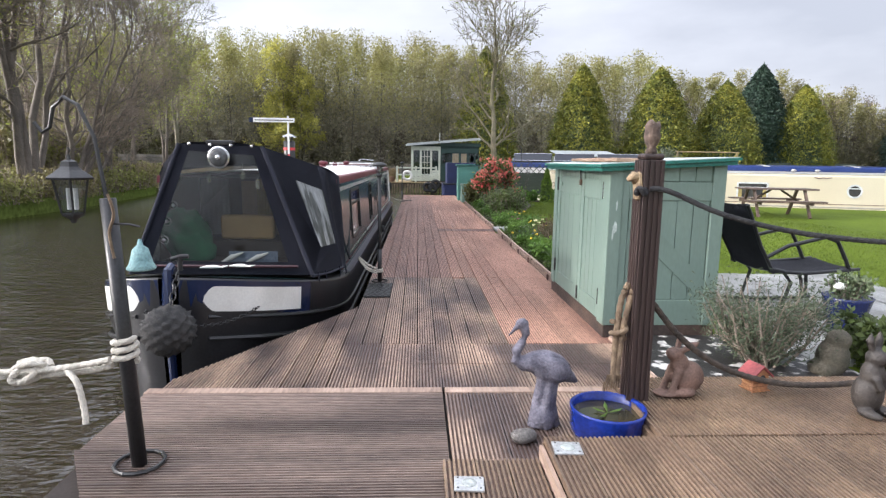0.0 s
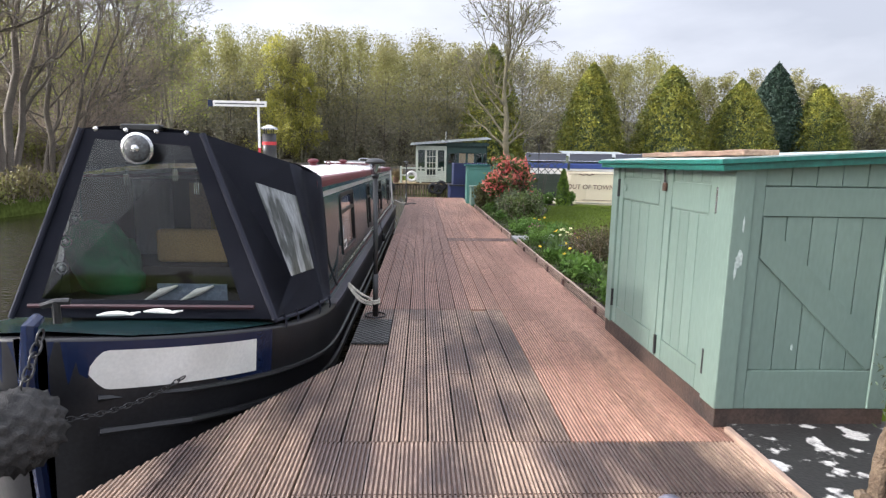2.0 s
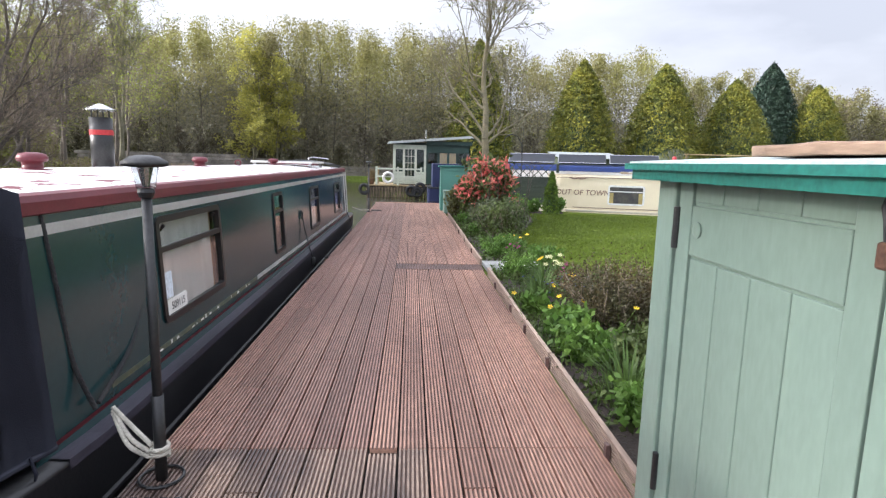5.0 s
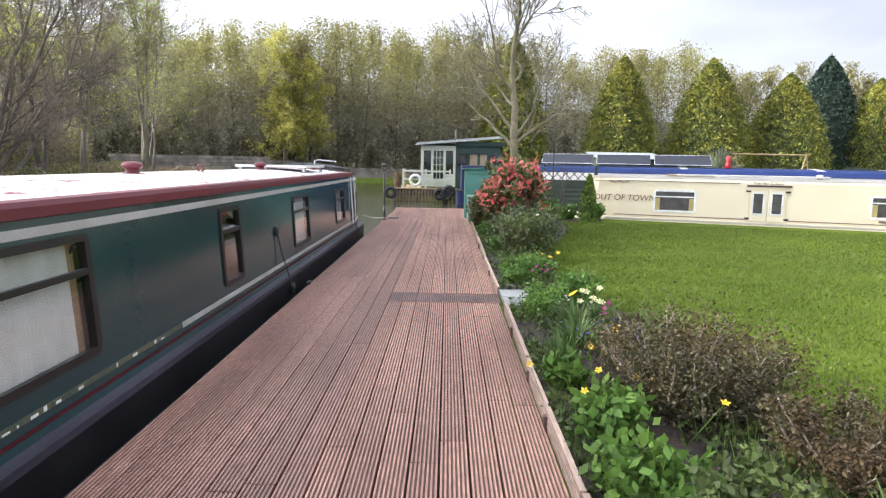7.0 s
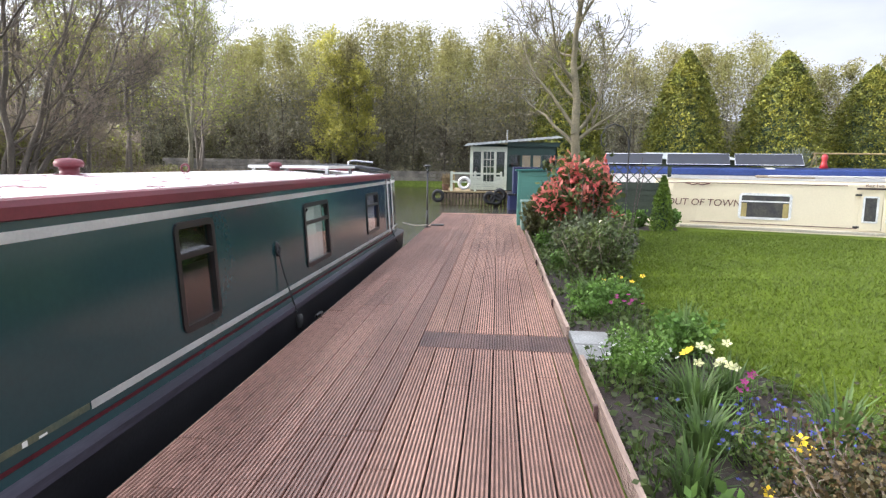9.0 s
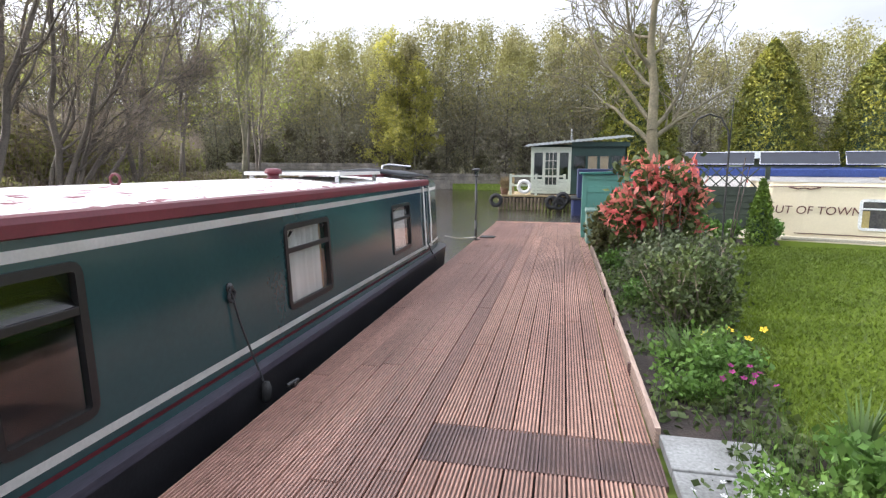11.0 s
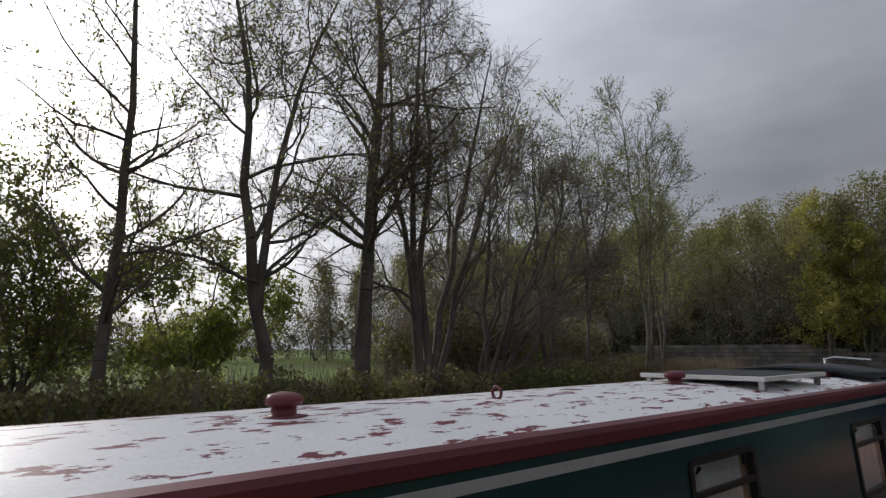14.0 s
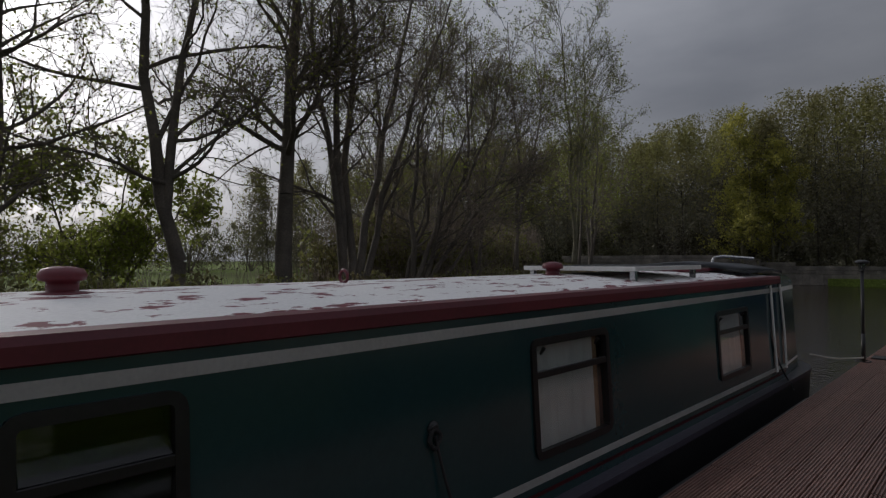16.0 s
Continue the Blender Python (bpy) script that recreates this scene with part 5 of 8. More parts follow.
for x, y in ((SX0, SY0), (SX0, SY1 - 0.12), (SX1 - 0.1, SY0), (SX1 - 0.1, SY1 - 0.1)):
    w = 0.15 if (x, y) == (SX0, SY0) else 0.12
    part("corner_post", box(x, x + 0.10, y, y + w, 0.10, zroof(x), 0.006), SHEDG, store)
for k, (y0, y1) in enumerate(((SY0 + 0.155, SY0 + 0.765), (SY0 + 0.77, SY1 - 0.125))):
    d = new("door")
    d.parent = store
    d.matrix_basis = pose(SX0 + 0.012, y0, 0.11)
    w = y1 - y0
    part("panel_back", box(0.012, 0.02, 0, w, 0.0, 1.18), SHEDG, d)
    for a, b in ((0.0, 0.085), (w - 0.085, w)):
        part("stile", box(0, 0.018, a + 0.002, b - 0.002, 0.0, 1.18, 0.003), SHEDG, d)
    part("rail", box(0.001, 0.018, 0.087, w - 0.087, 0.0, 0.13, 0.003), SHEDG, d)
    part("rail", box(0.001, 0.018, 0.087, w - 0.087, 0.94, 1.09, 0.003), SHEDG, d)
    n = 4
    for i in range(n):
        a = 0.087 + (w - 0.174) * i / n
        part("plank", box(0.006, 0.018, a + 0.002, a + (w - 0.174) / n - 0.002, 0.132, 0.93, 0.003), SHEDG, d)
        part("plank", box(0.006, 0.018, a + 0.002, a + (w - 0.174) / n - 0.002, 1.10, 1.18, 0.003), SHEDG, d)
    hy = 0.0 if k == 0 else w
    for z in (0.12, 0.95):
        part("hinge", rod((-0.006, hy - 0.005, z), (-0.006, hy - 0.005, z + 0.13), 0.011, sides=8), DARKM if z < 0.5 or k else METAL, d, "strap hinge")
    if k == 0:
        part("latch", box(-0.012, 0.0, w - 0.03, w - 0.005, 0.02, 0.14, 0.003), DARKM, d, "rusty drop bolt")
        part("padlock", box(-0.022, -0.004, w - 0.03, w + 0.01, 1.03, 1.08, 0.006), mat("rusty_metal", (0.16, 0.08, 0.05), (0.09, 0.05, 0.035), 0.7, 0.4, 20, 90, 0.4), d, "rusty padlock on a chain")
        part("chain_link", tube([(-0.01, w - 0.01, 1.2), (-0.012, w + 0.01, 1.14), (-0.012, w - 0.005, 1.08)], 0.007, 6), DARKM, d)
    else:
        part("badge", turned([(0.024, 0), (0.024, 0.004), (0.016, 0.006)], 16), SHEDG, d, "small oval plate").matrix_basis = pose(0.0, w - 0.13, 1.02, 0, -90, 0)
n = 5
for i in range(n):
    a = SX0 + 0.155 + (SX1 - SX0 - 0.26) * i / n
    b = SX0 + 0.155 + (SX1 - SX0 - 0.26) * (i + 1) / n
    part("plank", box(a + 0.002, b - 0.002, SY0 + 0.016, SY0 + 0.034, 0.30, 1.06, 0.003), SHEDG, store)
    part("plank", box(a + 0.002, b - 0.002, SY0 + 0.016, SY0 + 0.034, 1.205, zroof(a), 0.003), SHEDG, store)
part("side_stile", box(SX0 + 0.10, SX0 + 0.153, SY0 + 0.008, SY0 + 0.034, 0.10, zroof(SX0), 0.003), SHEDG, store)
part("rail", box(SX0 + 0.155, SX1 - 0.10, SY0 + 0.008, SY0 + 0.034, 0.10, 0.298, 0.003), SHEDG, store)
part("rail", box(SX0 + 0.155, SX1 - 0.10, SY0 + 0.008, SY0 + 0.034, 1.062, 1.20, 0.003), SHEDG, store)
b = plate([(SX0 + 0.16, SY0 + 0.006, 0.86), (SX0 + 0.16, SY0 + 0.006, 1.055), (SX1 - 0.105, SY0 + 0.006, 0.46), (SX1 - 0.105, SY0 + 0.006, 0.31), (SX1 - 0.13, SY0 + 0.006, 0.31)], -0.012)
part("brace", b, SHEDG, store)
for y0, y1, x0, x1 in ((SY0 - 0.06, SY1 + 0.06, SX0 - 0.10, SX1 + 0.07),):
    b = bmesh.new()
    for zt, th, gx in ((0.028, 0.020, 0.0), (0.006, 0.030, 0.02)):
        rows = [[(x, y, zroof(x) + zt - dz) for x, dz in ((x0 + gx, 0), (x1 - gx, 0), (x1 - gx, th), (x0 + gx, th))] for y in (y0 + gx, y1 - gx)]
        loft(rows, b, True, True)
    bmesh.ops.recalc_face_normals(b, faces=b.faces[:])
    part("roof_trim", b, SHEDT, store, "moulded teal roof edge")
    rows = [[(x, y, zroof(x) + 0.034 - dz) for x, dz in ((x0 + 0.012, 0), (x1 - 0.012, 0), (x1 - 0.012, 0.01), (x0 + 0.012, 0.01))] for y in (y0 + 0.012, y1 - 0.012)]
    b = loft(rows, closed=True, caps=True)
    bmesh.ops.recalc_face_normals(b, faces=b.faces[:])
    part("roof_sheet", b, SHEDROOF, store, "pale wet roofing felt")
WORN = mat("worn_pale_paint", (0.50, 0.56, 0.52), (0.38, 0.45, 0.41), 0.7, 0, 20, 90, 0.2)
for cx, cz, w_, h_, sd in ((SX0 + 0.055, 0.86, 0.022, 0.05, 3), (SX0 + 0.04, 0.80, 0.008, 0.05, 5), (SX0 + 0.06, 1.02, 0.006, 0.05, 8), (SX0 + 0.36, 0.42, 0.006, 0.02, 9)):
    g = random.Random(sd)
    pts = []
    for i in range(14):
        a = 2 * math.pi * i / 14
        k = g.uniform(0.55, 1.0)
        pts.append((cx + w_ * k * math.cos(a), SY0 - 0.0015, cz + h_ * k * math.sin(a)))
    part("paint_wear", plate(pts, 0.003), WORN, store, "patch where the paint has worn pale")
lg = thing("roof_plank", "rough waney-edged plank lying on the store roof", "plank", (SX0 + 0.14, SY0 + 0.55, zroof(SX0 + 0.14) + 0.035), 0)
bm = box(-0.10, 0.10, -0.5, 0.72, 0, 0.028, 0.006)
bmesh.ops.subdivide_edges(bm, edges=[e for e in bm.edges if e.calc_length() > 0.3], cuts=14)
for v in bm.verts:
    v.co.x += 0.03 * noise.noise(v.co * 5) + 0.012 * noise.noise(v.co * 17)
    v.co.z = max(0, v.co.z + 0.006 * noise.noise(v.co * 13))
part("slab", bm, mat("waney_plank", (0.42, 0.29, 0.20), (0.25, 0.16, 0.11), 0.8, 0, 6, 60, 0.5, stretch=(1, 0.2, 1)), lg)
wm = thing("worn_mat", "black mat with worn white pattern beside the store", "mat", (2.16, 3.95, 0.006))
part("mat_body", box(0.0, 1.35, 0.02, max(0.9, SY0 - 3.95 + 0.04), 0.0, 0.012, 0.004), mat("worn_black_white", (0.025, 0.023, 0.022), (0.55, 0.53, 0.5), 0.5, 0, 9, 60, 0.3, lo=0.56, hi=0.62), wm)
part("mat_edge", box(-0.035, -0.005, 0.0, 0.95, -0.01, 0.02, 0.004), EDGE, wm, "timber edge strip")

# ---- post, ropes and ornaments on the platform ----
fp_ = thing("rope_post", "tall dark stained grooved timber post with owl finial", "post", (1.78, 3.51, PZ))
part("shaft", box(-0.051, 0.051, -0.051, 0.051, 0, 1.205, 0.006), POSTM, fp_)
for s in (-0.04, -0.013, 0.014, 0.041):
    part("fillet", box(s - 0.009, s + 0.009, -0.058, -0.050, 0.0, 1.205, 0.003), POSTM, fp_)
    part("fillet", box(-0.058, -0.050, s - 0.009, s + 0.009, 0.0, 1.205, 0.003), POSTM, fp_)
part("cap", box(-0.05, 0.05, -0.05, 0.05, 1.205, 1.235, 0.012), POSTM, fp_)
ow = thing("owl_figure", "small weathered wooden owl perched on the post", "figurine", (1.78, 3.51, PZ + 1.235))
bm = turned([(0.026, 0.0), (0.028, 0.012), (0.02, 0.03), (0.034, 0.055), (0.04, 0.08), (0.033, 0.105), (0.037, 0.125), (0.028, 0.145), (0.01, 0.153)], 16)
for v in bm.verts:
    v.co *= 1 + 0.12 * noise.noise(v.co * 60)
part("figure", bm, mat("weathered_wood", (0.15, 0.105, 0.08), (0.07, 0.05, 0.04), 0.85, 0, 30, 120, 0.8), ow, "", True)
pl = thing("post_plaque", "carved wooden horse-head plaque on the post", "plaque", (1.718, 3.49, PZ + 1.08))
bm = turned([(0.001, -0.07), (0.03, -0.06), (0.04, 0.0), (0.03, 0.06), (0.001, 0.07)], 10)
for v in bm.verts:
    v.co.x *= 0.5
part("plaque_body", bm, mat("light_carved_wood", (0.36, 0.27, 0.16), (0.22, 0.15, 0.09), 0.7, 0, 20, 90, 0.5), pl)
part("muzzle", tube([(-0.005, 0, 0.03), (-0.03, -0.01, 0.05), (-0.055, -0.015, 0.03)], [0.03, 0.022, 0.012], 10), MATS["light_carved_wood"], pl, "", True)
rp = thing("rope_swag", "dark rope swag slung from the post", "rope", (-0.08, -0.17, -0.06), group="rope swags")
part("line", strand([(1.84, 3.62, 1.27), (1.93, 3.60, 1.26), (2.2, 3.55, 1.15), (2.6, 3.5, 1.07), (3.1, 3.4, 1.05), (3.7, 3.3, 1.12)], 0.013), ROPE_B, rp)
part("knot", strand([(1.80 + 0.02 * math.cos(a), 3.62 + 0.02 * math.sin(a), 1.26 + 0.012 * math.sin(a * 2)) for a in [i * 0.6 for i in range(14)]], 0.014), ROPE_B, rp)
rp = thing("rope_swag", "old hemp rope swag sagging to the deck", "rope", (-0.08, -0.15, -0.02), group="rope swags")
part("line", strand([(1.92, 3.66, 0.66), (2.1, 3.66, 0.46), (2.35, 3.68, 0.30), (2.7, 3.70, 0.21), (3.1, 3.66, 0.24), (3.5, 3.6, 0.36)], 0.016), mat("dark_hemp", (0.08, 0.06, 0.045), (0.04, 0.032, 0.026), 0.9, 0, 20, 200, 0.6), rp)
rp = thing("post_rope", "thick knotted hemp rope hanging on the post", "rope", (-0.085, -0.085, 0.04))
part("line", strand([(1.80, 3.60, 0.70), (1.765, 3.59, 0.62), (1.75, 3.58, 0.52), (1.74, 3.57, 0.42), (1.735, 3.56, 0.30), (1.73, 3.55, 0.20)], 0.016), ROPE_T, rp)
part("line", strand([(1.83, 3.60, 0.70), (1.80, 3.57, 0.62), (1.775, 3.565, 0.5), (1.76, 3.56, 0.36), (1.75, 3.55, 0.24)], 0.015), ROPE_T, rp)
part("knot", strand([(1.752 + 0.035 * math.cos(a), 3.57 + 0.035 * math.sin(a), 0.44 + 0.016 * a * 0.6 - 0.02) for a in [i * 0.5 for i in range(20)]], 0.013), ROPE_T, rp)
for i in range(7):
    part("frayed_end", tube([(1.735 + 0.01 * i - 0.03, 3.55, 0.24), (1.725 + 0.014 * i - 0.04, 3.545 + 0.004 * i, 0.16)], [0.006, 0.003], 5), ROPE_T, rp)


def blob(parts, smooth_r=0.006, voxel=0.012):
    """One carved body out of ellipsoids and tapered limbs, merged by a remesh."""
    bm = bmesh.new()
    for kind, *a in parts:
        if kind == "e":
            c, r = a[0], a[1]
            m = Matrix.Translation(c) @ Matrix.Diagonal((*r, 1))
            if len(a) > 2:
                m = Matrix.Translation(c) @ Euler([radians(q) for q in a[2]]).to_matrix().to_4x4() @ Matrix.Diagonal((*r, 1))
            bmesh.ops.create_icosphere(bm, subdivisions=3, radius=1, matrix=m)
        else:
            tube(a[0], a[1], 10, bm)
    me = bpy.data.meshes.new("tmp")
    bm.to_mesh(me)
    bm.free()
    tmp = bpy.data.objects.new("tmp", me)
    scene.collection.objects.link(tmp)
    md = tmp.modifiers.new("r", "REMESH")
    md.mode, md.voxel_size = "VOXEL", voxel
    ms = tmp.modifiers.new("s", "SMOOTH")
    ms.iterations, ms.factor = 2, 0.5
    out = bmesh.new()
    out.from_object(tmp, bpy.context.evaluated_depsgraph_get())
    bpy.data.objects.remove(tmp)
    return out


def statue(name, label, cat, at, rz, bm, m):
    ob = part(name, bm, m, None, "", True)
    ob.matrix_world = pose(*at, 0, 0, rz)
    return tagged(ob, label, cat)


heron = blob([("e", (-0.02, 0, 0.05), (0.075, 0.06, 0.07)), ("t", [(-0.06, 0, 0.0), (-0.045, 0.01, 0.12), (-0.03, 0, 0.26)], [0.045, 0.035, 0.03]), ("t", [(0.03, 0.01, 0.0), (0.015, 0.0, 0.12), (0.02, 0, 0.26)], [0.045, 0.03, 0.035]), ("t", [(-0.01, -0.03, 0.0), (-0.015, -0.03, 0.1), (0.0, -0.02, 0.25)], [0.03, 0.025, 0.02]), ("e", (0.0, 0, 0.315), (0.125, 0.075, 0.078), (0, 24, 0)), ("e", (0.02, -0.055, 0.315), (0.085, 0.025, 0.055), (0, 28, 0)), ("t", [(0.06, 0, 0.285), (0.12, 0, 0.25), (0.155, 0, 0.225)], [0.05, 0.03, 0.008]), ("t", [(-0.08, 0, 0.345), (-0.14, 0, 0.34), (-0.175, 0, 0.365), (-0.175, 0, 0.405), (-0.145, 0, 0.45), (-0.128, 0, 0.49), (-0.14, 0, 0.53)], [0.055, 0.04, 0.03, 0.026, 0.023, 0.022, 0.025]), ("e", (-0.15, 0, 0.545), (0.034, 0.025, 0.026)), ("t", [(-0.165, 0, 0.54), (-0.225, 0, 0.475)], [0.016, 0.003])], voxel=0.007)
statue("heron_statue", "grey-violet stone heron statue standing on a carved stump", "statue", (1.325, 3.49, 0), 8, heron, STONE)
rab = blob([("e", (0.03, 0, 0.10), (0.10, 0.075, 0.10), (0, -20, 0)), ("e", (-0.03, 0, 0.19), (0.055, 0.05, 0.06)), ("e", (-0.065, 0, 0.245), (0.055, 0.042, 0.042), (0, 20, 0)), ("t", [(-0.04, 0.02, 0.27), (-0.01, 0.035, 0.33), (0.0, 0.04, 0.36)], [0.016, 0.02, 0.006]), ("t", [(-0.03, -0.02, 0.27), (0.03, -0.04, 0.31), (0.055, -0.05, 0.33)], [0.016, 0.02, 0.006]), ("t", [(-0.05, -0.035, 0.16), (-0.08, -0.04, 0.08), (-0.10, -0.04, 0.02)], [0.026, 0.02, 0.022]), ("t", [(-0.05, 0.035, 0.16), (-0.08, 0.04, 0.08), (-0.10, 0.04, 0.02)], [0.026, 0.02, 0.022]), ("e", (-0.02, -0.06, 0.025), (0.07, 0.03, 0.025)), ("e", (-0.10, 0, 0.012), (0.09, 0.07, 0.012))], voxel=0.008)
rs = statue("rabbit_statue", "reddish brown stone rabbit sitting by a dish", "statue", (2.05, 3.556, PZ), 10, rab, TERRA)
rs.scale = (0.88, 0.88, 0.88)
har = blob([("e", (0, 0, 0.10), (0.075, 0.065, 0.10)), ("e", (0, -0.01, 0.20), (0.055, 0.05, 0.075)), ("e", (0, -0.02, 0.285), (0.042, 0.05, 0.042)), ("t", [(-0.02, -0.01, 0.31), (-0.035, 0, 0.37), (-0.03, 0, 0.41)], [0.012, 0.019, 0.004]), ("t", [(0.02, -0.01, 0.31), (0.035, 0, 0.37), (0.035, 0, 0.41)], [0.012, 0.019, 0.004]), ("t", [(-0.04, -0.05, 0.2), (-0.03, -0.075, 0.14)], [0.02, 0.015]), ("t", [(0.04, -0.05, 0.2), (0.03, -0.075, 0.14)], [0.02, 0.015]), ("e", (-0.05, -0.05, 0.02), (0.028, 0.06, 0.022)), ("e", (0.05, -0.05, 0.02), (0.028, 0.06, 0.022))], voxel=0.008)
statue("hare_statue", "dark bronze-coloured resin hare standing upright", "statue", (2.85, 3.31, PZ), 20, har, BRONZE)
bo = blob([("e", (0, 0, 0.12), (0.10, 0.09, 0.13)), ("e", (0.02, -0.01, 0.24), (0.075, 0.07, 0.07)), ("e", (-0.06, 0, 0.05), (0.08, 0.09, 0.06))], voxel=0.012)
statue("stone_figure", "squat mossy grey stone figure on the ground", "statue", (3.32, 4.15, 0), 0, bo, mat("mossy_stone", (0.11, 0.095, 0.07), (0.065, 0.06, 0.042), 0.9, 0, 12, 80, 0.6))
st = blob([("e", (0, 0, 0.03), (0.06, 0.045, 0.035)), ("e", (0.03, 0.02, 0.025), (0.045, 0.05, 0.03))], voxel=0.008)
statue("rough_stone", "small rough grey stone on the deck", "stone", (1.17, 3.32, 0), 0, st, mat("grey_stone", (0.16, 0.15, 0.14), (0.10, 0.09, 0.085), 0.9, 0, 30, 90, 0.8))

tubo = thing("water_tub", "round glazed blue tub of dark water", "tub", (1.595, 3.37, 0))
tubo.scale = (1.0, 1.0, 0.84)
part("bowl", turned([(0.155, 0.0), (0.175, 0.05), (0.181, 0.17), (0.184, 0.185), (0.177, 0.19), (0.167, 0.18), (0.165, 0.12), (0.16, 0.10)], 40), BLUEG, tubo, "glazed blue ceramic", True)
part("tub_water", turned([(0.001, 0.135), (0.166, 0.138)], 40), mat("tub_water", (0.03, 0.03, 0.022), (0.05, 0.04, 0.02), 0.05, 0, 8, 40, 0.05), tubo, "dark water")
for i, (a, L) in enumerate(((0.3, 0.06), (1.4, 0.07), (2.6, 0.05), (4.0, 0.06))):
    part("floating_leaf", plate([(0, 0, 0.145), (L * math.cos(a) - 0.01 * math.sin(a), L * math.sin(a) + 0.01 * math.cos(a), 0.15), (1.5 * L * math.cos(a), 1.5 * L * math.sin(a), 0.16), (L * math.cos(a) + 0.01 * math.sin(a), L * math.sin(a) - 0.01 * math.cos(a), 0.15)], 0.001), FRESH, tubo)
bh = thing("birdhouse", "small orange timber birdhouse with red roof", "birdhouse", (2.475, 3.61, PZ), 12)
bh.scale = (0.8, 0.8, 0.8)
BHW = mat("birdhouse_wood", (0.46, 0.22, 0.10), (0.36, 0.16, 0.08), 0.7, 0, 12, 60, 0.3)
for i in range(4):
    part("log", box(-0.062, 0.062, -0.05, 0.05, 0.006 + i * 0.026, 0.030 + i * 0.026, 0.006), BHW, bh)
part("floor_board", box(-0.07, 0.07, -0.06, 0.06, 0, 0.008), BHW, bh)
part("gable", plate([(-0.062, -0.05, 0.11), (0.062, -0.05, 0.11), (0.0, -0.05, 0.165)], 0.1), BHW, bh)
# no hole is cut: a black disc gives the entrance its shade
part("entrance", rod((0.012, -0.054, 0.095), (0.012, -0.046, 0.095), 0.017, sides=16), DARKM, bh, "round black disc for the entrance hole")
for s in (1, -1):
    part("roof_board", plate([(0, -0.07, 0.180), (s * 0.085, -0.07, 0.105), (s * 0.085, 0.07, 0.105), (0, 0.07, 0.180)], 0.01 * s), mat("red_roof_paint", (0.30, 0.06, 0.06), (0.22, 0.045, 0.045), 0.6, 0, 10, 60, 0.3), bh)
for x, y, z in ((1.29, 2.98, PZ), (0.87, 2.86, 0.06)):
    dl = thing("deck_light", "square metal recessed deck light", "deck light", (x, y, z), -4, "deck lights")
    part("bezel", box(-0.06, 0.06, -0.05, 0.05, 0.0, 0.012, 0.004), mat("satin_steel", (0.55, 0.56, 0.56), (0.45, 0.46, 0.46), 0.35, 0.7, 10, 80, 0.1) if z > 0.1 else MATS["satin_steel"], dl)
    part("lens", turned([(0.030, 0.011), (0.030, 0.014), (0.02, 0.016)], 20), mat("lens_glass", (0.35, 0.38, 0.36), (0.28, 0.3, 0.29), 0.15) if z > 0.1 else MATS["lens_glass"], dl)
    for a, b in ((-0.045, -0.035), (0.045, -0.035), (-0.045, 0.035), (0.045, 0.035)):
        part("screw", turned([(0.004, 0.011), (0.004, 0.014)], 6, None, (a, b, 0)), DARKM, dl)

# ---- the patio ----
pat = tagged(new("patio"), "pale grey paving slabs beside the lawn", "patio", kind="structure")
rng = random.Random(12)
for i in range(4):
    for j in range(5):
        x, y = 3.35 + i * 0.62, 4.3 + j * 0.62
        ob = part("paving_slab", box(x, x + 0.60, y, y + 0.60, -0.03, 0.028 + rng.uniform(-0.005, 0.005), 0.006), SLAB, pat)
ch = thing("lounge_chair", "black metal rocking lounge chair with woven sling", "chair", (3.72, 5.75, 0.03), 0)
for y in (-0.30, 0.30):
    part("leg_frame", tube([(0.1, y, 0.02), (0.18, y, 0.30), (0.10, y, 0.40), (-0.02, y, 0.42)], 0.016, 8), CHAIRM, ch)
    part("leg_frame", tube([(0.72, y, 0.02), (0.70, y, 0.2), (0.62, y, 0.36)], 0.016, 8), CHAIRM, ch)
    part("runner", tube([(-0.05, y, 0.03), (0.3, y, 0.015), (0.8, y, 0.03)], 0.016, 8), CHAIRM, ch)
    part("armrest", tube([(-0.06, y, 0.52), (0.12, y, 0.62), (0.45, y, 0.70), (0.56, y, 0.66), (0.66, y, 0.48), (0.74, y, 0.30), (0.76, y, 0.05)], 0.017, 8), CHAIRM, ch)
    part("back_rail", tube([(0.02, y, 0.38), (-0.12, y, 0.62), (-0.22, y, 0.86), (-0.27, y, 0.97)], 0.015, 8), CHAIRM, ch)
    part("seat_rail", tube([(-0.02, y, 0.40), (0.3, y, 0.38), (0.78, y, 0.42)], 0.015, 8), CHAIRM, ch)
for pts in ([(0.0, 0.40), (-0.12, 0.63), (-0.22, 0.87), (-0.26, 0.98)], [(0.0, 0.395), (0.3, 0.385), (0.6, 0.40), (0.8, 0.425)]):
    rows = [[(x, -0.29 + 0.058 * k, z - 0.02 * math.sin(math.pi * k / 10)) for k in range(11)] for x, z in pts]
    b = loft(rows)
    bmesh.ops.solidify(b, geom=b.faces[:], thickness=0.006)
    part("sling", b, SLING, ch, "dark woven sling", True)
pot = thing("plant_pot", "dark blue glazed pot with a trailing plant on the patio", "plant pot", (4.03, 4.96, 0.03))
part("pot_body", turned([(0.10, 0.0), (0.13, 0.12), (0.165, 0.27), (0.175, 0.30), (0.16, 0.30), (0.15, 0.26)], 28), mat("navy_glaze", (0.012, 0.02, 0.10), (0.01, 0.016, 0.07), 0.2), pot, "", True)
part("saucer", turned([(0.12, 0.0), (0.16, 0.012), (0.15, 0.014)], 24), CHAIRM, pot)
cy = thing("plant_bicycle", "small black wire bicycle ornament", "ornament", (4.22, 4.72, 0.03), 15)
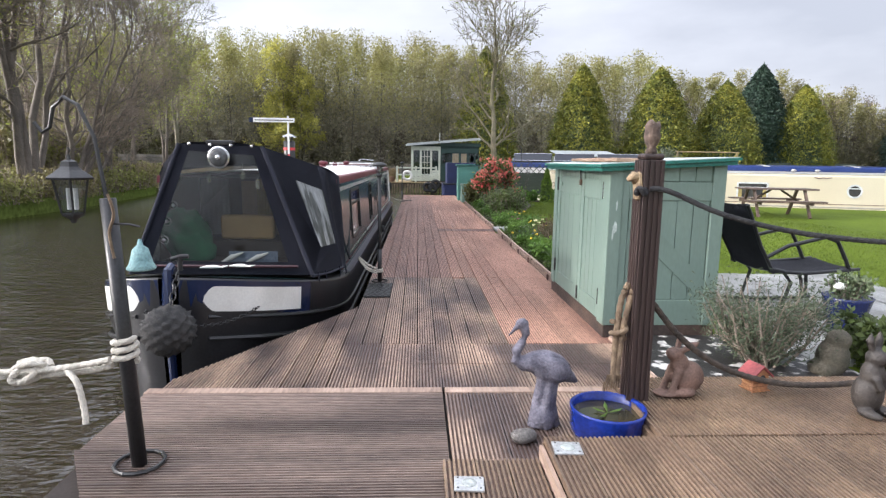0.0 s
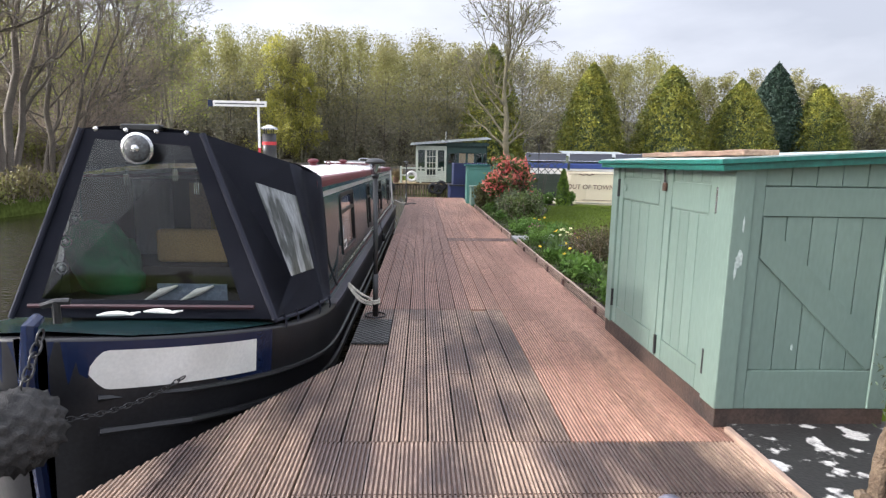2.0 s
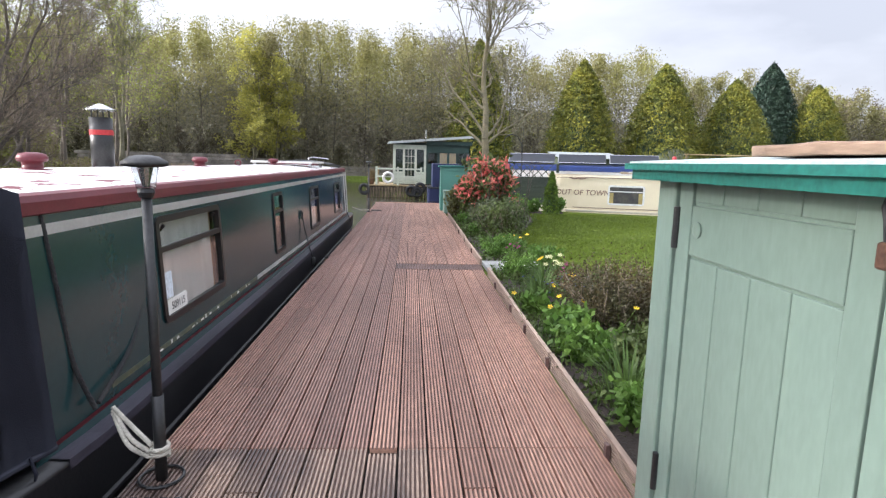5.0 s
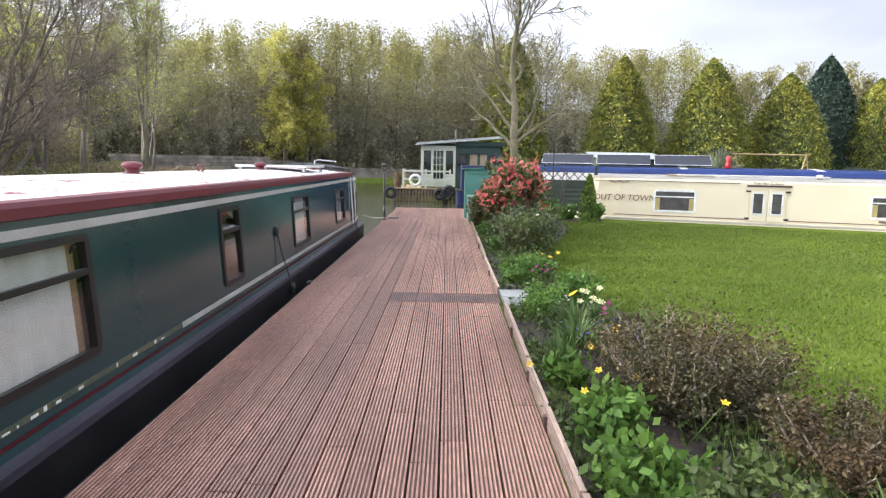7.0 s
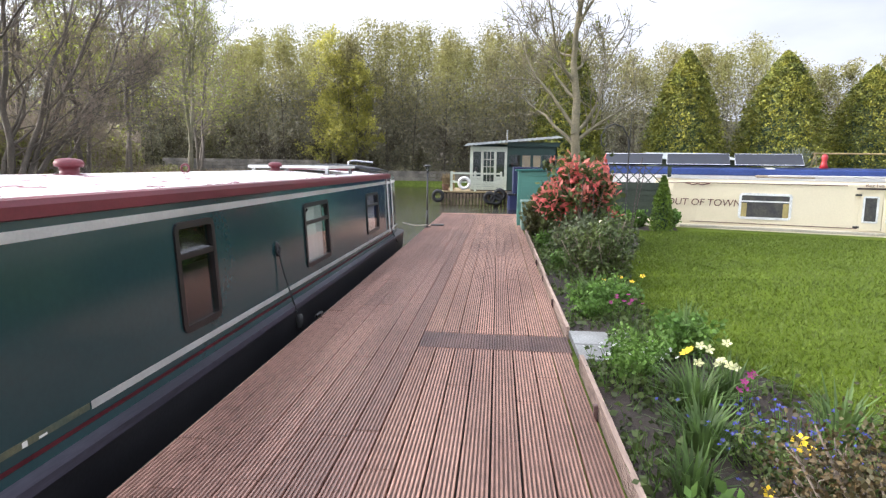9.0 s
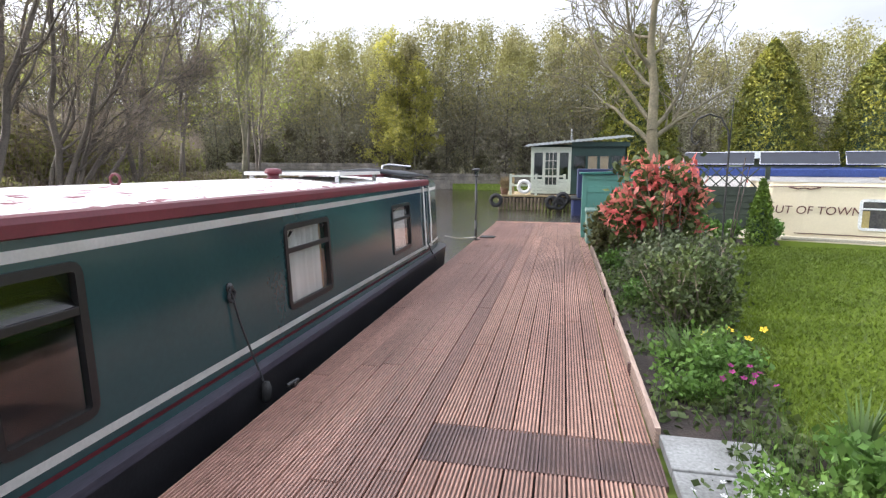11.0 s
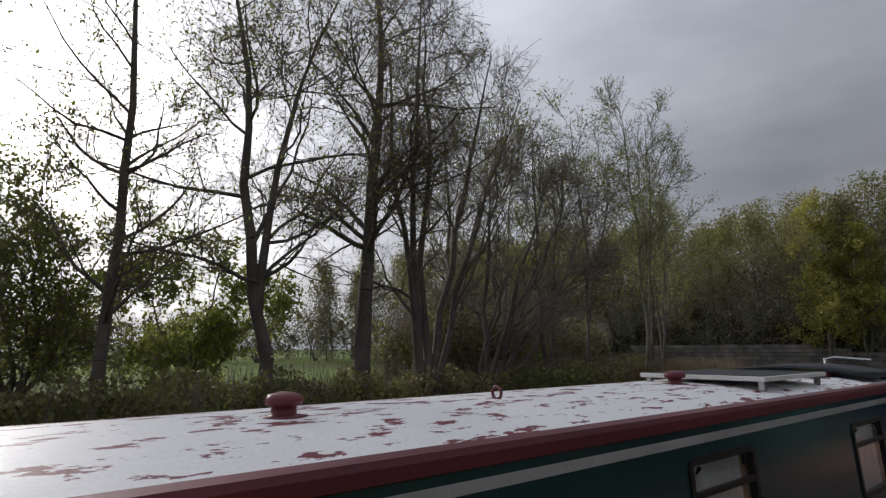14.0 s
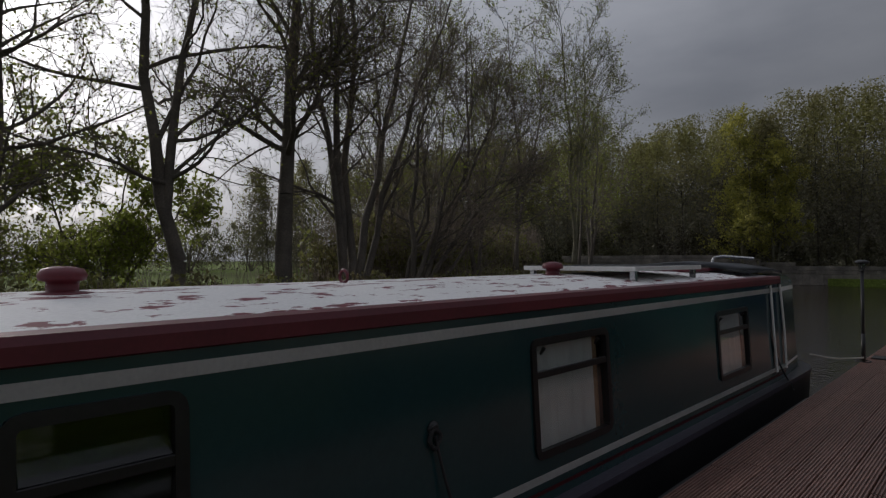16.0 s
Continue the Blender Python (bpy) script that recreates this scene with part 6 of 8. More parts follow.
for c, r in (((0, 0, 0.10), 0.10), ((0.25, 0, 0.06), 0.06)):
    part("wheel", tube([(c[0] + r * math.cos(a), 0, c[2] + r * math.sin(a)) for a in [2 * math.pi * i / 18 for i in range(19)]], 0.005, 5), CHAIRM, cy)
    for k in range(4):
        a = k * math.pi / 4
        part("spoke", rod((c[0] + r * math.cos(a), 0, c[2] + r * math.sin(a)), (c[0] - r * math.cos(a), 0, c[2] - r * math.sin(a)), 0.002, sides=4), CHAIRM, cy)
part("bike_frame", tube([(0, 0, 0.10), (0.05, 0, 0.22), (0.18, 0, 0.16), (0.25, 0, 0.06)], 0.006, 6), CHAIRM, cy)
mush = thing("garden_stake", "white mushroom-shaped garden ornament on a stake", "ornament", (3.95, 4.95, 0.03))
part("stake", rod((0, 0, 0), (0, 0, 0.36), 0.006, sides=6), CHAIRM, mush)
part("head", turned([(0.001, 0.355), (0.04, 0.36), (0.045, 0.375), (0.03, 0.40), (0.005, 0.41)], 14), WHITE, mush, "", True)

# ---- far end of the jetty ----


def green_chest(name, label, x0, x1, y0, y1, h, rise):
    c = thing(name, label, "garden store")
    part("body", box(x0 + 0.015, x1 - 0.015, y0 + 0.015, y1, 0.0, h), CHESTG, c)
    for a in (x0, x1 - 0.08):
        part("corner_post", box(a, a + 0.08, y0, y0 + 0.04, 0.0, h, 0.004), CHESTG, c)
    for z0, z1 in ((0.0, 0.12), (h - 0.34, h - 0.22), (h - 0.10, h)):
        part("rail", box(x0 + 0.082, x1 - 0.082, y0 + 0.002, y0 + 0.03, z0, z1, 0.004), CHESTG, c)
    for i in range(5):
        a = x0 + 0.085 + (x1 - x0 - 0.17) * i / 5
        part("plank", box(a + 0.002, a + (x1 - x0 - 0.17) / 5 - 0.002, y0 + 0.008, y0 + 0.02, 0.122, h - 0.342, 0.003), CHESTG, c)
    rows = [[(x, y, h + rise * (x - x0) + dz) for x, dz in ((x0 - 0.05, 0.035), (x1 + 0.05, 0.035), (x1 + 0.05, 0), (x0 - 0.05, 0))] for y in (y0 - 0.05, y1 + 0.04)]
    b = loft(rows, closed=True, caps=True)
    bmesh.ops.recalc_face_normals(b, faces=b.faces[:])
    part("lid", b, SHEDT, c, "teal painted lid")
    return c


CHESTG = mat("chest_green_paint", (0.10, 0.27, 0.22), (0.085, 0.23, 0.19), 0.5, 0, 2, 60, 0.08, finemix=0.06)
green_chest("tall_store", "tall green painted timber store at the jetty's end", 2.06, 3.10, 20.35, 21.2, 1.20, 0.03)
binn = thing("storage_box", "low grey-green plastic storage box with rope handle", "storage box", (2.12, 19.4, 0))
part("box_body", box(0, 0.75, 0, 0.6, 0, 0.54, 0.02), mat("grey_green_plastic", (0.14, 0.22, 0.18), (0.11, 0.18, 0.15), 0.5, 0, 3, 40, 0.05), binn)
part("box_lid", box(-0.02, 0.77, -0.02, 0.62, 0.54, 0.60, 0.015), MATS["grey_green_plastic"], binn)
part("rope_handle", strand([(0.2, -0.03, 0.56), (0.3, -0.06, 0.64), (0.5, -0.06, 0.62), (0.66, -0.04, 0.63), (0.72, -0.03, 0.56)], 0.014), ROPE_B, binn)

# lattice fence
fen = thing("fence_panel", "dark green overlapping board fence with lattice top", "fence", (3.85, 21.55, 0), -8)
FENG = mat("fence_green", (0.045, 0.06, 0.04), (0.03, 0.042, 0.03), 0.75, 0, 4, 60, 0.3, stretch=(0.2, 1, 1))
for i in range(7):
    part("fence_board", plate([(0, -0.02, 0.05 + i * 0.125), (1.75, -0.02, 0.05 + i * 0.125), (1.75, 0.0, 0.19 + i * 0.125), (0, 0.0, 0.19 + i * 0.125)], 0.012), FENG, fen)
for x in (0.0, 1.72):
    part("fence_post", box(x - 0.03, x + 0.05, 0.0, 0.07, 0, 1.36, 0.004), FENG, fen)
part("lattice_rail", box(0, 1.75, -0.005, 0.02, 0.94, 0.97), FENG, fen)
for i in range(9):
    x = -0.1 + i * 0.22
    for s in (1, -1):
        a, b = (x, 0.0, 0.97), (x + s * 0.36, 0.0, 1.33)
        if s < 0:
            a, b = (x + 0.1, 0.012, 0.97), (x + 0.1 - 0.36, 0.012, 1.33)
        if 0 <= min(a[0], b[0]) and max(a[0], b[0]) <= 1.75:
            part("lattice_slat", rod(a, b, 0.012, sides=4), FENG, fen)

# shepherd hooks and canes by the red shrub
hk = thing("shepherd_hook", "tall black iron shepherd hook in the flower bed", "hook", (3.42, 15.9, 0))
part("hook_rod", tube([(0, 0, 0), (0, 0, 1.5), (-0.02, 0, 1.72), (-0.10, 0, 1.86), (-0.22, 0, 1.90), (-0.33, 0, 1.85), (-0.39, 0, 1.74), (-0.38, 0, 1.62), (-0.34, 0, 1.58), (-0.30, 0, 1.62)], 0.010, 8), DARKM, hk)
part("spike", tube([(0, 0, 1.5), (0.01, 0, 2.05)], [0.009, 0.004], 6), DARKM, hk)
part("crossbar", tube([(-0.01, 0, 0.18), (0.14, 0, 0.18), (0.14, 0, 0)], 0.008, 6), DARKM, hk)
for x, y, h, lx in ((3.55, 16.3, 1.45, 0.16), (3.0, 16.0, 1.0, -0.01), (2.8, 16.1, 1.2, 0.05), (3.6, 16.5, 1.35, 0.22)):
    c = thing("garden_cane", "thin dark garden cane in the flower bed", "cane", (x, y, 0), group="canes in the bed")
    part("cane", rod((0, 0, -0.05), (lx, 0.02, h), 0.008, 0.006, 6), POSTM, c)

# ---- hut on its raft, and the dark blue boat beside it ----
raft = thing("raft", "timber raft deck on piles with railing, lifebuoy and tyres", "raft", (0, 0, 0))
RAFTW = mat("raft_timber", (0.33, 0.25, 0.13), (0.22, 0.17, 0.09), 0.8, 0, 2, 40, 0.3)
HUTW = mat("hut_cream_paint", (0.56, 0.60, 0.50), (0.47, 0.51, 0.42), 0.6, 0, 2, 40, 0.1)
HUTG = mat("hut_green_paint", (0.025, 0.06, 0.048), (0.02, 0.048, 0.04), 0.5, 0, 2, 40, 0.1)
for i in range(24):
    part("raft_board", box(-1.05 + i * 0.17, -0.885 + i * 0.17, 34.0, 38.4, 0.06, 0.12), RAFTW, raft)
part("raft_frame", box(-1.0, 3.0, 34.1, 38.3, -0.2, 0.055), UNDER, raft)
rng = random.Random(3)
for i in range(26):
    x = -1.0 + i * 0.155
    part("timber_pile", rod((x, 34.0, -1.0), (x, 34.0, 0.02 + rng.uniform(-0.03, 0.02)), 0.06, sides=8), mat("pile_wood", (0.20, 0.15, 0.10), (0.10, 0.08, 0.055), 0.9, 0, 4, 40, 0.4) if i == 0 else MATS["pile_wood"], raft)
for x, y in ((-0.55, 34.15), (0.55, 34.15), (1.75, 34.15), (-0.55, 35.5)):
    part("rail_post", box(x - 0.05, x + 0.05, y - 0.05, y + 0.05, 0.1, 1.05), RAFTW if y > 35 else HUTW, raft)
for z in (0.95, 0.55):
    part("rail", box(-0.55, 1.75, 34.12, 34.18, z - 0.04, z + 0.04), HUTW, raft)
    part("rail", box(-0.58, -0.52, 34.15, 35.5, z - 0.04, z + 0.04), HUTW, raft)
part("lifebuoy", tube([(0.05 + 0.24 * math.cos(a), 34.05, 0.50 + 0.24 * math.sin(a)) for a in [2 * math.pi * i / 24 for i in range(25)]], 0.075, 10), WHITE, raft, "white lifebuoy", True)
for x, z in ((-1.15, -0.1), (1.25, -0.15), (1.55, -0.2), (1.7, 0.0)):
    part("tyre", tube([(x + 0.22 * math.cos(a), 33.85, z + 0.22 * math.sin(a)) for a in [2 * math.pi * i / 20 for i in range(21)]], 0.09, 8), RUBBER, raft, "old tyre fender", True)
pt = thing("raft_pot", "terracotta pot of dry grass on the raft", "plant pot", (-0.85, 34.5, 0.12))
part("pot_body", turned([(0.14, 0), (0.2, 0.28), (0.22, 0.3)], 16), TERRA, pt, "", True)
g = np.random.default_rng(44)
b0 = np.stack([g.normal(size=160) * 0.07, g.normal(size=160) * 0.07, np.full(160, 0.28)], 1)
qpart("dry_grass", tubes(b0, b0 + np.stack([g.normal(size=160) * 0.12, g.normal(size=160) * 0.12, g.uniform(0.25, 0.55, 160)], 1), np.full(160, 0.012), np.full(160, 0.004), 3), REED, pt)

hut = thing("hut", "small cream and dark green timber hut with ribbed roof", "hut", (0, 0, 0.12))
HX0, HXM, HX1, HY0, HY1 = 0.28, 2.02, 4.35, 35.0, 37.6
part("floor_slab", box(HX0, HX1, HY0, HY1, 0, 0.05), UNDER, hut)
for x in (HX0, HX0 + 0.50, HX0 + 1.12, HXM - 0.12):
    part("mullion", box(x, x + 0.12, HY0 - 0.02, HY0 + 0.08, 0.05, 2.02), HUTW, hut)
part("head_board", box(HX0, HXM, HY0 - 0.03, HY0 + 0.08, 1.86, 2.10), HUTW, hut)
for i in range(5):
    part("cladding_board", box(HX0 + 0.12, HX0 + 0.5, HY0, HY0 + 0.04, 0.05 + i * 0.13, 0.17 + i * 0.13), HUTW, hut)
    part("cladding_board", box(HX0 + 1.24, HXM - 0.12, HY0, HY0 + 0.04, 0.05 + i * 0.13, 0.17 + i * 0.13), HUTW, hut)
    part("cladding_board", box(HX0 + 0.62, HX0 + 1.12, HY0, HY0 + 0.04, 0.05 + i * 0.08, 0.12 + i * 0.08), HUTW, hut)
for x in (HX0 + 0.78, HX0 + 0.95):
    part("glazing_bar", box(x - 0.015, x + 0.015, HY0, HY0 + 0.03, 0.45, 1.86), HUTW, hut)
for z in (0.8, 1.15, 1.5):
    part("glazing_bar", box(HX0 + 0.62, HX0 + 1.12, HY0, HY0 + 0.03, z - 0.015, z + 0.015), HUTW, hut)
pn = part("pane", box(HX0 + 0.1, HXM - 0.1, HY0 + 0.03, HY0 + 0.036, 0.45, 1.86), PANE, hut)
for i in range(15):
    part("cladding_board", plate([(HX0 - 0.005, HY0, 0.05 + i * 0.137), (HX0 - 0.005, HY1, 0.05 + i * 0.137), (HX0 + 0.01, HY1, 0.19 + i * 0.137), (HX0 + 0.01, HY0, 0.19 + i * 0.137)], 0.02), HUTW, hut)
part("back_wall", box(HX0, HX1, HY1 - 0.06, HY1, 0.05, 2.3), HUTG, hut)
part("side_wall", box(HXM, HX1, HY0, HY0 + 0.08, 0.05, 1.1), HUTG, hut)
part("side_wall", box(HXM, HX1, HY0, HY0 + 0.08, 1.72, 2.32), HUTG, hut)
for x in (HXM, HXM + 0.62, HXM + 1.12, HXM + 1.62, HX1 - 0.3):
    part("window_mullion", box(x, x + 0.09, HY0 - 0.005, HY0 + 0.08, 1.1, 1.72), HUTG, hut)
for x0, x1 in ((HXM + 0.72, HXM + 1.1), (HXM + 1.24, HXM + 1.58)):
    part("blind", box(x0, x1, HY0 + 0.06, HY0 + 0.07, 1.12, 1.70), mat("tan_blind", (0.5, 0.38, 0.22), None, 0.8) if "tan_blind" not in MATS else MATS["tan_blind"], hut, "tan window blind")
part("pane", box(HXM + 0.05, HX1 - 0.05, HY0 + 0.03, HY0 + 0.036, 1.1, 1.72), PANE, hut)
part("end_wall", box(HX1 - 0.06, HX1, HY0, HY1, 0.05, 2.3), HUTG, hut)
rows = []
for i in range(46):
    x = HX0 - 0.35 + (HX1 - HX0 + 0.6) * i / 45
    z = 2.12 + 0.09 * (x - HX0)
    w = 0.025 * (1 if i % 2 else 0)
    rows.append([(x, HY0 - 0.3, z + w), (x, HY1 + 0.3, z + 0.25 + w)])
b = loft(rows)
bmesh.ops.solidify(b, geom=b.faces[:], thickness=0.02)
part("roof", b, mat("ribbed_roof", (0.30, 0.33, 0.33), (0.20, 0.22, 0.22), 0.5, 0, 2, 40, 0.1), hut, "grey ribbed sheet roof")
part("flue", rod((2.0, 36.0, 2.4), (2.0, 36.0, 2.95), 0.04, sides=10), METAL, hut)
part("fascia", box(HXM, HX1 + 0.1, HY0 - 0.12, HY0 - 0.06, 2.12, 2.3), HUTG, hut)

NAVY = mat("flat_navy_paint", (0.012, 0.02, 0.075), (0.01, 0.016, 0.055), 0.5, 0, 2, 40, 0.05)
bb = thing("blue_boat", "dark navy blue work boat moored by the hut", "boat", (0, 0, 0))
part("hull", box(2.05, 6.4, 31.4, 33.6, -0.7, 0.15, 0.08), NAVY, bb)
part("superstructure", box(2.25, 5.6, 31.6, 33.4, 0.15, 1.28, 0.03), NAVY, bb)
part("deck_edge", box(2.02, 6.45, 31.37, 33.63, 0.10, 0.17, 0.02), BLACK_HULL, bb)

# ---- cream narrowboat and the blue-roofed one behind it ----
D = Vector((0.955, -0.297, 0))


def far_boat(name, label, bow, length, side_mat, roof_mat, top, extra):
    b = thing(name, label, "boat", (bow[0], bow[1], 0), math.degrees(math.atan2(D.y, D.x)))
    wd = 1.95
    z0 = -0.55
    rows = []
    for i in range(25):
        t = i / 24
        x = -2.0 + (length + 2.0) * t ** 1.3
        k = math.sin(min(1, (x + 2.0) / 2.6) * math.pi / 2) ** 0.7
        up = 0.28 * max(0, (0.8 - x) / 2.8) ** 1.4
        c = wd / 2
        rows.append([(x, c - (c) * k * 0.9, z0), (x, c - (c + 0.06) * k, 0.05 + up), (x, c - c * k * 0.93, 0.07 + up), (x, c + c * k * 0.93, 0.07 + up), (x, c + (c + 0.06) * k, 0.05 + up), (x, c + c * k * 0.9, z0)])
    m = loft(rows)
    bmesh.ops.recalc_face_normals(m, faces=m.faces[:])
    part("hull", m, BLACK_HULL if side_mat is not CREAM else side_mat, b, "", True)
    rows = [[(x, 0.02 + s, 0.06), (x + 0.06 * (1 if x < 1 else 0), 0.09 + s, top - 0.06), (x + 0.08 * (1 if x < 1 else 0), 0.13 + s, top), (x, wd / 2, top + 0.06), (x, wd - 0.13 - s, top), (x, wd - 0.09 - s, top - 0.06), (x, wd - 0.02 - s, 0.06)] for x, s in ((-0.35, 0.35), (0.05, 0.08), (0.6, 0), (length - 0.4, 0))]
    m = loft(rows, caps=True)
    bmesh.ops.recalc_face_normals(m, faces=m.faces[:])
    part("cabin", m, side_mat, b)
    rows = [[(x, 0.115 + s, top + 0.004), (x, 0.18 + s, top + 0.026), (x, wd / 2, top + 0.07), (x, wd - 0.13, top + 0.008)] for x, s in ((-0.3, 0.33), (0.1, 0.06), (0.6, 0), (length - 0.38, 0))]
    m = loft(rows)
    bmesh.ops.solidify(m, geom=m.faces[:], thickness=-0.02)
    part("roof", m, roof_mat, b)
    part("gunwale", box(0.3, length - 0.4, -0.06, 0.02, 0.02, 0.075, 0.01), mat("pale_gunwale", (0.55, 0.50, 0.38), (0.45, 0.41, 0.32), 0.5) if "pale_gunwale" not in MATS else MATS["pale_gunwale"], b)
    return b


cb = far_boat("cream_narrowboat", "cream painted narrowboat moored beyond the lawn", (5.45, 20.95), 15.0, CREAM, mat("pale_roof", (0.62, 0.60, 0.55), (0.55, 0.53, 0.5), 0.4), 1.08, 0)
WFR = mat("white_window_frame", (0.8, 0.8, 0.78), None, 0.35, 0, 5, 50, 0.02)


def cream_window(x0, x1, z0, z1, round_=False):
    e = new("window")
    e.parent = cb
    e.matrix_basis = Matrix.Translation((x0, 0.02 + 0.07 * (z0 - 0.06) / 0.96, z0)) @ pose(0, 0, 0, -4, 0, 0)
    w, h = x1 - x0, z1 - z0
    part("window_frame", frame_bm(0, w, 0, h, 0.05, -0.02, 0.01, w / 2.01 if round_ else 0.07), WFR, e, "white window frame")
    part("pane", box(0.02, w - 0.02, -0.003, 0.002, 0.02, h - 0.02) if not round_ else rod((w / 2, -0.003, h / 2), (w / 2, 0.002, h / 2), w / 2 - 0.02, sides=24), mat("dark_window", (0.035, 0.035, 0.035), (0.07, 0.065, 0.05), 0.06, 0, 6, 30, 0.0) if "dark_window" not in MATS else MATS["dark_window"], e)
    part("window_bar", box(0.03, w - 0.03, -0.016, -0.004, h * 0.66, h * 0.66 + 0.03), WFR, e)
    if not round_:
        for a, c in ((0.05, 0.16), (w - 0.16, w - 0.05)):
            part("curtain", box(a, c, -0.010, -0.0045, 0.05, h * 0.62), mat("gold_curtain", (0.42, 0.33, 0.12), (0.3, 0.24, 0.1), 0.8) if "gold_curtain" not in MATS else MATS["gold_curtain"], e)


for x0, x1, z0, z1, r in ((1.45, 2.45, 0.24, 0.80, False), (6.1, 7.05, 0.26, 0.80, False), (9.3, 9.75, 0.34, 0.79, True), (11.4, 12.3, 0.26, 0.8, False)):
    cream_window(x0, x1, z0, z1, r)
for k, x in enumerate((3.62, 4.02)):
    d = new("side_door")
    d.parent = cb
    d.matrix_basis = Matrix.Translation((x, 0.018, 0.10)) @ pose(0, 0, 0, -4, 0, 0)
    part("door_panel", box(0.005, 0.39, -0.02, 0.0, 0, 0.78, 0.006), CREAM, d)
    part("window_frame", frame_bm(0.06, 0.33, 0.16, 0.70, 0.035, -0.034, -0.02, 0.03), WFR, d)
    part("pane", box(0.08, 0.31, -0.024, -0.021, 0.18, 0.68), MATS["dark_window"], d)
    for z in (0.05, 0.70):
        part("hinge", box(-0.08 if k == 0 else 0.36, 0.03 if k == 0 else 0.47, -0.036, -0.02, z, z + 0.04, 0.006), DARKM, d, "black strap hinge")
part("hatch_rail", box(3.55, 4.5, -0.01, 0.03, 0.93, 0.97, 0.005), POSTM, cb, "brown rail over the side doors")
part("coach_line", box(0.5, 14.5, 0.006, 0.012, 0.135, 0.15), INK_BROWN, cb)
t = text_on(cb, "OUT OF TOWN", 0.21, (0.13, 0.012, 0.50), "boat_name", INK_BROWN, 0, 0.12)
t.matrix_basis = Matrix.Translation((-0.02, 0.035, 0.50)) @ pose(0, 0, 0, 86, 0, 0)
t = text_on(cb, "Reg No 522852", 0.10, (3.75, 0.0, 0.985), "registration", INK_BROWN)
t.matrix_basis = Matrix.Translation((3.7, 0.065, 0.985)) @ pose(0, 0, 0, 86, 0, 0)
for x0 in (0.6, 8.6):
    m = tube([(x0 - 0.25, 0.05, 0.99), (x0 - 0.1, 0.045, 0.955), (x0, 0.045, 0.975), (x0 + 0.1, 0.045, 0.955), (x0 + 0.25, 0.05, 0.99)], 0.013, 6)
    part("scroll", m, INK_BROWN, cb, "painted scroll under the roof edge")
part("coach_line", tube([(0.0, 0.09, 0.98), (0.5, 0.045, 1.0), (3.4, 0.07, 1.0)], 0.008, 5), INK_BROWN, cb)
for x in (5.2, 7.9, 8.6, 10.6):
    part("mushroom_vent", turned([(0.06, 0.0), (0.05, 0.06), (0.09, 0.07), (0.06, 0.11), (0.01, 0.12)], 12, None, (x, 0.6, 1.12)), MATS["pale_roof"], cb, "", True)
part("roof_pole", tube([(2.0, 0.4, 1.17), (5.4, 0.5, 1.18)], 0.02, 6), MATS["pale_roof"], cb)
part("roof_box", box(1.8, 2.9, 0.5, 0.9, 1.12, 1.18, 0.01), mat("pale_wood", (0.45, 0.36, 0.24), None, 0.7), cb)

BLUER = mat("boat_roof_blue", (0.045, 0.075, 0.24), (0.035, 0.06, 0.19), 0.62, 0, 1, 40, 0.02, spec=0.2)
OFFW = mat("boat_off_white", (0.66, 0.65, 0.64), (0.58, 0.57, 0.56), 0.35, 0, 1, 40, 0.02)
sb = far_boat("blue_narrowboat", "white narrowboat with blue roof and white bands", (4.2, 24.7), 15.5, OFFW, BLUER, 1.30, 0)
part("cant_rail", box(0.3, 15.1, 0.06, 0.12, 1.14, 1.315, 0.02), BLUER, sb, "blue painted band below the roof")
for x in (4.6, 8.2, 10.0, 13.0):
    rows = [[(x, y, z), (x + 0.22, y, z)] for y, z in ((0.10, 1.315), (0.18, 1.34), (0.97, 1.385), (1.7, 1.335))]
    m = loft(rows)
    bmesh.ops.solidify(m, geom=m.faces[:], thickness=-0.012)
    part("roof_band", m, WHITE, sb, "white band across the roof")
for i in range(3):
    x = 0.4 + i * 1.75
    part("solar_panel", plate([(x, 0.45, 1.42), (x + 1.62, 0.45, 1.42), (x + 1.62, 0.95, 1.72), (x, 0.95, 1.72)], 0.03), MATS["solar_cells"], sb, "tilted solar panel")
    for a in (x + 0.1, x + 1.5):
        part("panel_leg", rod((a, 0.95, 1.36), (a, 0.95, 1.70), 0.012, sides=6), METAL, sb)
    part("panel_rim", tube([(x, 0.45, 1.425), (x + 1.62, 0.45, 1.425), (x + 1.62, 0.95, 1.725), (x, 0.95, 1.725), (x, 0.45, 1.425)], 0.014, 6), METAL, sb)
part("chimney_pot", turned([(0.11, 0), (0.07, 0.12), (0.06, 0.2), (0.08, 0.28), (0.05, 0.36)], 14, None, (6.0, 0.7, 1.36)), MATS["red_band"], sb, "red chimney pot", True)
part("red_boat_hook", rod((1.9, -0.1, 1.05), (2.6, -0.15, 0.0), 0.02, sides=6), MATS["red_band"], sb)

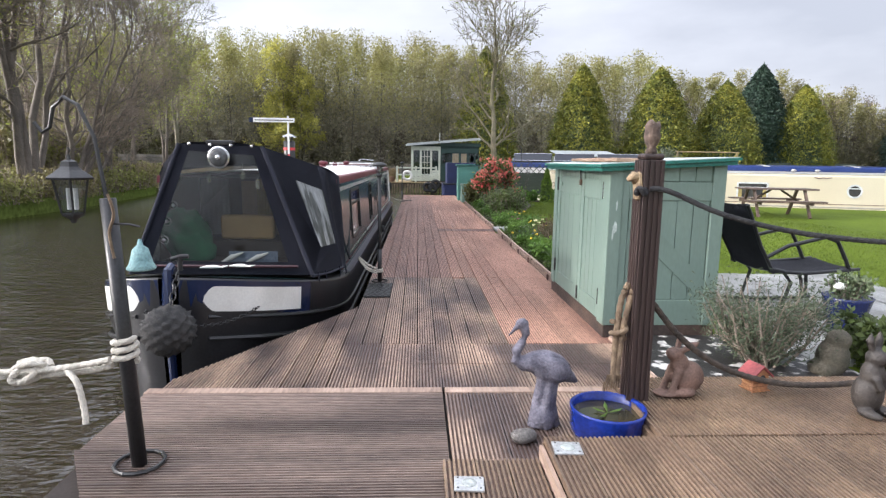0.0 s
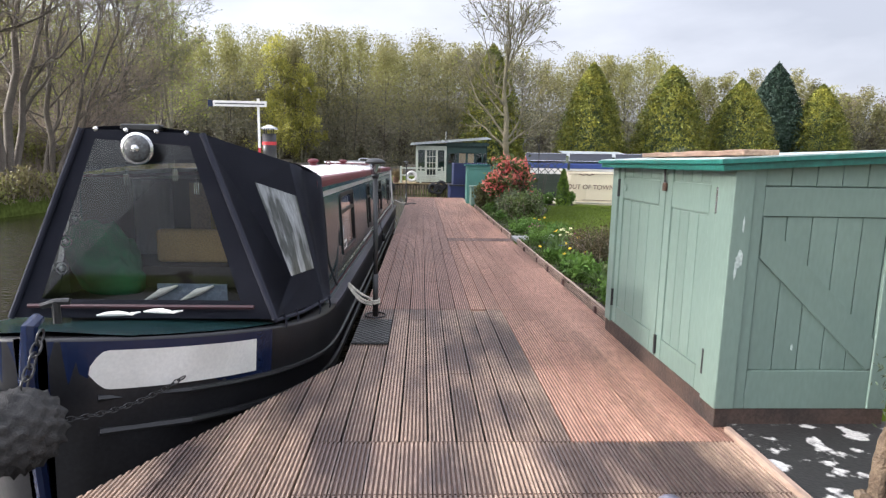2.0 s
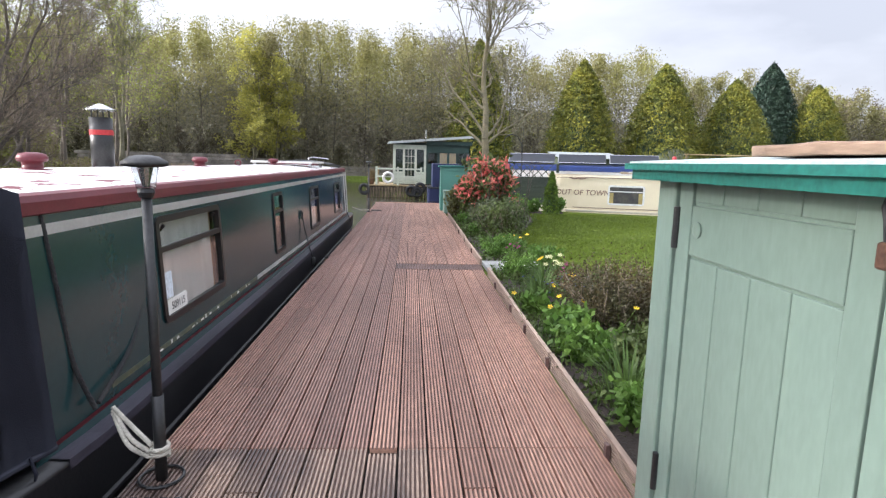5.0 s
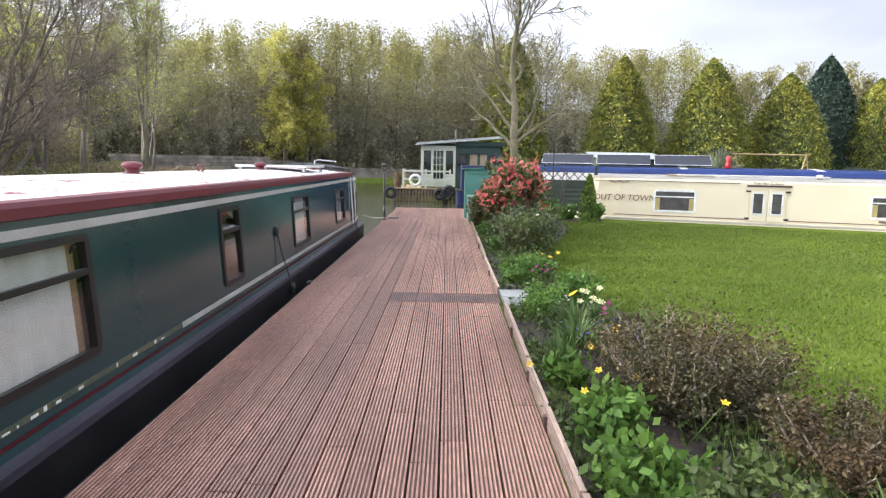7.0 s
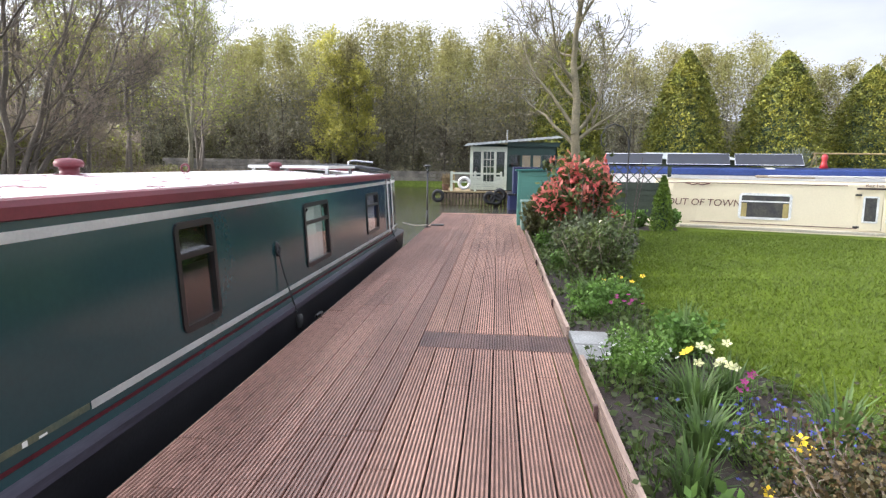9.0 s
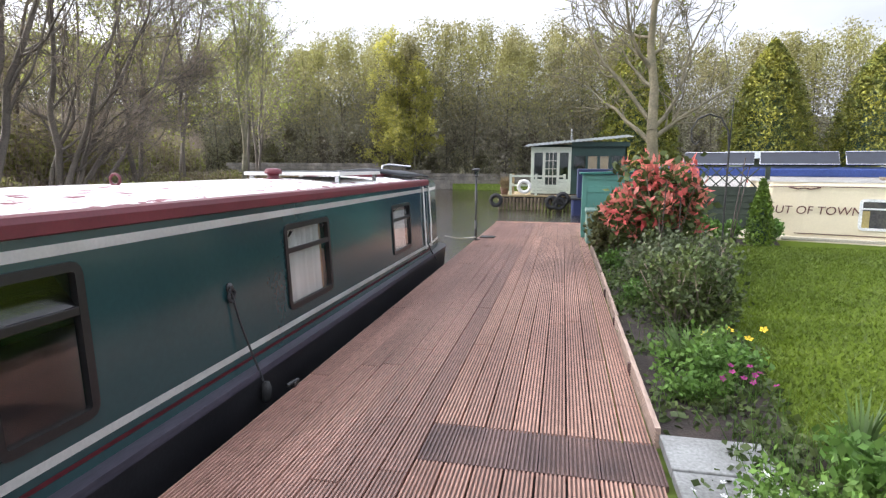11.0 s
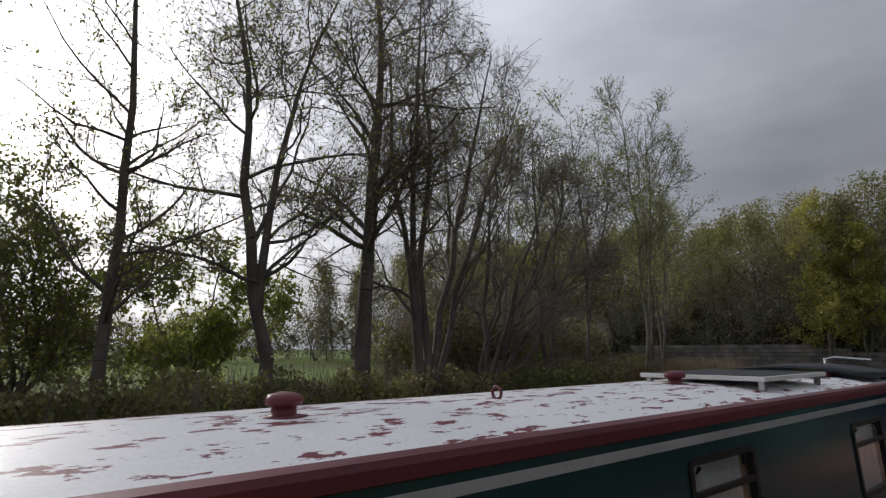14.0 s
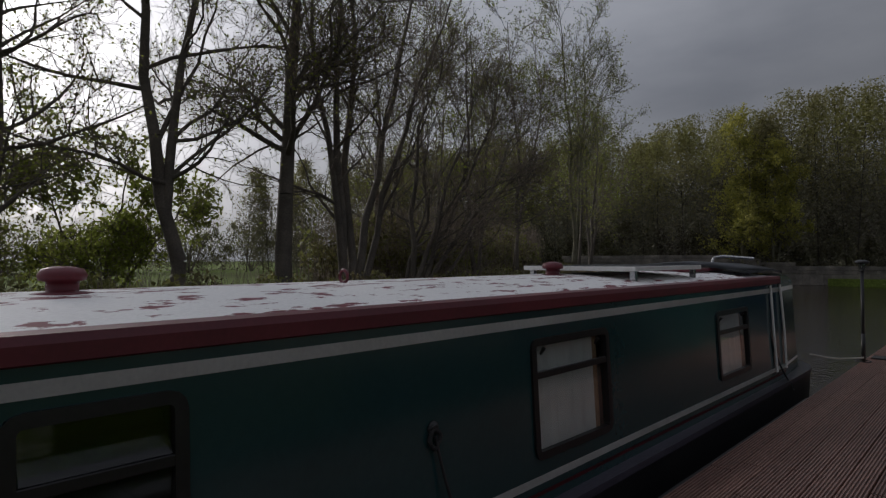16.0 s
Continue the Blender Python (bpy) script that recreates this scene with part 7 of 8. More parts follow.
# ---- beyond the moorings ----
shd = thing("far_shed", "low dark shed with pale sheet roof under the conifers", "shed", (12.5, 47.5, 0))
part("wall", box(0, 5, 0, 3, 0, 1.9), FENG, shd)
for i in range(8):
    part("sheet", plate([(i * 0.65 - 0.2, -0.4, 1.95), (i * 0.65 + 0.44, -0.4, 1.95), (i * 0.65 + 0.44, 3.3, 2.45), (i * 0.65 - 0.2, 3.3, 2.45)], 0.04), MATS["ribbed_roof"], shd)
frm = thing("swing_frame", "plain timber swing frame behind the boats", "frame", (22.0, 46.8, 0))
for x in (0, 5.0):
    for s in (-0.5, 0.5):
        part("leg", rod((x + s, 0, 0), (x, 0, 2.4), 0.05, sides=8), RAFTW, frm)
part("top_bar", rod((-0.2, 0, 2.4), (5.2, 0, 2.4), 0.05, sides=8), RAFTW, frm)
gf = thing("garden_fence", "long dark board fence beyond the far moorings", "fence", (30, 47.0, 0))
for i in range(30):
    part("fence_panel", box(i * 1.9, i * 1.9 + 1.86, 0, 0.06, 0, 1.35 + 0.25 * (i % 3 == 0)), FENG, gf)
palm = thing("cordyline", "spiky grey-green cordyline plant", "plant", (21.0, 45.4 + 1.4, 0))
g = np.random.default_rng(21)
a, e = g.uniform(0, 2 * np.pi, 160), g.uniform(-0.2, 1.5, 160)
tip = np.stack([np.cos(a) * np.cos(e), np.sin(a) * np.cos(e), np.sin(e)], 1) * 1.6 + [0, 0, 1.2]
qpart("spikes", tubes(np.tile([0, 0, 1.2], (160, 1)), tip, np.full(160, 0.05), np.full(160, 0.008), 3), mat("cordyline_leaf", (0.17, 0.19, 0.13), (0.12, 0.14, 0.09), 0.6), palm)
qpart("stem", tubes([(0, 0, -0.05)], [(0, 0, 1.3)], [0.12], [0.1], 8), BARK, palm)
wall_ = thing("bridge_wall", "long low dark stone bridge parapet across the canal", "bridge", kind="structure")
STW = mat("dark_masonry", (0.23, 0.205, 0.175), (0.12, 0.11, 0.095), 0.9, 0, 1.5, 12, 0.5, rand=0.25)
rng = random.Random(5)
for c in range(6):
    u = -0.2 * (c % 2)
    while u < 30:
        w = rng.uniform(0.5, 0.95)
        p = u / 30
        x, y = -24.5 + 24.5 * p, 50.2 + 6.2 * math.sin(p * math.pi * 0.52)
        top = 1.55 * math.sin(min(1, 0.35 + p * 0.95) * math.pi) ** 0.6 if p < 0.95 else 0.7
        z = 0.0 + c * 0.27
        if z < max(0.5, top) + 0.15:
            ob = part("stone", box(0, w - 0.02, -0.25, 0.25, z - 0.5 if c == 0 else z, z + 0.25, 0.02), STW, wall_)
            ob.matrix_basis = pose(x, y, 0, 0, 0, 24 * math.cos(p * math.pi * 0.6))
        u += w
pk = thing("picnic_table", "weathered brown timber picnic table on the lawn", "picnic table", (10.3, 15.6, 0), -12)
PKW = mat("picnic_timber", (0.16, 0.11, 0.085), (0.10, 0.07, 0.055), 0.7, 0, 3, 50, 0.3)
for i in range(5):
    part("top_board", box(-0.92, 0.92, -0.36 + i * 0.147, -0.36 + i * 0.147 + 0.135, 0.71, 0.75, 0.004), PKW, pk)
for s in (1, -1):
    for j in range(2):
        y = s * (0.66 + j * 0.14)
        part("seat_board", box(-0.92, 0.92, y - 0.06, y + 0.06, 0.41, 0.45, 0.004), PKW, pk)
for x in (-0.62, 0.62):
    for s in (1, -1):
        part("leg", tube([(x, s * 0.68, 0.0), (x, s * 0.22, 0.71)], 0.045, 4), PKW, pk)
    part("bearer", box(x - 0.022, x + 0.022, -0.78, 0.78, 0.34, 0.41), PKW, pk)
    part("brace", tube([(x, 0, 0.38), (x * 0.2, 0, 0.70)], 0.03, 4), PKW, pk)

# ---- garden: bare tree, shrubs, bed plants, lawn ----


def shrub(name, label, at, w, h, seed, n, size, m, stems=26, cat="shrub", up=0.5, stem_m=None, top=None, long=1.6):
    g = np.random.default_rng(seed)
    s = thing(name, label, cat, at)
    b = np.stack([g.normal(size=stems) * w * 0.07, g.normal(size=stems) * w * 0.07, np.full(stems, -0.02)], 1)
    a = g.uniform(0, 2 * np.pi, stems)
    rr = np.sqrt(g.uniform(0, 1, stems)) * w * 0.45
    e = np.stack([np.cos(a) * rr, np.sin(a) * rr, h * g.uniform(0.55, 1.0, stems)], 1)
    mid = (b + e) / 2 + np.stack([np.cos(a) * rr * 0.15, np.sin(a) * rr * 0.15, np.zeros(stems)], 1)
    lines = np.stack([b, mid, e], 1)
    rad = np.tile(np.array([0.010, 0.007, 0.003]) * (0.6 + h), (stems, 1))
    k1, kr = grow(g, lines, rad, 5, 2, h * 0.32, 45, 0.3, 0.1, 0.2)
    tagged(qpart("stem_structure", join(line_tubes(lines, rad, 4), line_tubes(k1, np.maximum(kr, 0.002), 3)), stem_m or TWIG, s), kind="stuff")
    pts = np.concatenate([k1.reshape(-1, 3), lines[:, 1:].reshape(-1, 3)])
    p = pts[g.integers(0, len(pts), n)] + g.normal(size=(n, 3)) * w * 0.055
    p[:, 2] = np.maximum(p[:, 2], 0.02)
    tagged(qpart("leaves", leaves(g, p, size, long, 0, -0.25 if long > 3 else 0), m, s), kind="stuff")
    if top is not None:
        tm, tn, ts_ = top
        tips = k1[:, -1]
        tips = tips[tips[:, 2] > h * 0.35]
        p = tips[g.integers(0, len(tips), tn)] + g.normal(size=(tn, 3)) * w * 0.035
        tagged(qpart("young_growth", leaves(g, p, ts_, 2.6, 0, -0.3), tm, s, "bright red young shoots"), kind="stuff")
    return s


bare_tree("garden_tree", "young bare tree with grey-green bark behind the flower bed", (3.17, 19.5, 0), 51, [(0.05, 0.05, 1.0)], 6.2, 0.125, (20, 8, 5, 2), (52, 40, 38), 0.44, 0.27, 0.10, bark=mat("greenish_bark", (0.22, 0.19, 0.12), (0.14, 0.125, 0.08), 0.8, 0, 4, 30, 0.4), buds=900, bud_size=0.04, wob=0.06)
shrub("pieris_shrub", "pieris shrub with bright red young shoots", (2.95, 17.1, 0), 1.3, 1.3, 81, 3600, 0.07, SHRUB, 40, top=(RED, 2500, 0.05))
shrub("cut_shrub", "leafy shrub beside the storage box", (2.45, 18.0, 0), 0.7, 0.72, 82, 2600, 0.05, leafmat("olive_leaves", (0.13, 0.13, 0.045), (0.09, 0.095, 0.035), 0.25, 0.4, 3), 26)
shrub("grey_shrub", "grey-green bushy shrub in the flower bed", (2.85, 15.3, 0), 1.15, 0.62, 83, 6500, 0.032, leafmat("grey_green_leaves", (0.085, 0.105, 0.05), (0.055, 0.07, 0.032), 0.2, 0.4, 3), 40)
shrub("grey_shrub", "dark fine-leaved shrub in the flower bed", (2.75, 14.2, 0), 0.9, 0.62, 84, 4500, 0.03, SHRUB, 34)
shrub("azalea", "brown-leaved azalea bush in the flower bed", (3.02, 9.30, 0), 1.2, 0.46, 85, 19000, 0.013, BROWNSH, 60)
shrub("azalea", "low brown-leaved azalea at the lawn's edge", (3.35, 8.5, 0), 0.7, 0.34, 86, 8500, 0.013, BROWNSH, 36)
shrub("rosemary", "grey-green rosemary bush beside the platform", (2.98, 4.35, 0), 0.85, 0.55, 87, 9000, 0.007, leafmat("rosemary_leaves", (0.10, 0.125, 0.075), (0.065, 0.085, 0.05), 0.2, 0.35, 3), 60, long=5.0)
shrub("low_shrub", "dark green low shrub on the ground by the platform", (3.72, 4.3, 0), 0.5, 0.3, 88, 2600, 0.035, SHRUB, 30)
shrub("pot_plant", "trailing green plant in the blue pot", (4.03, 4.96, 0.28), 0.36, 0.22, 89, 1100, 0.022, leafmat("silver_leaves", (0.18, 0.22, 0.12), (0.12, 0.16, 0.09), 0.25, 0.35, 3), 22)
shrub("dry_shrub", "bare twiggy shrub beneath the garden tree", (3.1, 18.9, 0), 0.9, 1.3, 90, 160, 0.04, SHRUB, 40)
for i, (x, y, w, h) in enumerate(((4.6, 20.3, 0.5, 0.35), (5.35, 20.35, 0.45, 0.4), (4.2, 20.6, 0.5, 0.5))):
    shrub("edge_plant", "leafy green plant by the fence", (x, y, 0), w, h, 91 + i, 900, 0.05, FRESH, 16, "plant")


def clump(name, label, at, w, h, seed, n, width, m, cat="plant"):
    """Upright strap leaves that arch outwards."""
    g = np.random.default_rng(seed)
    s = thing(name, label, cat, at)
    a = g.uniform(0, 2 * np.pi, n)
    r0 = np.sqrt(g.uniform(0, 1, n)) * w * 0.25
    b = np.stack([np.cos(a) * r0, np.sin(a) * r0, np.full(n, -0.02)], 1)
    out = np.stack([np.cos(a), np.sin(a), np.zeros(n)], 1)
    hh = h * g.uniform(0.55, 1.1, n)[:, None]
    lean = g.uniform(0.1, 0.55, n)[:, None] * w
    m1 = b + out * lean * 0.35 + np.array([0, 0, 1]) * hh * 0.6
    e = b + out * lean + np.array([0, 0, 1]) * hh * g.uniform(0.75, 1.0, n)[:, None]
    side = np.stack([-np.sin(a), np.cos(a), np.zeros(n)], 1) * width
    v = np.stack([b - side, b + side, m1 + side * 0.9, m1 - side * 0.9, e + side * 0.12, e - side * 0.12], 1).reshape(-1, 3)
    i = np.arange(n)[:, None] * 6
    q = np.concatenate([i + [[0, 1, 2, 3]], i + [[3, 2, 4, 5]]])
    tagged(qpart("foliage", (v, q), m, s), kind="stuff")
    return s


def flowers(name, label, at, n, spread, h, seed, petal, r, stem_m=None, petals=5):
    g = np.random.default_rng(seed)
    s = thing(name, label, "flowers", at)
    c = np.stack([g.normal(size=n) * spread, g.normal(size=n) * spread, (h + 0.06) * g.uniform(0.7, 1.1, n)], 1)
    r *= 1.08
    b = c.copy()
    b[:, :2] *= 0.7
    b[:, 2] = -0.02
    qpart("stems", tubes(b, c, np.full(n, 0.003), np.full(n, 0.002), 3), stem_m or FRESH, s)
    bm = bmesh.new()
    for x, y, z in c:
        t = Vector((g.normal() * 0.4 - 0.2, g.normal() * 0.4 - 0.3, 1)).normalized().to_track_quat("Z", "Y").to_matrix().to_4x4()
        for k in range(petals):
            a = 2 * math.pi * k / petals
            m = Matrix.Translation((x, y, z)) @ t
            pts = [m @ Vector(p) for p in ((0, 0, 0), (r * math.cos(a - 0.5) * 0.7, r * math.sin(a - 0.5) * 0.7, r * 0.2), (r * math.cos(a), r * math.sin(a), r * 0.3), (r * math.cos(a + 0.5) * 0.7, r * math.sin(a + 0.5) * 0.7, r * 0.2))]
            bm.faces.new([bm.verts.new(p) for p in pts])
    ob = part("blooms", bm, petal, s)
    tagged(ob, kind="stuff")
    return s


def petalm(name, c):
    return mat(name, c, tuple(v * 0.8 for v in c), 0.6, 0, 20, 60, 0, trans=0.3, island=0.2)


YEL, WHT, BLU, MAG, PALE, PINK = (petalm(n_, c) for n_, c in (("yellow_petals", (0.80, 0.55, 0.02)), ("white_petals", (0.8, 0.8, 0.76)), ("blue_petals", (0.07, 0.08, 0.36)), ("magenta_petals", (0.30, 0.02, 0.16)), ("cream_petals", (0.62, 0.62, 0.32)), ("dried_pink_petals", (0.52, 0.42, 0.36))))
IRIS = leafmat("strap_leaves", (0.12, 0.19, 0.05), (0.08, 0.13, 0.04), 0.3, 0.35, 3)
for i, (x, y, w, h, n_) in enumerate(((2.62, 7.2, 0.5, 0.42, 120), (2.5, 7.75, 0.45, 0.36, 100), (2.95, 7.05, 0.5, 0.45, 110), (2.6, 10.3, 0.4, 0.26, 110), (2.72, 10.75, 0.45, 0.28, 130), (2.95, 10.9, 0.35, 0.30, 70), (3.25, 10.4, 0.35, 0.32, 80), (3.15, 7.9, 0.4, 0.3, 70), (2.55, 13.2, 0.4, 0.32, 90), (2.6, 16.3, 0.4, 0.35, 90), (2.42, 9.9, 0.3, 0.28, 60), (3.05, 12.0, 0.3, 0.35, 60), (2.45, 6.75, 0.4, 0.45, 100))):
    clump("strap_leaf_plant", "clump of upright green strap leaves in the bed", (x, y, 0), w, h, 100 + i, n_, 0.008, IRIS)
g = np.random.default_rng(77)
for i, (x, y, w, h, n_, m, sz) in enumerate(((2.45, 8.35, 0.5, 0.25, 500, FRESH, 0.055), (2.45, 8.9, 0.45, 0.22, 420, FRESH, 0.06), (2.40, 9.55, 0.30, 0.17, 260, FRESH, 0.065), (2.5, 11.2, 0.6, 0.25, 900, FRESH, 0.03), (2.65, 13.0, 0.7, 0.25, 800, FRESH, 0.04), (2.5, 12.65, 0.5, 0.16, 600, FRESH, 0.035), (3.5, 7.4, 0.9, 0.28, 2600, FRESH, 0.03), (3.1, 7.0, 0.6, 0.3, 900, FRESH, 0.04), (2.75, 8.1, 0.5, 0.3, 700, SHRUB, 0.04), (3.4, 8.0, 0.4, 0.25, 500, FRESH, 0.05), (2.5, 16.9, 0.5, 0.25, 500, FRESH, 0.05), (2.5, 15.0, 0.5, 0.25, 500, FRESH, 0.04), (3.2, 16.2, 0.5, 0.3, 500, SHRUB, 0.04), (2.9, 10.0, 0.6, 0.2, 900, SHRUB, 0.025), (2.45, 7.4, 0.4, 0.22, 380, FRESH, 0.05), (2.9, 11.6, 0.5, 0.3, 500, FRESH, 0.045))):
    shrub("leafy_plant", "low green leafy plant in the flower bed", (x, y, 0), w, h, 130 + i, int(n_ * 1.7), sz * 0.68, m, 16, "plant", stem_m=FRESH)
flowers("yellow_tulip", "yellow double tulip in bloom", (2.72, 10.95, 0), 1, 0.01, 0.28, 1, YEL, 0.045, petals=9)
flowers("daffodil", "yellow daffodil in bloom", (2.75, 9.85, 0), 2, 0.05, 0.26, 2, YEL, 0.035)
flowers("yellow_flowers", "small yellow flowers in the bed", (2.9, 13.4, 0), 4, 0.08, 0.18, 3, YEL, 0.03)
flowers("yellow_flowers", "small yellow flowers in the bed", (2.5, 9.1, 0), 6, 0.25, 0.2, 4, YEL, 0.022)
flowers("hellebore", "pale cream hellebore in bloom", (2.88, 10.92, 0), 9, 0.075, 0.22, 5, PALE, 0.03)
flowers("candytuft", "white candytuft flowers in the bed", (2.52, 11.35, 0), 60, 0.12, 0.09, 6, WHT, 0.014)
flowers("blue_flowers", "small blue flowers spread over the bed", (3.0, 10.25, 0), 150, 0.22, 0.09, 7, BLU, 0.0105)
flowers("blue_flowers", "small blue flowers at the lawn's edge", (3.3, 7.75, 0), 26, 0.12, 0.18, 8, BLU, 0.014)
flowers("magenta_flower", "deep magenta flower in the bed", (2.9, 10.6, 0), 5, 0.02, 0.2, 9, MAG, 0.022)
flowers("purple_flowers", "small purple flowers in the bed", (2.75, 12.7, 0), 10, 0.12, 0.12, 10, MAG, 0.02)
flowers("dried_hydrangea", "dried pinkish hydrangea head", (3.02, 7.72, 0), 60, 0.045, 0.30, 11, PINK, 0.022, TWIG)
flowers("dried_hydrangea", "dried pinkish hydrangea head", (3.2, 7.4, 0), 40, 0.04, 0.26, 12, PINK, 0.02, TWIG)

sl = tagged(new("stepping_slabs"), "grey stone slabs bridging the flower bed", "slabs", kind="structure")
for y0, y1 in ((11.37, 11.68), (11.70, 12.02)):
    part("slab", box(2.19, 2.64, y0, y1, 0.0, 0.05, 0.006), SLAB, sl)

# creeping ground cover over the bed's soil
g = np.random.default_rng(66)
n = 26000
y = g.uniform(6.5, 20.3, n)
right = np.interp(y, [p[1] for p in BED_EDGE[1:11]], [p[0] for p in BED_EDGE[1:11]])
x = 2.21 + (right - 2.16) * g.uniform(0, 1, n)
dense = np.sin(x * 7 + 2 * np.sin(y * 2.3)) * np.sin(y * 3.1 + x) + g.normal(size=n) * 0.5
keep = dense > 0.1
p = np.stack([x, y, 0.015 + 0.09 * np.clip(dense, 0, 1) * g.uniform(0, 1, n)], 1)[keep]
cover = thing("ground_cover", "low creeping weeds and seedlings on the soil", "plants", kind="stuff")
tagged(qpart("foliage", leaves(g, p, 0.032, 1.5, 0.4), SHRUB, cover), kind="stuff")
keep = (dense > 0.5) & (g.uniform(0, 1, len(dense)) < 0.4)
b = np.stack([x, y, np.full(len(x), 0.0)], 1)[keep]
k = len(b)
qpart("stalks", tubes(b, b + np.stack([g.normal(size=k) * 0.04, g.normal(size=k) * 0.04, g.uniform(0.05, 0.2, k)], 1), np.full(k, 0.003), np.full(k, 0.001), 3), FRESH, cover)

# lawn blades near the walk, and tufts at the bed's edge
g = np.random.default_rng(88)
n = 110000
u = g.uniform(0, 1, n)
y = g.uniform(6.6, 19.8, n)
left = np.interp(y, [p[1] for p in BED_EDGE[1:11]], [p[0] for p in BED_EDGE[1:11]])
x = left + (g.uniform(0, 1, n) ** 1.7) * 7.0
keep = y < 20.6 - 0.311 * (x - 4.6) - 0.2
x, y = x[keep], y[keep]
n = len(x)
hgt = g.uniform(0.015, 0.035, n)
a = g.uniform(0, 2 * np.pi, n)
w = 0.003 + 0.0006 * (y - 6)
b = np.stack([x, y, np.zeros(n)], 1)
s_ = np.stack([np.cos(a) * w, np.sin(a) * w, np.zeros(n)], 1)
tp = b + np.stack([g.normal(size=n) * 0.014, g.normal(size=n) * 0.014, hgt], 1)
tagged(qpart("lawn_grass", (np.stack([b - s_, b + s_, tp], 1).reshape(-1, 3), np.arange(3 * n).reshape(-1, 3)), BLADE), "short mown grass blades", "grass", kind="stuff")

# ---- trees on the far bank ----


ALDER = "bare dark-limbed tree on the far canal bank in early spring"
bare_tree("bank_tree", "tall straight bare tree with a dark trunk on the far bank", (-12.3, 18.1, 0), 11, [(0.1, 0.3, 1.0)], 14.5, 0.25, (26, 10, 7, 3), (65, 48, 45), 0.30, 0.28, 0.05, buds=5000, bud_size=0.05)
bare_tree("bank_tree", "forked bare tree with spreading limbs on the far bank", (-12.4, 15.4, 0), 12, [(-0.4, -1.6, 1.0), (0.3, 1.0, 0.86)], 13.0, 0.25, (16, 10, 7, 3), (60, 50, 45), 0.36, 0.24, 0.06, buds=9000, bud_size=0.05, wob=0.16, fork=0.2)
bare_tree("bank_tree", "many-stemmed bare tree on the far bank", (-12.3, 20.2, 0), 13, [(-0.5, -2.2, 0.9), (0.2, -0.7, 1.0), (0.1, 0.8, 1.0), (0.5, 2.6, 0.95), (0.6, 3.8, 0.8)], 12.6, 0.20, (11, 8, 5, 2), (48, 45, 45), 0.30, 0.22, 0.08, wob=0.12)
bare_tree("bank_tree", "leaning twiggy bare tree spreading over the canal bank", (-12.2, 22.6, 0), 14, [(0.3, 0.6, 0.7), (0.8, 2.0, 0.85), (1.0, 3.4, 0.9), (1.4, 4.8, 0.8), (0.4, 5.6, 0.6), (-0.6, 1.4, 1.0)], 8.6, 0.15, (11, 8, 5, 2), (50, 45, 45), 0.34, 0.15, 0.08, wob=0.13)
bare_tree("bank_tree", "slender bare tree with ivy-dark trunk on the far bank", (-12.6, 11.9, 0), 15, [(0.2, -0.7, 1.0)], 12.5, 0.15, (22, 7, 6, 3), (55, 45, 45), 0.26, 0.15, 0.06, buds=4000, bud_size=0.05, wob=0.16)
bare_tree("bank_tree", "slim pale birch with fine bare twigs on the bank", (-12.8, 33.0, 0), 16, [(0.2, -1.6, 1.0), (-0.3, 0.8, 0.92)], 13.0, 0.13, (20, 6, 5, 2), (40, 40, 45), 0.22, 0.3, 0.1, bark=BARK_L, buds=3000, bud_size=0.05, wob=0.14)
bare_tree("bank_tree", "spreading bare tree whose low limbs reach over the water", (-12.4, 6.3, 0), 17, [(2.6, 0.8, 0.9), (0.2, -1.2, 1.0), (1.4, 2.0, 0.85)], 12.0, 0.24, (16, 8, 6, 2), (60, 48, 45), 0.42, 0.2, 0.02, buds=2500, wob=0.2)
bare_tree("bank_tree", "bushy tree in fresh green leaf beyond the bank", (-16.5, 10.6, 0), 18, [(-1.0, -2.4, 0.9), (0.3, 0.2, 1.0), (0.2, 2.0, 0.9), (0.8, -1.0, 0.8)], 5.4, 0.12, (18, 9, 6, 2), (62, 50, 45), 0.52, 0.08, 0.02, buds=26000, bud_size=0.065)
bare_tree("bank_tree", "bushy low tree in green leaf beyond the bank", (-17.0, 15.0, 0), 19, [(-0.6, -1.4, 0.9), (0.3, 0.4, 1.0), (0.2, 1.6, 0.8)], 4.4, 0.1, (14, 8, 5, 2), (60, 50, 45), 0.46, 0.1, 0.03, buds=14000, bud_size=0.08)
k = 30
for x, y, h, sd in ((-13.2, 26.6, 11.0, 21), (-13.4, 29.5, 12.5, 22), (-15.0, 37.5, 13.0, 23), (-17.5, 42.5, 12.0, 24), (-15.5, 24.0, 13.0, 25), (-19.0, 33.0, 14.0, 26), (-13.0, 1.5, 12.0, 27), (-17.0, 28.0, 13.5, 28)):
    bare_tree("bank_tree", ALDER, (x, y, 0), sd, [(0.4, -0.9, 1.0), (0.2, 1.2, 0.88)], h * 0.9, 0.13, (13, 7, 4, 2), (50, 45, 45), 0.30, 0.2, 0.07, buds=4500, bud_size=0.06)
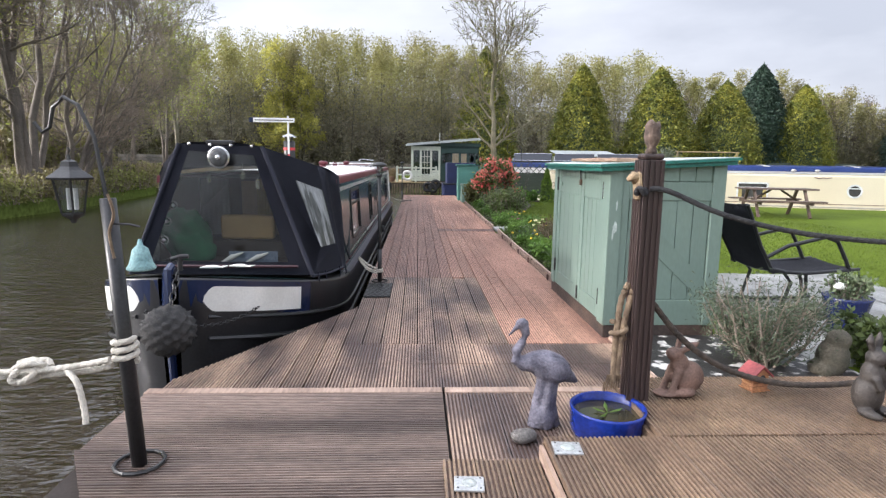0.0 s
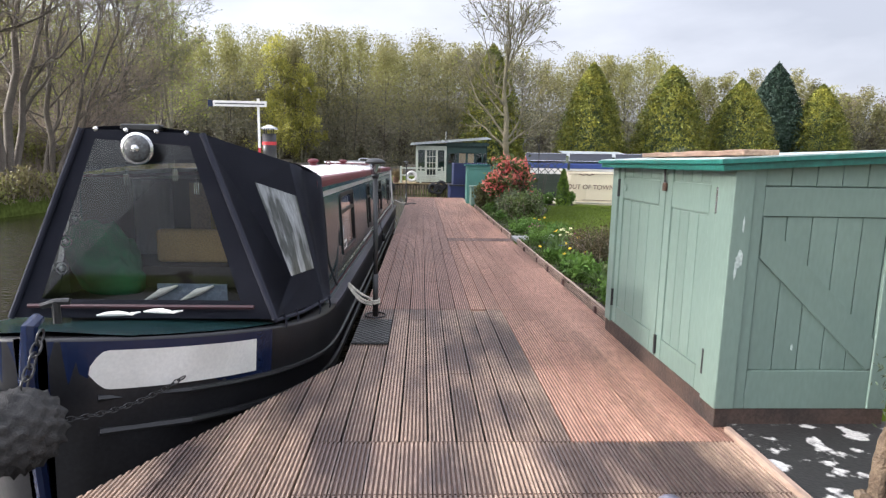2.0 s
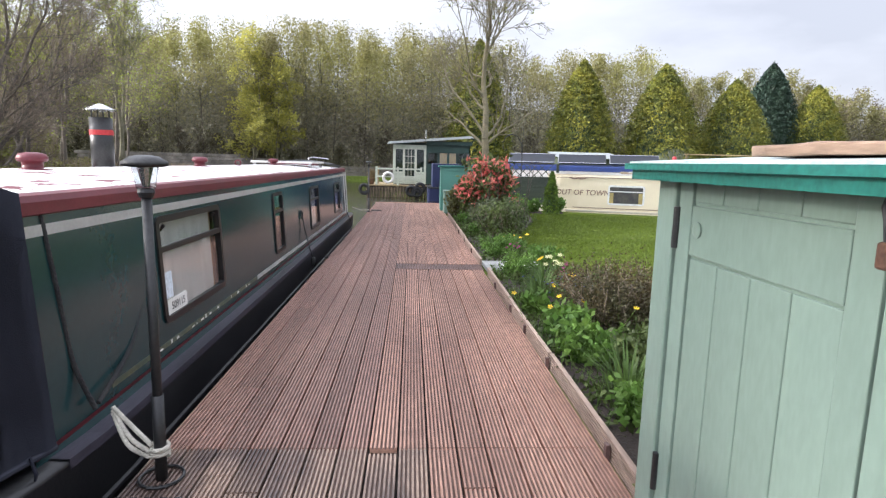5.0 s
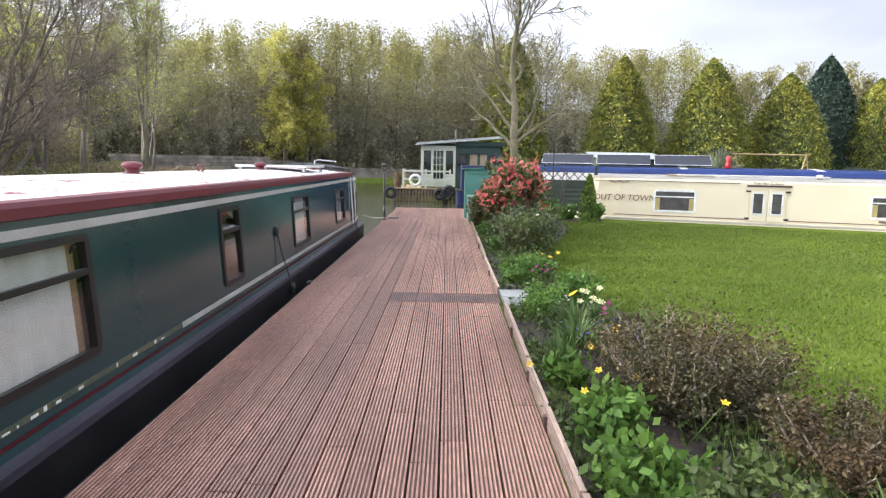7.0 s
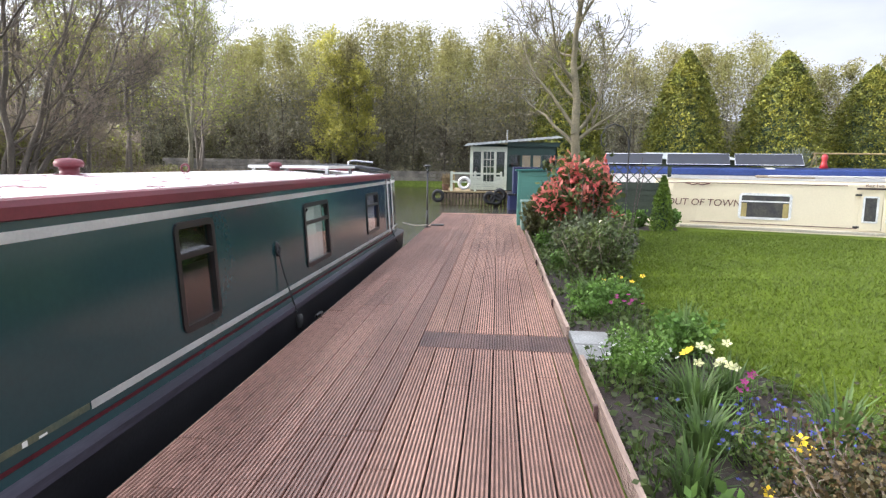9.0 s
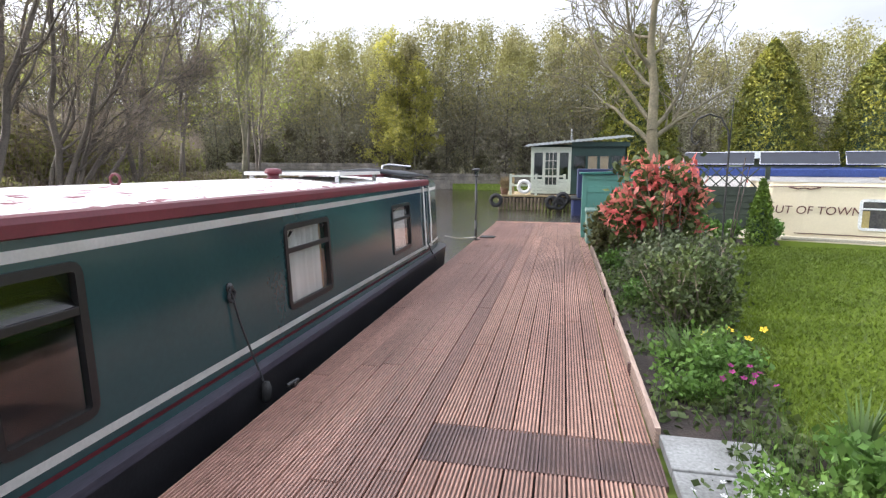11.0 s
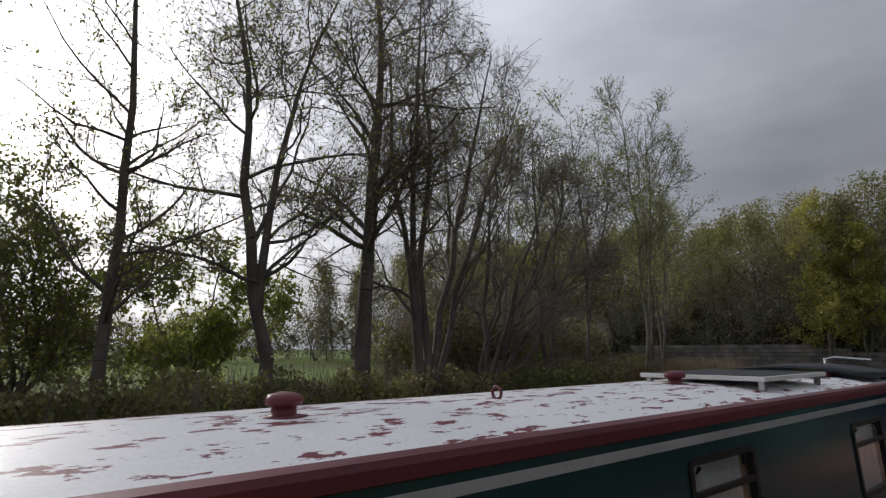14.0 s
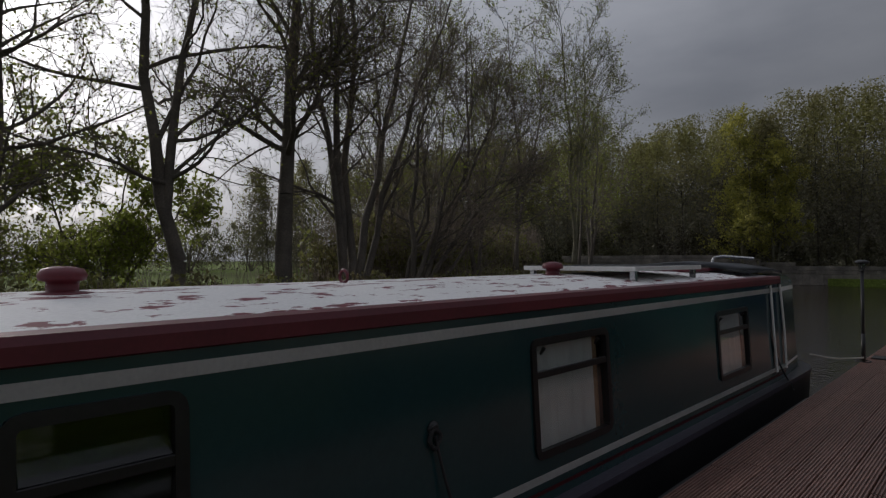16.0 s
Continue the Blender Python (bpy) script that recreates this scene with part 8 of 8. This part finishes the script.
# dome-shaped trees far across the field
src = None
for i, (x, y, s) in enumerate(((-62, 34, 1.0), (-66, 43, 0.9), (-58, 26, 0.8), (-64, 18, 1.0), (-70, 8, 1.0), (-60, 0, 0.9), (-72, 52, 1.1), (-56, 58, 0.9), (-66, -12, 1.0), (-60, 66, 1.1))):
    if src is None:
        src = bare_tree("field_tree", "rounded grey bare tree far across the field", (x, y, 0), 40, [(-2, -2, 0.8), (0.5, 0.2, 1.0), (1.5, 2.4, 0.8), (-1.5, 2.2, 0.8), (1.8, -1.8, 0.75)], 7.0, 0.16, (7, 5, 4, 2), (55, 50, 45), 0.42, 0.2, 0.05, buds=1500, bud_size=0.10)
        tagged(src, group="trees across the field")
    else:
        copy_thing(src, pose(x, y, 0, 0, 0, 77 * i) @ Matrix.Diagonal((s, s, s, 1)))



WOODBARK = mat("woodland_bark", (0.085, 0.072, 0.055), (0.05, 0.043, 0.035), 0.95, 0, 2, 20, 0.3)


def wood(name, label, spots, seed, leafm, per, twig_per, size, lo=0.25, slim=0.17, bare=0.0):
    """A stand of slim trees: trunks, upswept twigs and crowns of soft leaf clumps; bare is the share of brown twiggy growth."""
    g = np.random.default_rng(seed)
    w = thing(name, label, "woods", kind="stuff")
    P0, P1, R, L, B, T0, T1 = [], [], [], [], [], [], []
    for x, y, z, h in spots:
        base, top = np.array([x, y, z]), np.array([x + g.normal() * 0.4, y + g.normal() * 0.4, z + h])
        P0.append(base), P1.append(top), R.append(0.008 * h + 0.02)
        m = 46
        u = lo + (1 - lo) * g.beta(1.5, 1.05, m)
        v = np.clip((u - lo) / (1 - lo), 0, 1)
        reach = slim * h * np.clip(1.25 * (1 - v ** 1.7) ** 0.75, 0.08, 1) * np.minimum(1, 0.55 + v)
        a = g.uniform(0, 2 * np.pi, m)
        rr = reach * np.sqrt(g.uniform(0, 1, m))
        c = base + (top - base) * u[:, None] + np.stack([np.cos(a) * rr, np.sin(a) * rr, np.zeros(m)], 1)
        c[0] = top - [0, 0, 0.4]
        k = g.integers(0, m, per)
        spread = (0.045 + 0.030 * (1 - v[k]))[:, None] * h
        p = c[k] + g.normal(size=(per, 3)) * spread * [0.75, 0.75, 1.0]
        p[:, 2] = np.minimum(p[:, 2], z + h * 1.04)
        low = g.uniform(0, 1, per) < np.clip(bare * (1.9 - 2.2 * (p[:, 2] - z) / h), 0, 0.95)
        L.append(p[~low])
        B.append(p[low])
        u = g.uniform(0.06, 0.97, twig_per)
        a = g.uniform(0, 2 * np.pi, twig_per)
        ln = slim * h * g.uniform(0.4, 1.0, twig_per) * (1.15 - u) * 1.3
        s = base + (top - base) * u[:, None]
        T0.append(s)
        T1.append(s + np.stack([np.cos(a) * ln, np.sin(a) * ln, ln * g.uniform(0.7, 1.8, twig_per)], 1))
    R = np.array(R)
    tagged(qpart("trunks", tubes(P0, P1, R * 0.45, R * 0.1, 5), WOODBARK, w), kind="stuff")
    T0, T1 = np.concatenate(T0), np.concatenate(T1)
    tagged(qpart("branches", tubes(T0, T1, np.full(len(T0), 0.018), np.full(len(T0), 0.006), 3), WOODBARK, w), kind="stuff")
    tagged(qpart("leaves", small_leaves(g, np.concatenate(L), size), leafm, w), kind="stuff")
    B = np.concatenate(B)
    if len(B):
        tagged(qpart("twiggy_growth", small_leaves(g, B, size), WOODTWIG, w), kind="stuff")
    return w


g = np.random.default_rng(5)
spots = []
for row, y0 in enumerate((57, 61, 66, 72, 79)):
    x = -64.0
    while x < 62:
        x += g.uniform(2.0, 3.6)
        if x > 6 and y0 < 66:
            continue
        h = np.interp(x, (-75, -30, -5, 12, 30, 48, 62), (14, 15.2, 15.4, 14.5, 13.5, 11, 9)) * g.uniform(0.86, 1.06) * (0.80 + 0.07 * row)
        yy = y0 + g.normal() * 1.3 + (0.05 * max(0, -x - 10)) - (0 if x > -22 else (-22 - x) * 0.5)
        spots.append((x, yy, -0.1, h))
wood("woods", "dense spring woodland with pale green birch crowns across the canal", spots, 6, WOODS, 4600, 16, 0.15, 0.04, 0.17, 0.85)
spots = [(g.uniform(-36, 60), g.uniform(54.5, 60), -0.1, g.uniform(2.0, 5.0)) for i in range(150)]
spots = [(x, y + (8 if x > 4 else 0), z, h) for x, y, z, h in spots if not -8 < x < 2 or y > 57.5]
wood("woodland_scrub", "brown twiggy scrub at the foot of the woods", spots, 7, leafmat("scrub_leaves", (0.12, 0.115, 0.05), (0.085, 0.07, 0.05), 0.3, 0.4, 0.2), 700, 40, 0.15, 0.0, 0.30, 0.5)
# dark backdrop bank, added to block the sky between the trunks
bm = bmesh.new()
rows = []
for y, z in ((84, -0.1), (87, 4.5), (93, 10.5), (130, 15.0)):
    rows.append([(x, y + 2 * math.sin(x * 0.13), z * np.interp(x, (-90, 0, 30, 70), (1, 1, 0.8, 0.5)) + 0.5 * math.sin(x * 0.7 + y)) for x in range(-110, 111, 4)])
b = loft(rows)
setting("hillside", b, mat("backdrop_slope", (0.075, 0.075, 0.035), (0.045, 0.04, 0.028), 0.95, 0, 0.4, 6, 0.6, finemix=0.5), "dark slope added behind the trees as a backdrop")

BIRCHL = "young birch in bright yellow-green spring leaf"
for x, y, h, sd, lab in ((-12.2, 54.6, 11.0, 61, BIRCHL), (-10.4, 55.2, 8.6, 62, BIRCHL)):
    g2 = np.random.default_rng(sd)
    t = bare_tree("birch_tree", lab, (x, y, 0), sd, [(0.2, 0, 1.0), (0.9, 0.3, 0.8), (-0.9, 0.2, 0.82)], h, 0.14, (16, 6, 4, 2), (34, 40, 45), 0.26, 0.08, 0.05, bark=BARK_L, buds=13000, bud_size=0.11, budmat=BIRCH)


def conifer(name, label, at, h, w, seed, leafm, cat="tree"):
    g = np.random.default_rng(seed)
    t = thing(name, label, cat, at)
    qpart("trunk", tubes([(0, 0, -0.1)], [(0, 0, h * 0.9)], [0.05 * w], [0.02], 7), BARK, t)
    n = int(46000 if h > 4 else 5000)
    u = g.uniform(0, 1, n) ** 0.9
    a = g.uniform(0, 2 * np.pi, n)
    # sprays in drooping tiers, each fan with its own reach and hang
    tier = u * 17 + 0.6 * np.sin(a * 3 + u * 9) + 0.4 * np.sin(a * 7 + 2)
    saw = tier - np.floor(tier)
    fan = 0.5 + 0.5 * np.sin(a * 11 + np.floor(tier) * 2.4)
    prof = np.clip(1 - u ** 1.7, 0, 1) ** 0.75 * np.minimum(1, u * 7 + 0.75) * 1.14
    depth = np.sqrt(g.uniform(0.35, 1, n))
    rr = w / 2 * prof * depth * (0.82 + 0.20 * (1 - saw) + 0.08 * fan)
    p = np.stack([np.cos(a) * rr, np.sin(a) * rr, u * h * 1.02 - 0.02 * h * depth * fan + g.normal(size=n) * 0.006 * h], 1)
    p[:, 2] = np.maximum(p[:, 2], 0.03)
    tagged(qpart("foliage", small_leaves(g, p, 0.06 * h * (0.22 if h > 4 else 0.6)), leafm, t), kind="stuff")
    # solid dark cone standing in for the shade deep in the foliage
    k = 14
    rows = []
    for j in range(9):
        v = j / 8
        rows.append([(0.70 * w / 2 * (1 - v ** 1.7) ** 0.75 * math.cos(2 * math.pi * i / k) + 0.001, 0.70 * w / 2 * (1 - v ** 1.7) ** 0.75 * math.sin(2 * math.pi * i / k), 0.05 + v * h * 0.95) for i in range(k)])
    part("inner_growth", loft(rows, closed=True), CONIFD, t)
    return t


GC = "tall golden-green conifer with dense layered foliage"
for x, y, h, w, m, lab, sd in ((16.8, 57, 10.6, 6.6, CONIF, GC, 71), (24.5, 57, 10.5, 7.6, CONIF, GC, 72), (31.3, 57, 9.4, 7.2, CONIF, GC, 73), (37.8, 62, 11.8, 7.2, CONIFD, "tall dark blue-green conifer", 74), (41.4, 60, 9.6, 6.6, CONIF, GC, 75), (7.2, 57, 12.0, 6.4, CONIF, GC, 76), (56, 62, 10.5, 6.5, CONIFD, "tall dark blue-green conifer", 77)):
    conifer("conifer", lab, (x, y, 0), h, w, sd, m)
conifer("small_conifer", "small upright golden conifer at the lawn's edge", (5.05, 19.9, 0), 1.12, 0.42, 78, leafmat("small_conifer_foliage", (0.16, 0.24, 0.03), (0.09, 0.15, 0.025), 0.2, 0.35, 4), "shrub")
# hedgerow trees beyond the field
spots = [(-74 + g.uniform(-5, 5), y + g.uniform(-1.5, 1.5), -0.1, g.uniform(3.5, 6.5)) for y in np.arange(-60, 72, 1.5)]
wood("hedgerow", "grey-green hedgerow trees beyond the far field", spots, 12, leafmat("hedgerow_leaves", (0.13, 0.13, 0.05), (0.09, 0.08, 0.05), 0.35, 0.3, 0.1), 700, 20, 0.24, 0.0, 0.5, 0.4)
# taller grey woods beyond the conifers
spots = [(g.uniform(30, 95), g.uniform(66, 84), -0.1, g.uniform(6, 11)) for i in range(60)]
wood("distant_woods", "grey-brown bare woodland beyond the conifers", spots, 8, leafmat("grey_twig_leaves", (0.16, 0.13, 0.09), (0.12, 0.10, 0.07), 0.3, 0.3, 0.1), 1500, 40, 0.17, 0.1, 0.26, 0.6)

# scrub and reeds along the far bank
g = np.random.default_rng(9)


def bank_strip(name, label, n, area, hi, material, size, seed, twigs=0):
    g = np.random.default_rng(seed)
    y = g.uniform(area[2], area[3], n)
    x = np.interp(y, (-40, 10, 22, 30, 40, 49), (-11.5, -11.3, -11.4, -12.6, -17, -24)) - g.uniform(area[0], area[1], n)
    clump = 0.45 + 0.55 * np.sin(y * 1.7 + 3 * np.sin(y * 0.37)) * np.sin(x * 1.3)
    z = g.uniform(0, 1, n) ** 0.8 * hi * (0.45 + 0.75 * clump)
    s = thing(name, label, "undergrowth", kind="stuff")
    p = np.stack([x, y, np.maximum(z, 0) - 0.12], 1)
    vq = leaves(g, p, size)
    if twigs:
        b = p[g.permutation(n)[:twigs]].copy()
        b[:, 2] = -0.1
        e = b + np.stack([g.normal(size=twigs) * 0.25, g.normal(size=twigs) * 0.25, g.uniform(0.3, 1.3, twigs) * hi], 1)
        tagged(qpart("stems", tubes(b, e, np.full(twigs, 0.012), np.full(twigs, 0.004), 3), TWIG, s), kind="stuff")
    tagged(qpart("leaves", vq, material, s), kind="stuff")


bank_strip("bank_scrub", "low leafy scrub and brambles along the far bank", 60000, (-0.3, 2.6, -8, 48), 1.0, HEDGE, 0.085, 31, 5000)
bank_strip("bank_hedge", "tall tangled hedge behind the far bank", 46000, (2.6, 7.0, 22, 48), 3.0, HEDGE, 0.12, 32, 6000)
b0 = np.stack([g.uniform(-18.5, -13.0, 3000), g.uniform(32, 44, 3000), np.full(3000, -0.3)], 1)
reeds = thing("reeds", "dry straw-coloured reeds on the far bank", "reeds", kind="stuff")
e0 = b0 + np.stack([g.normal(size=3000) * 0.4, g.normal(size=3000) * 0.4, g.uniform(0.4, 1.25, 3000)], 1)
qpart("stalks", tubes(b0, e0, np.full(3000, 0.014), np.full(3000, 0.006), 3), REED, reeds)
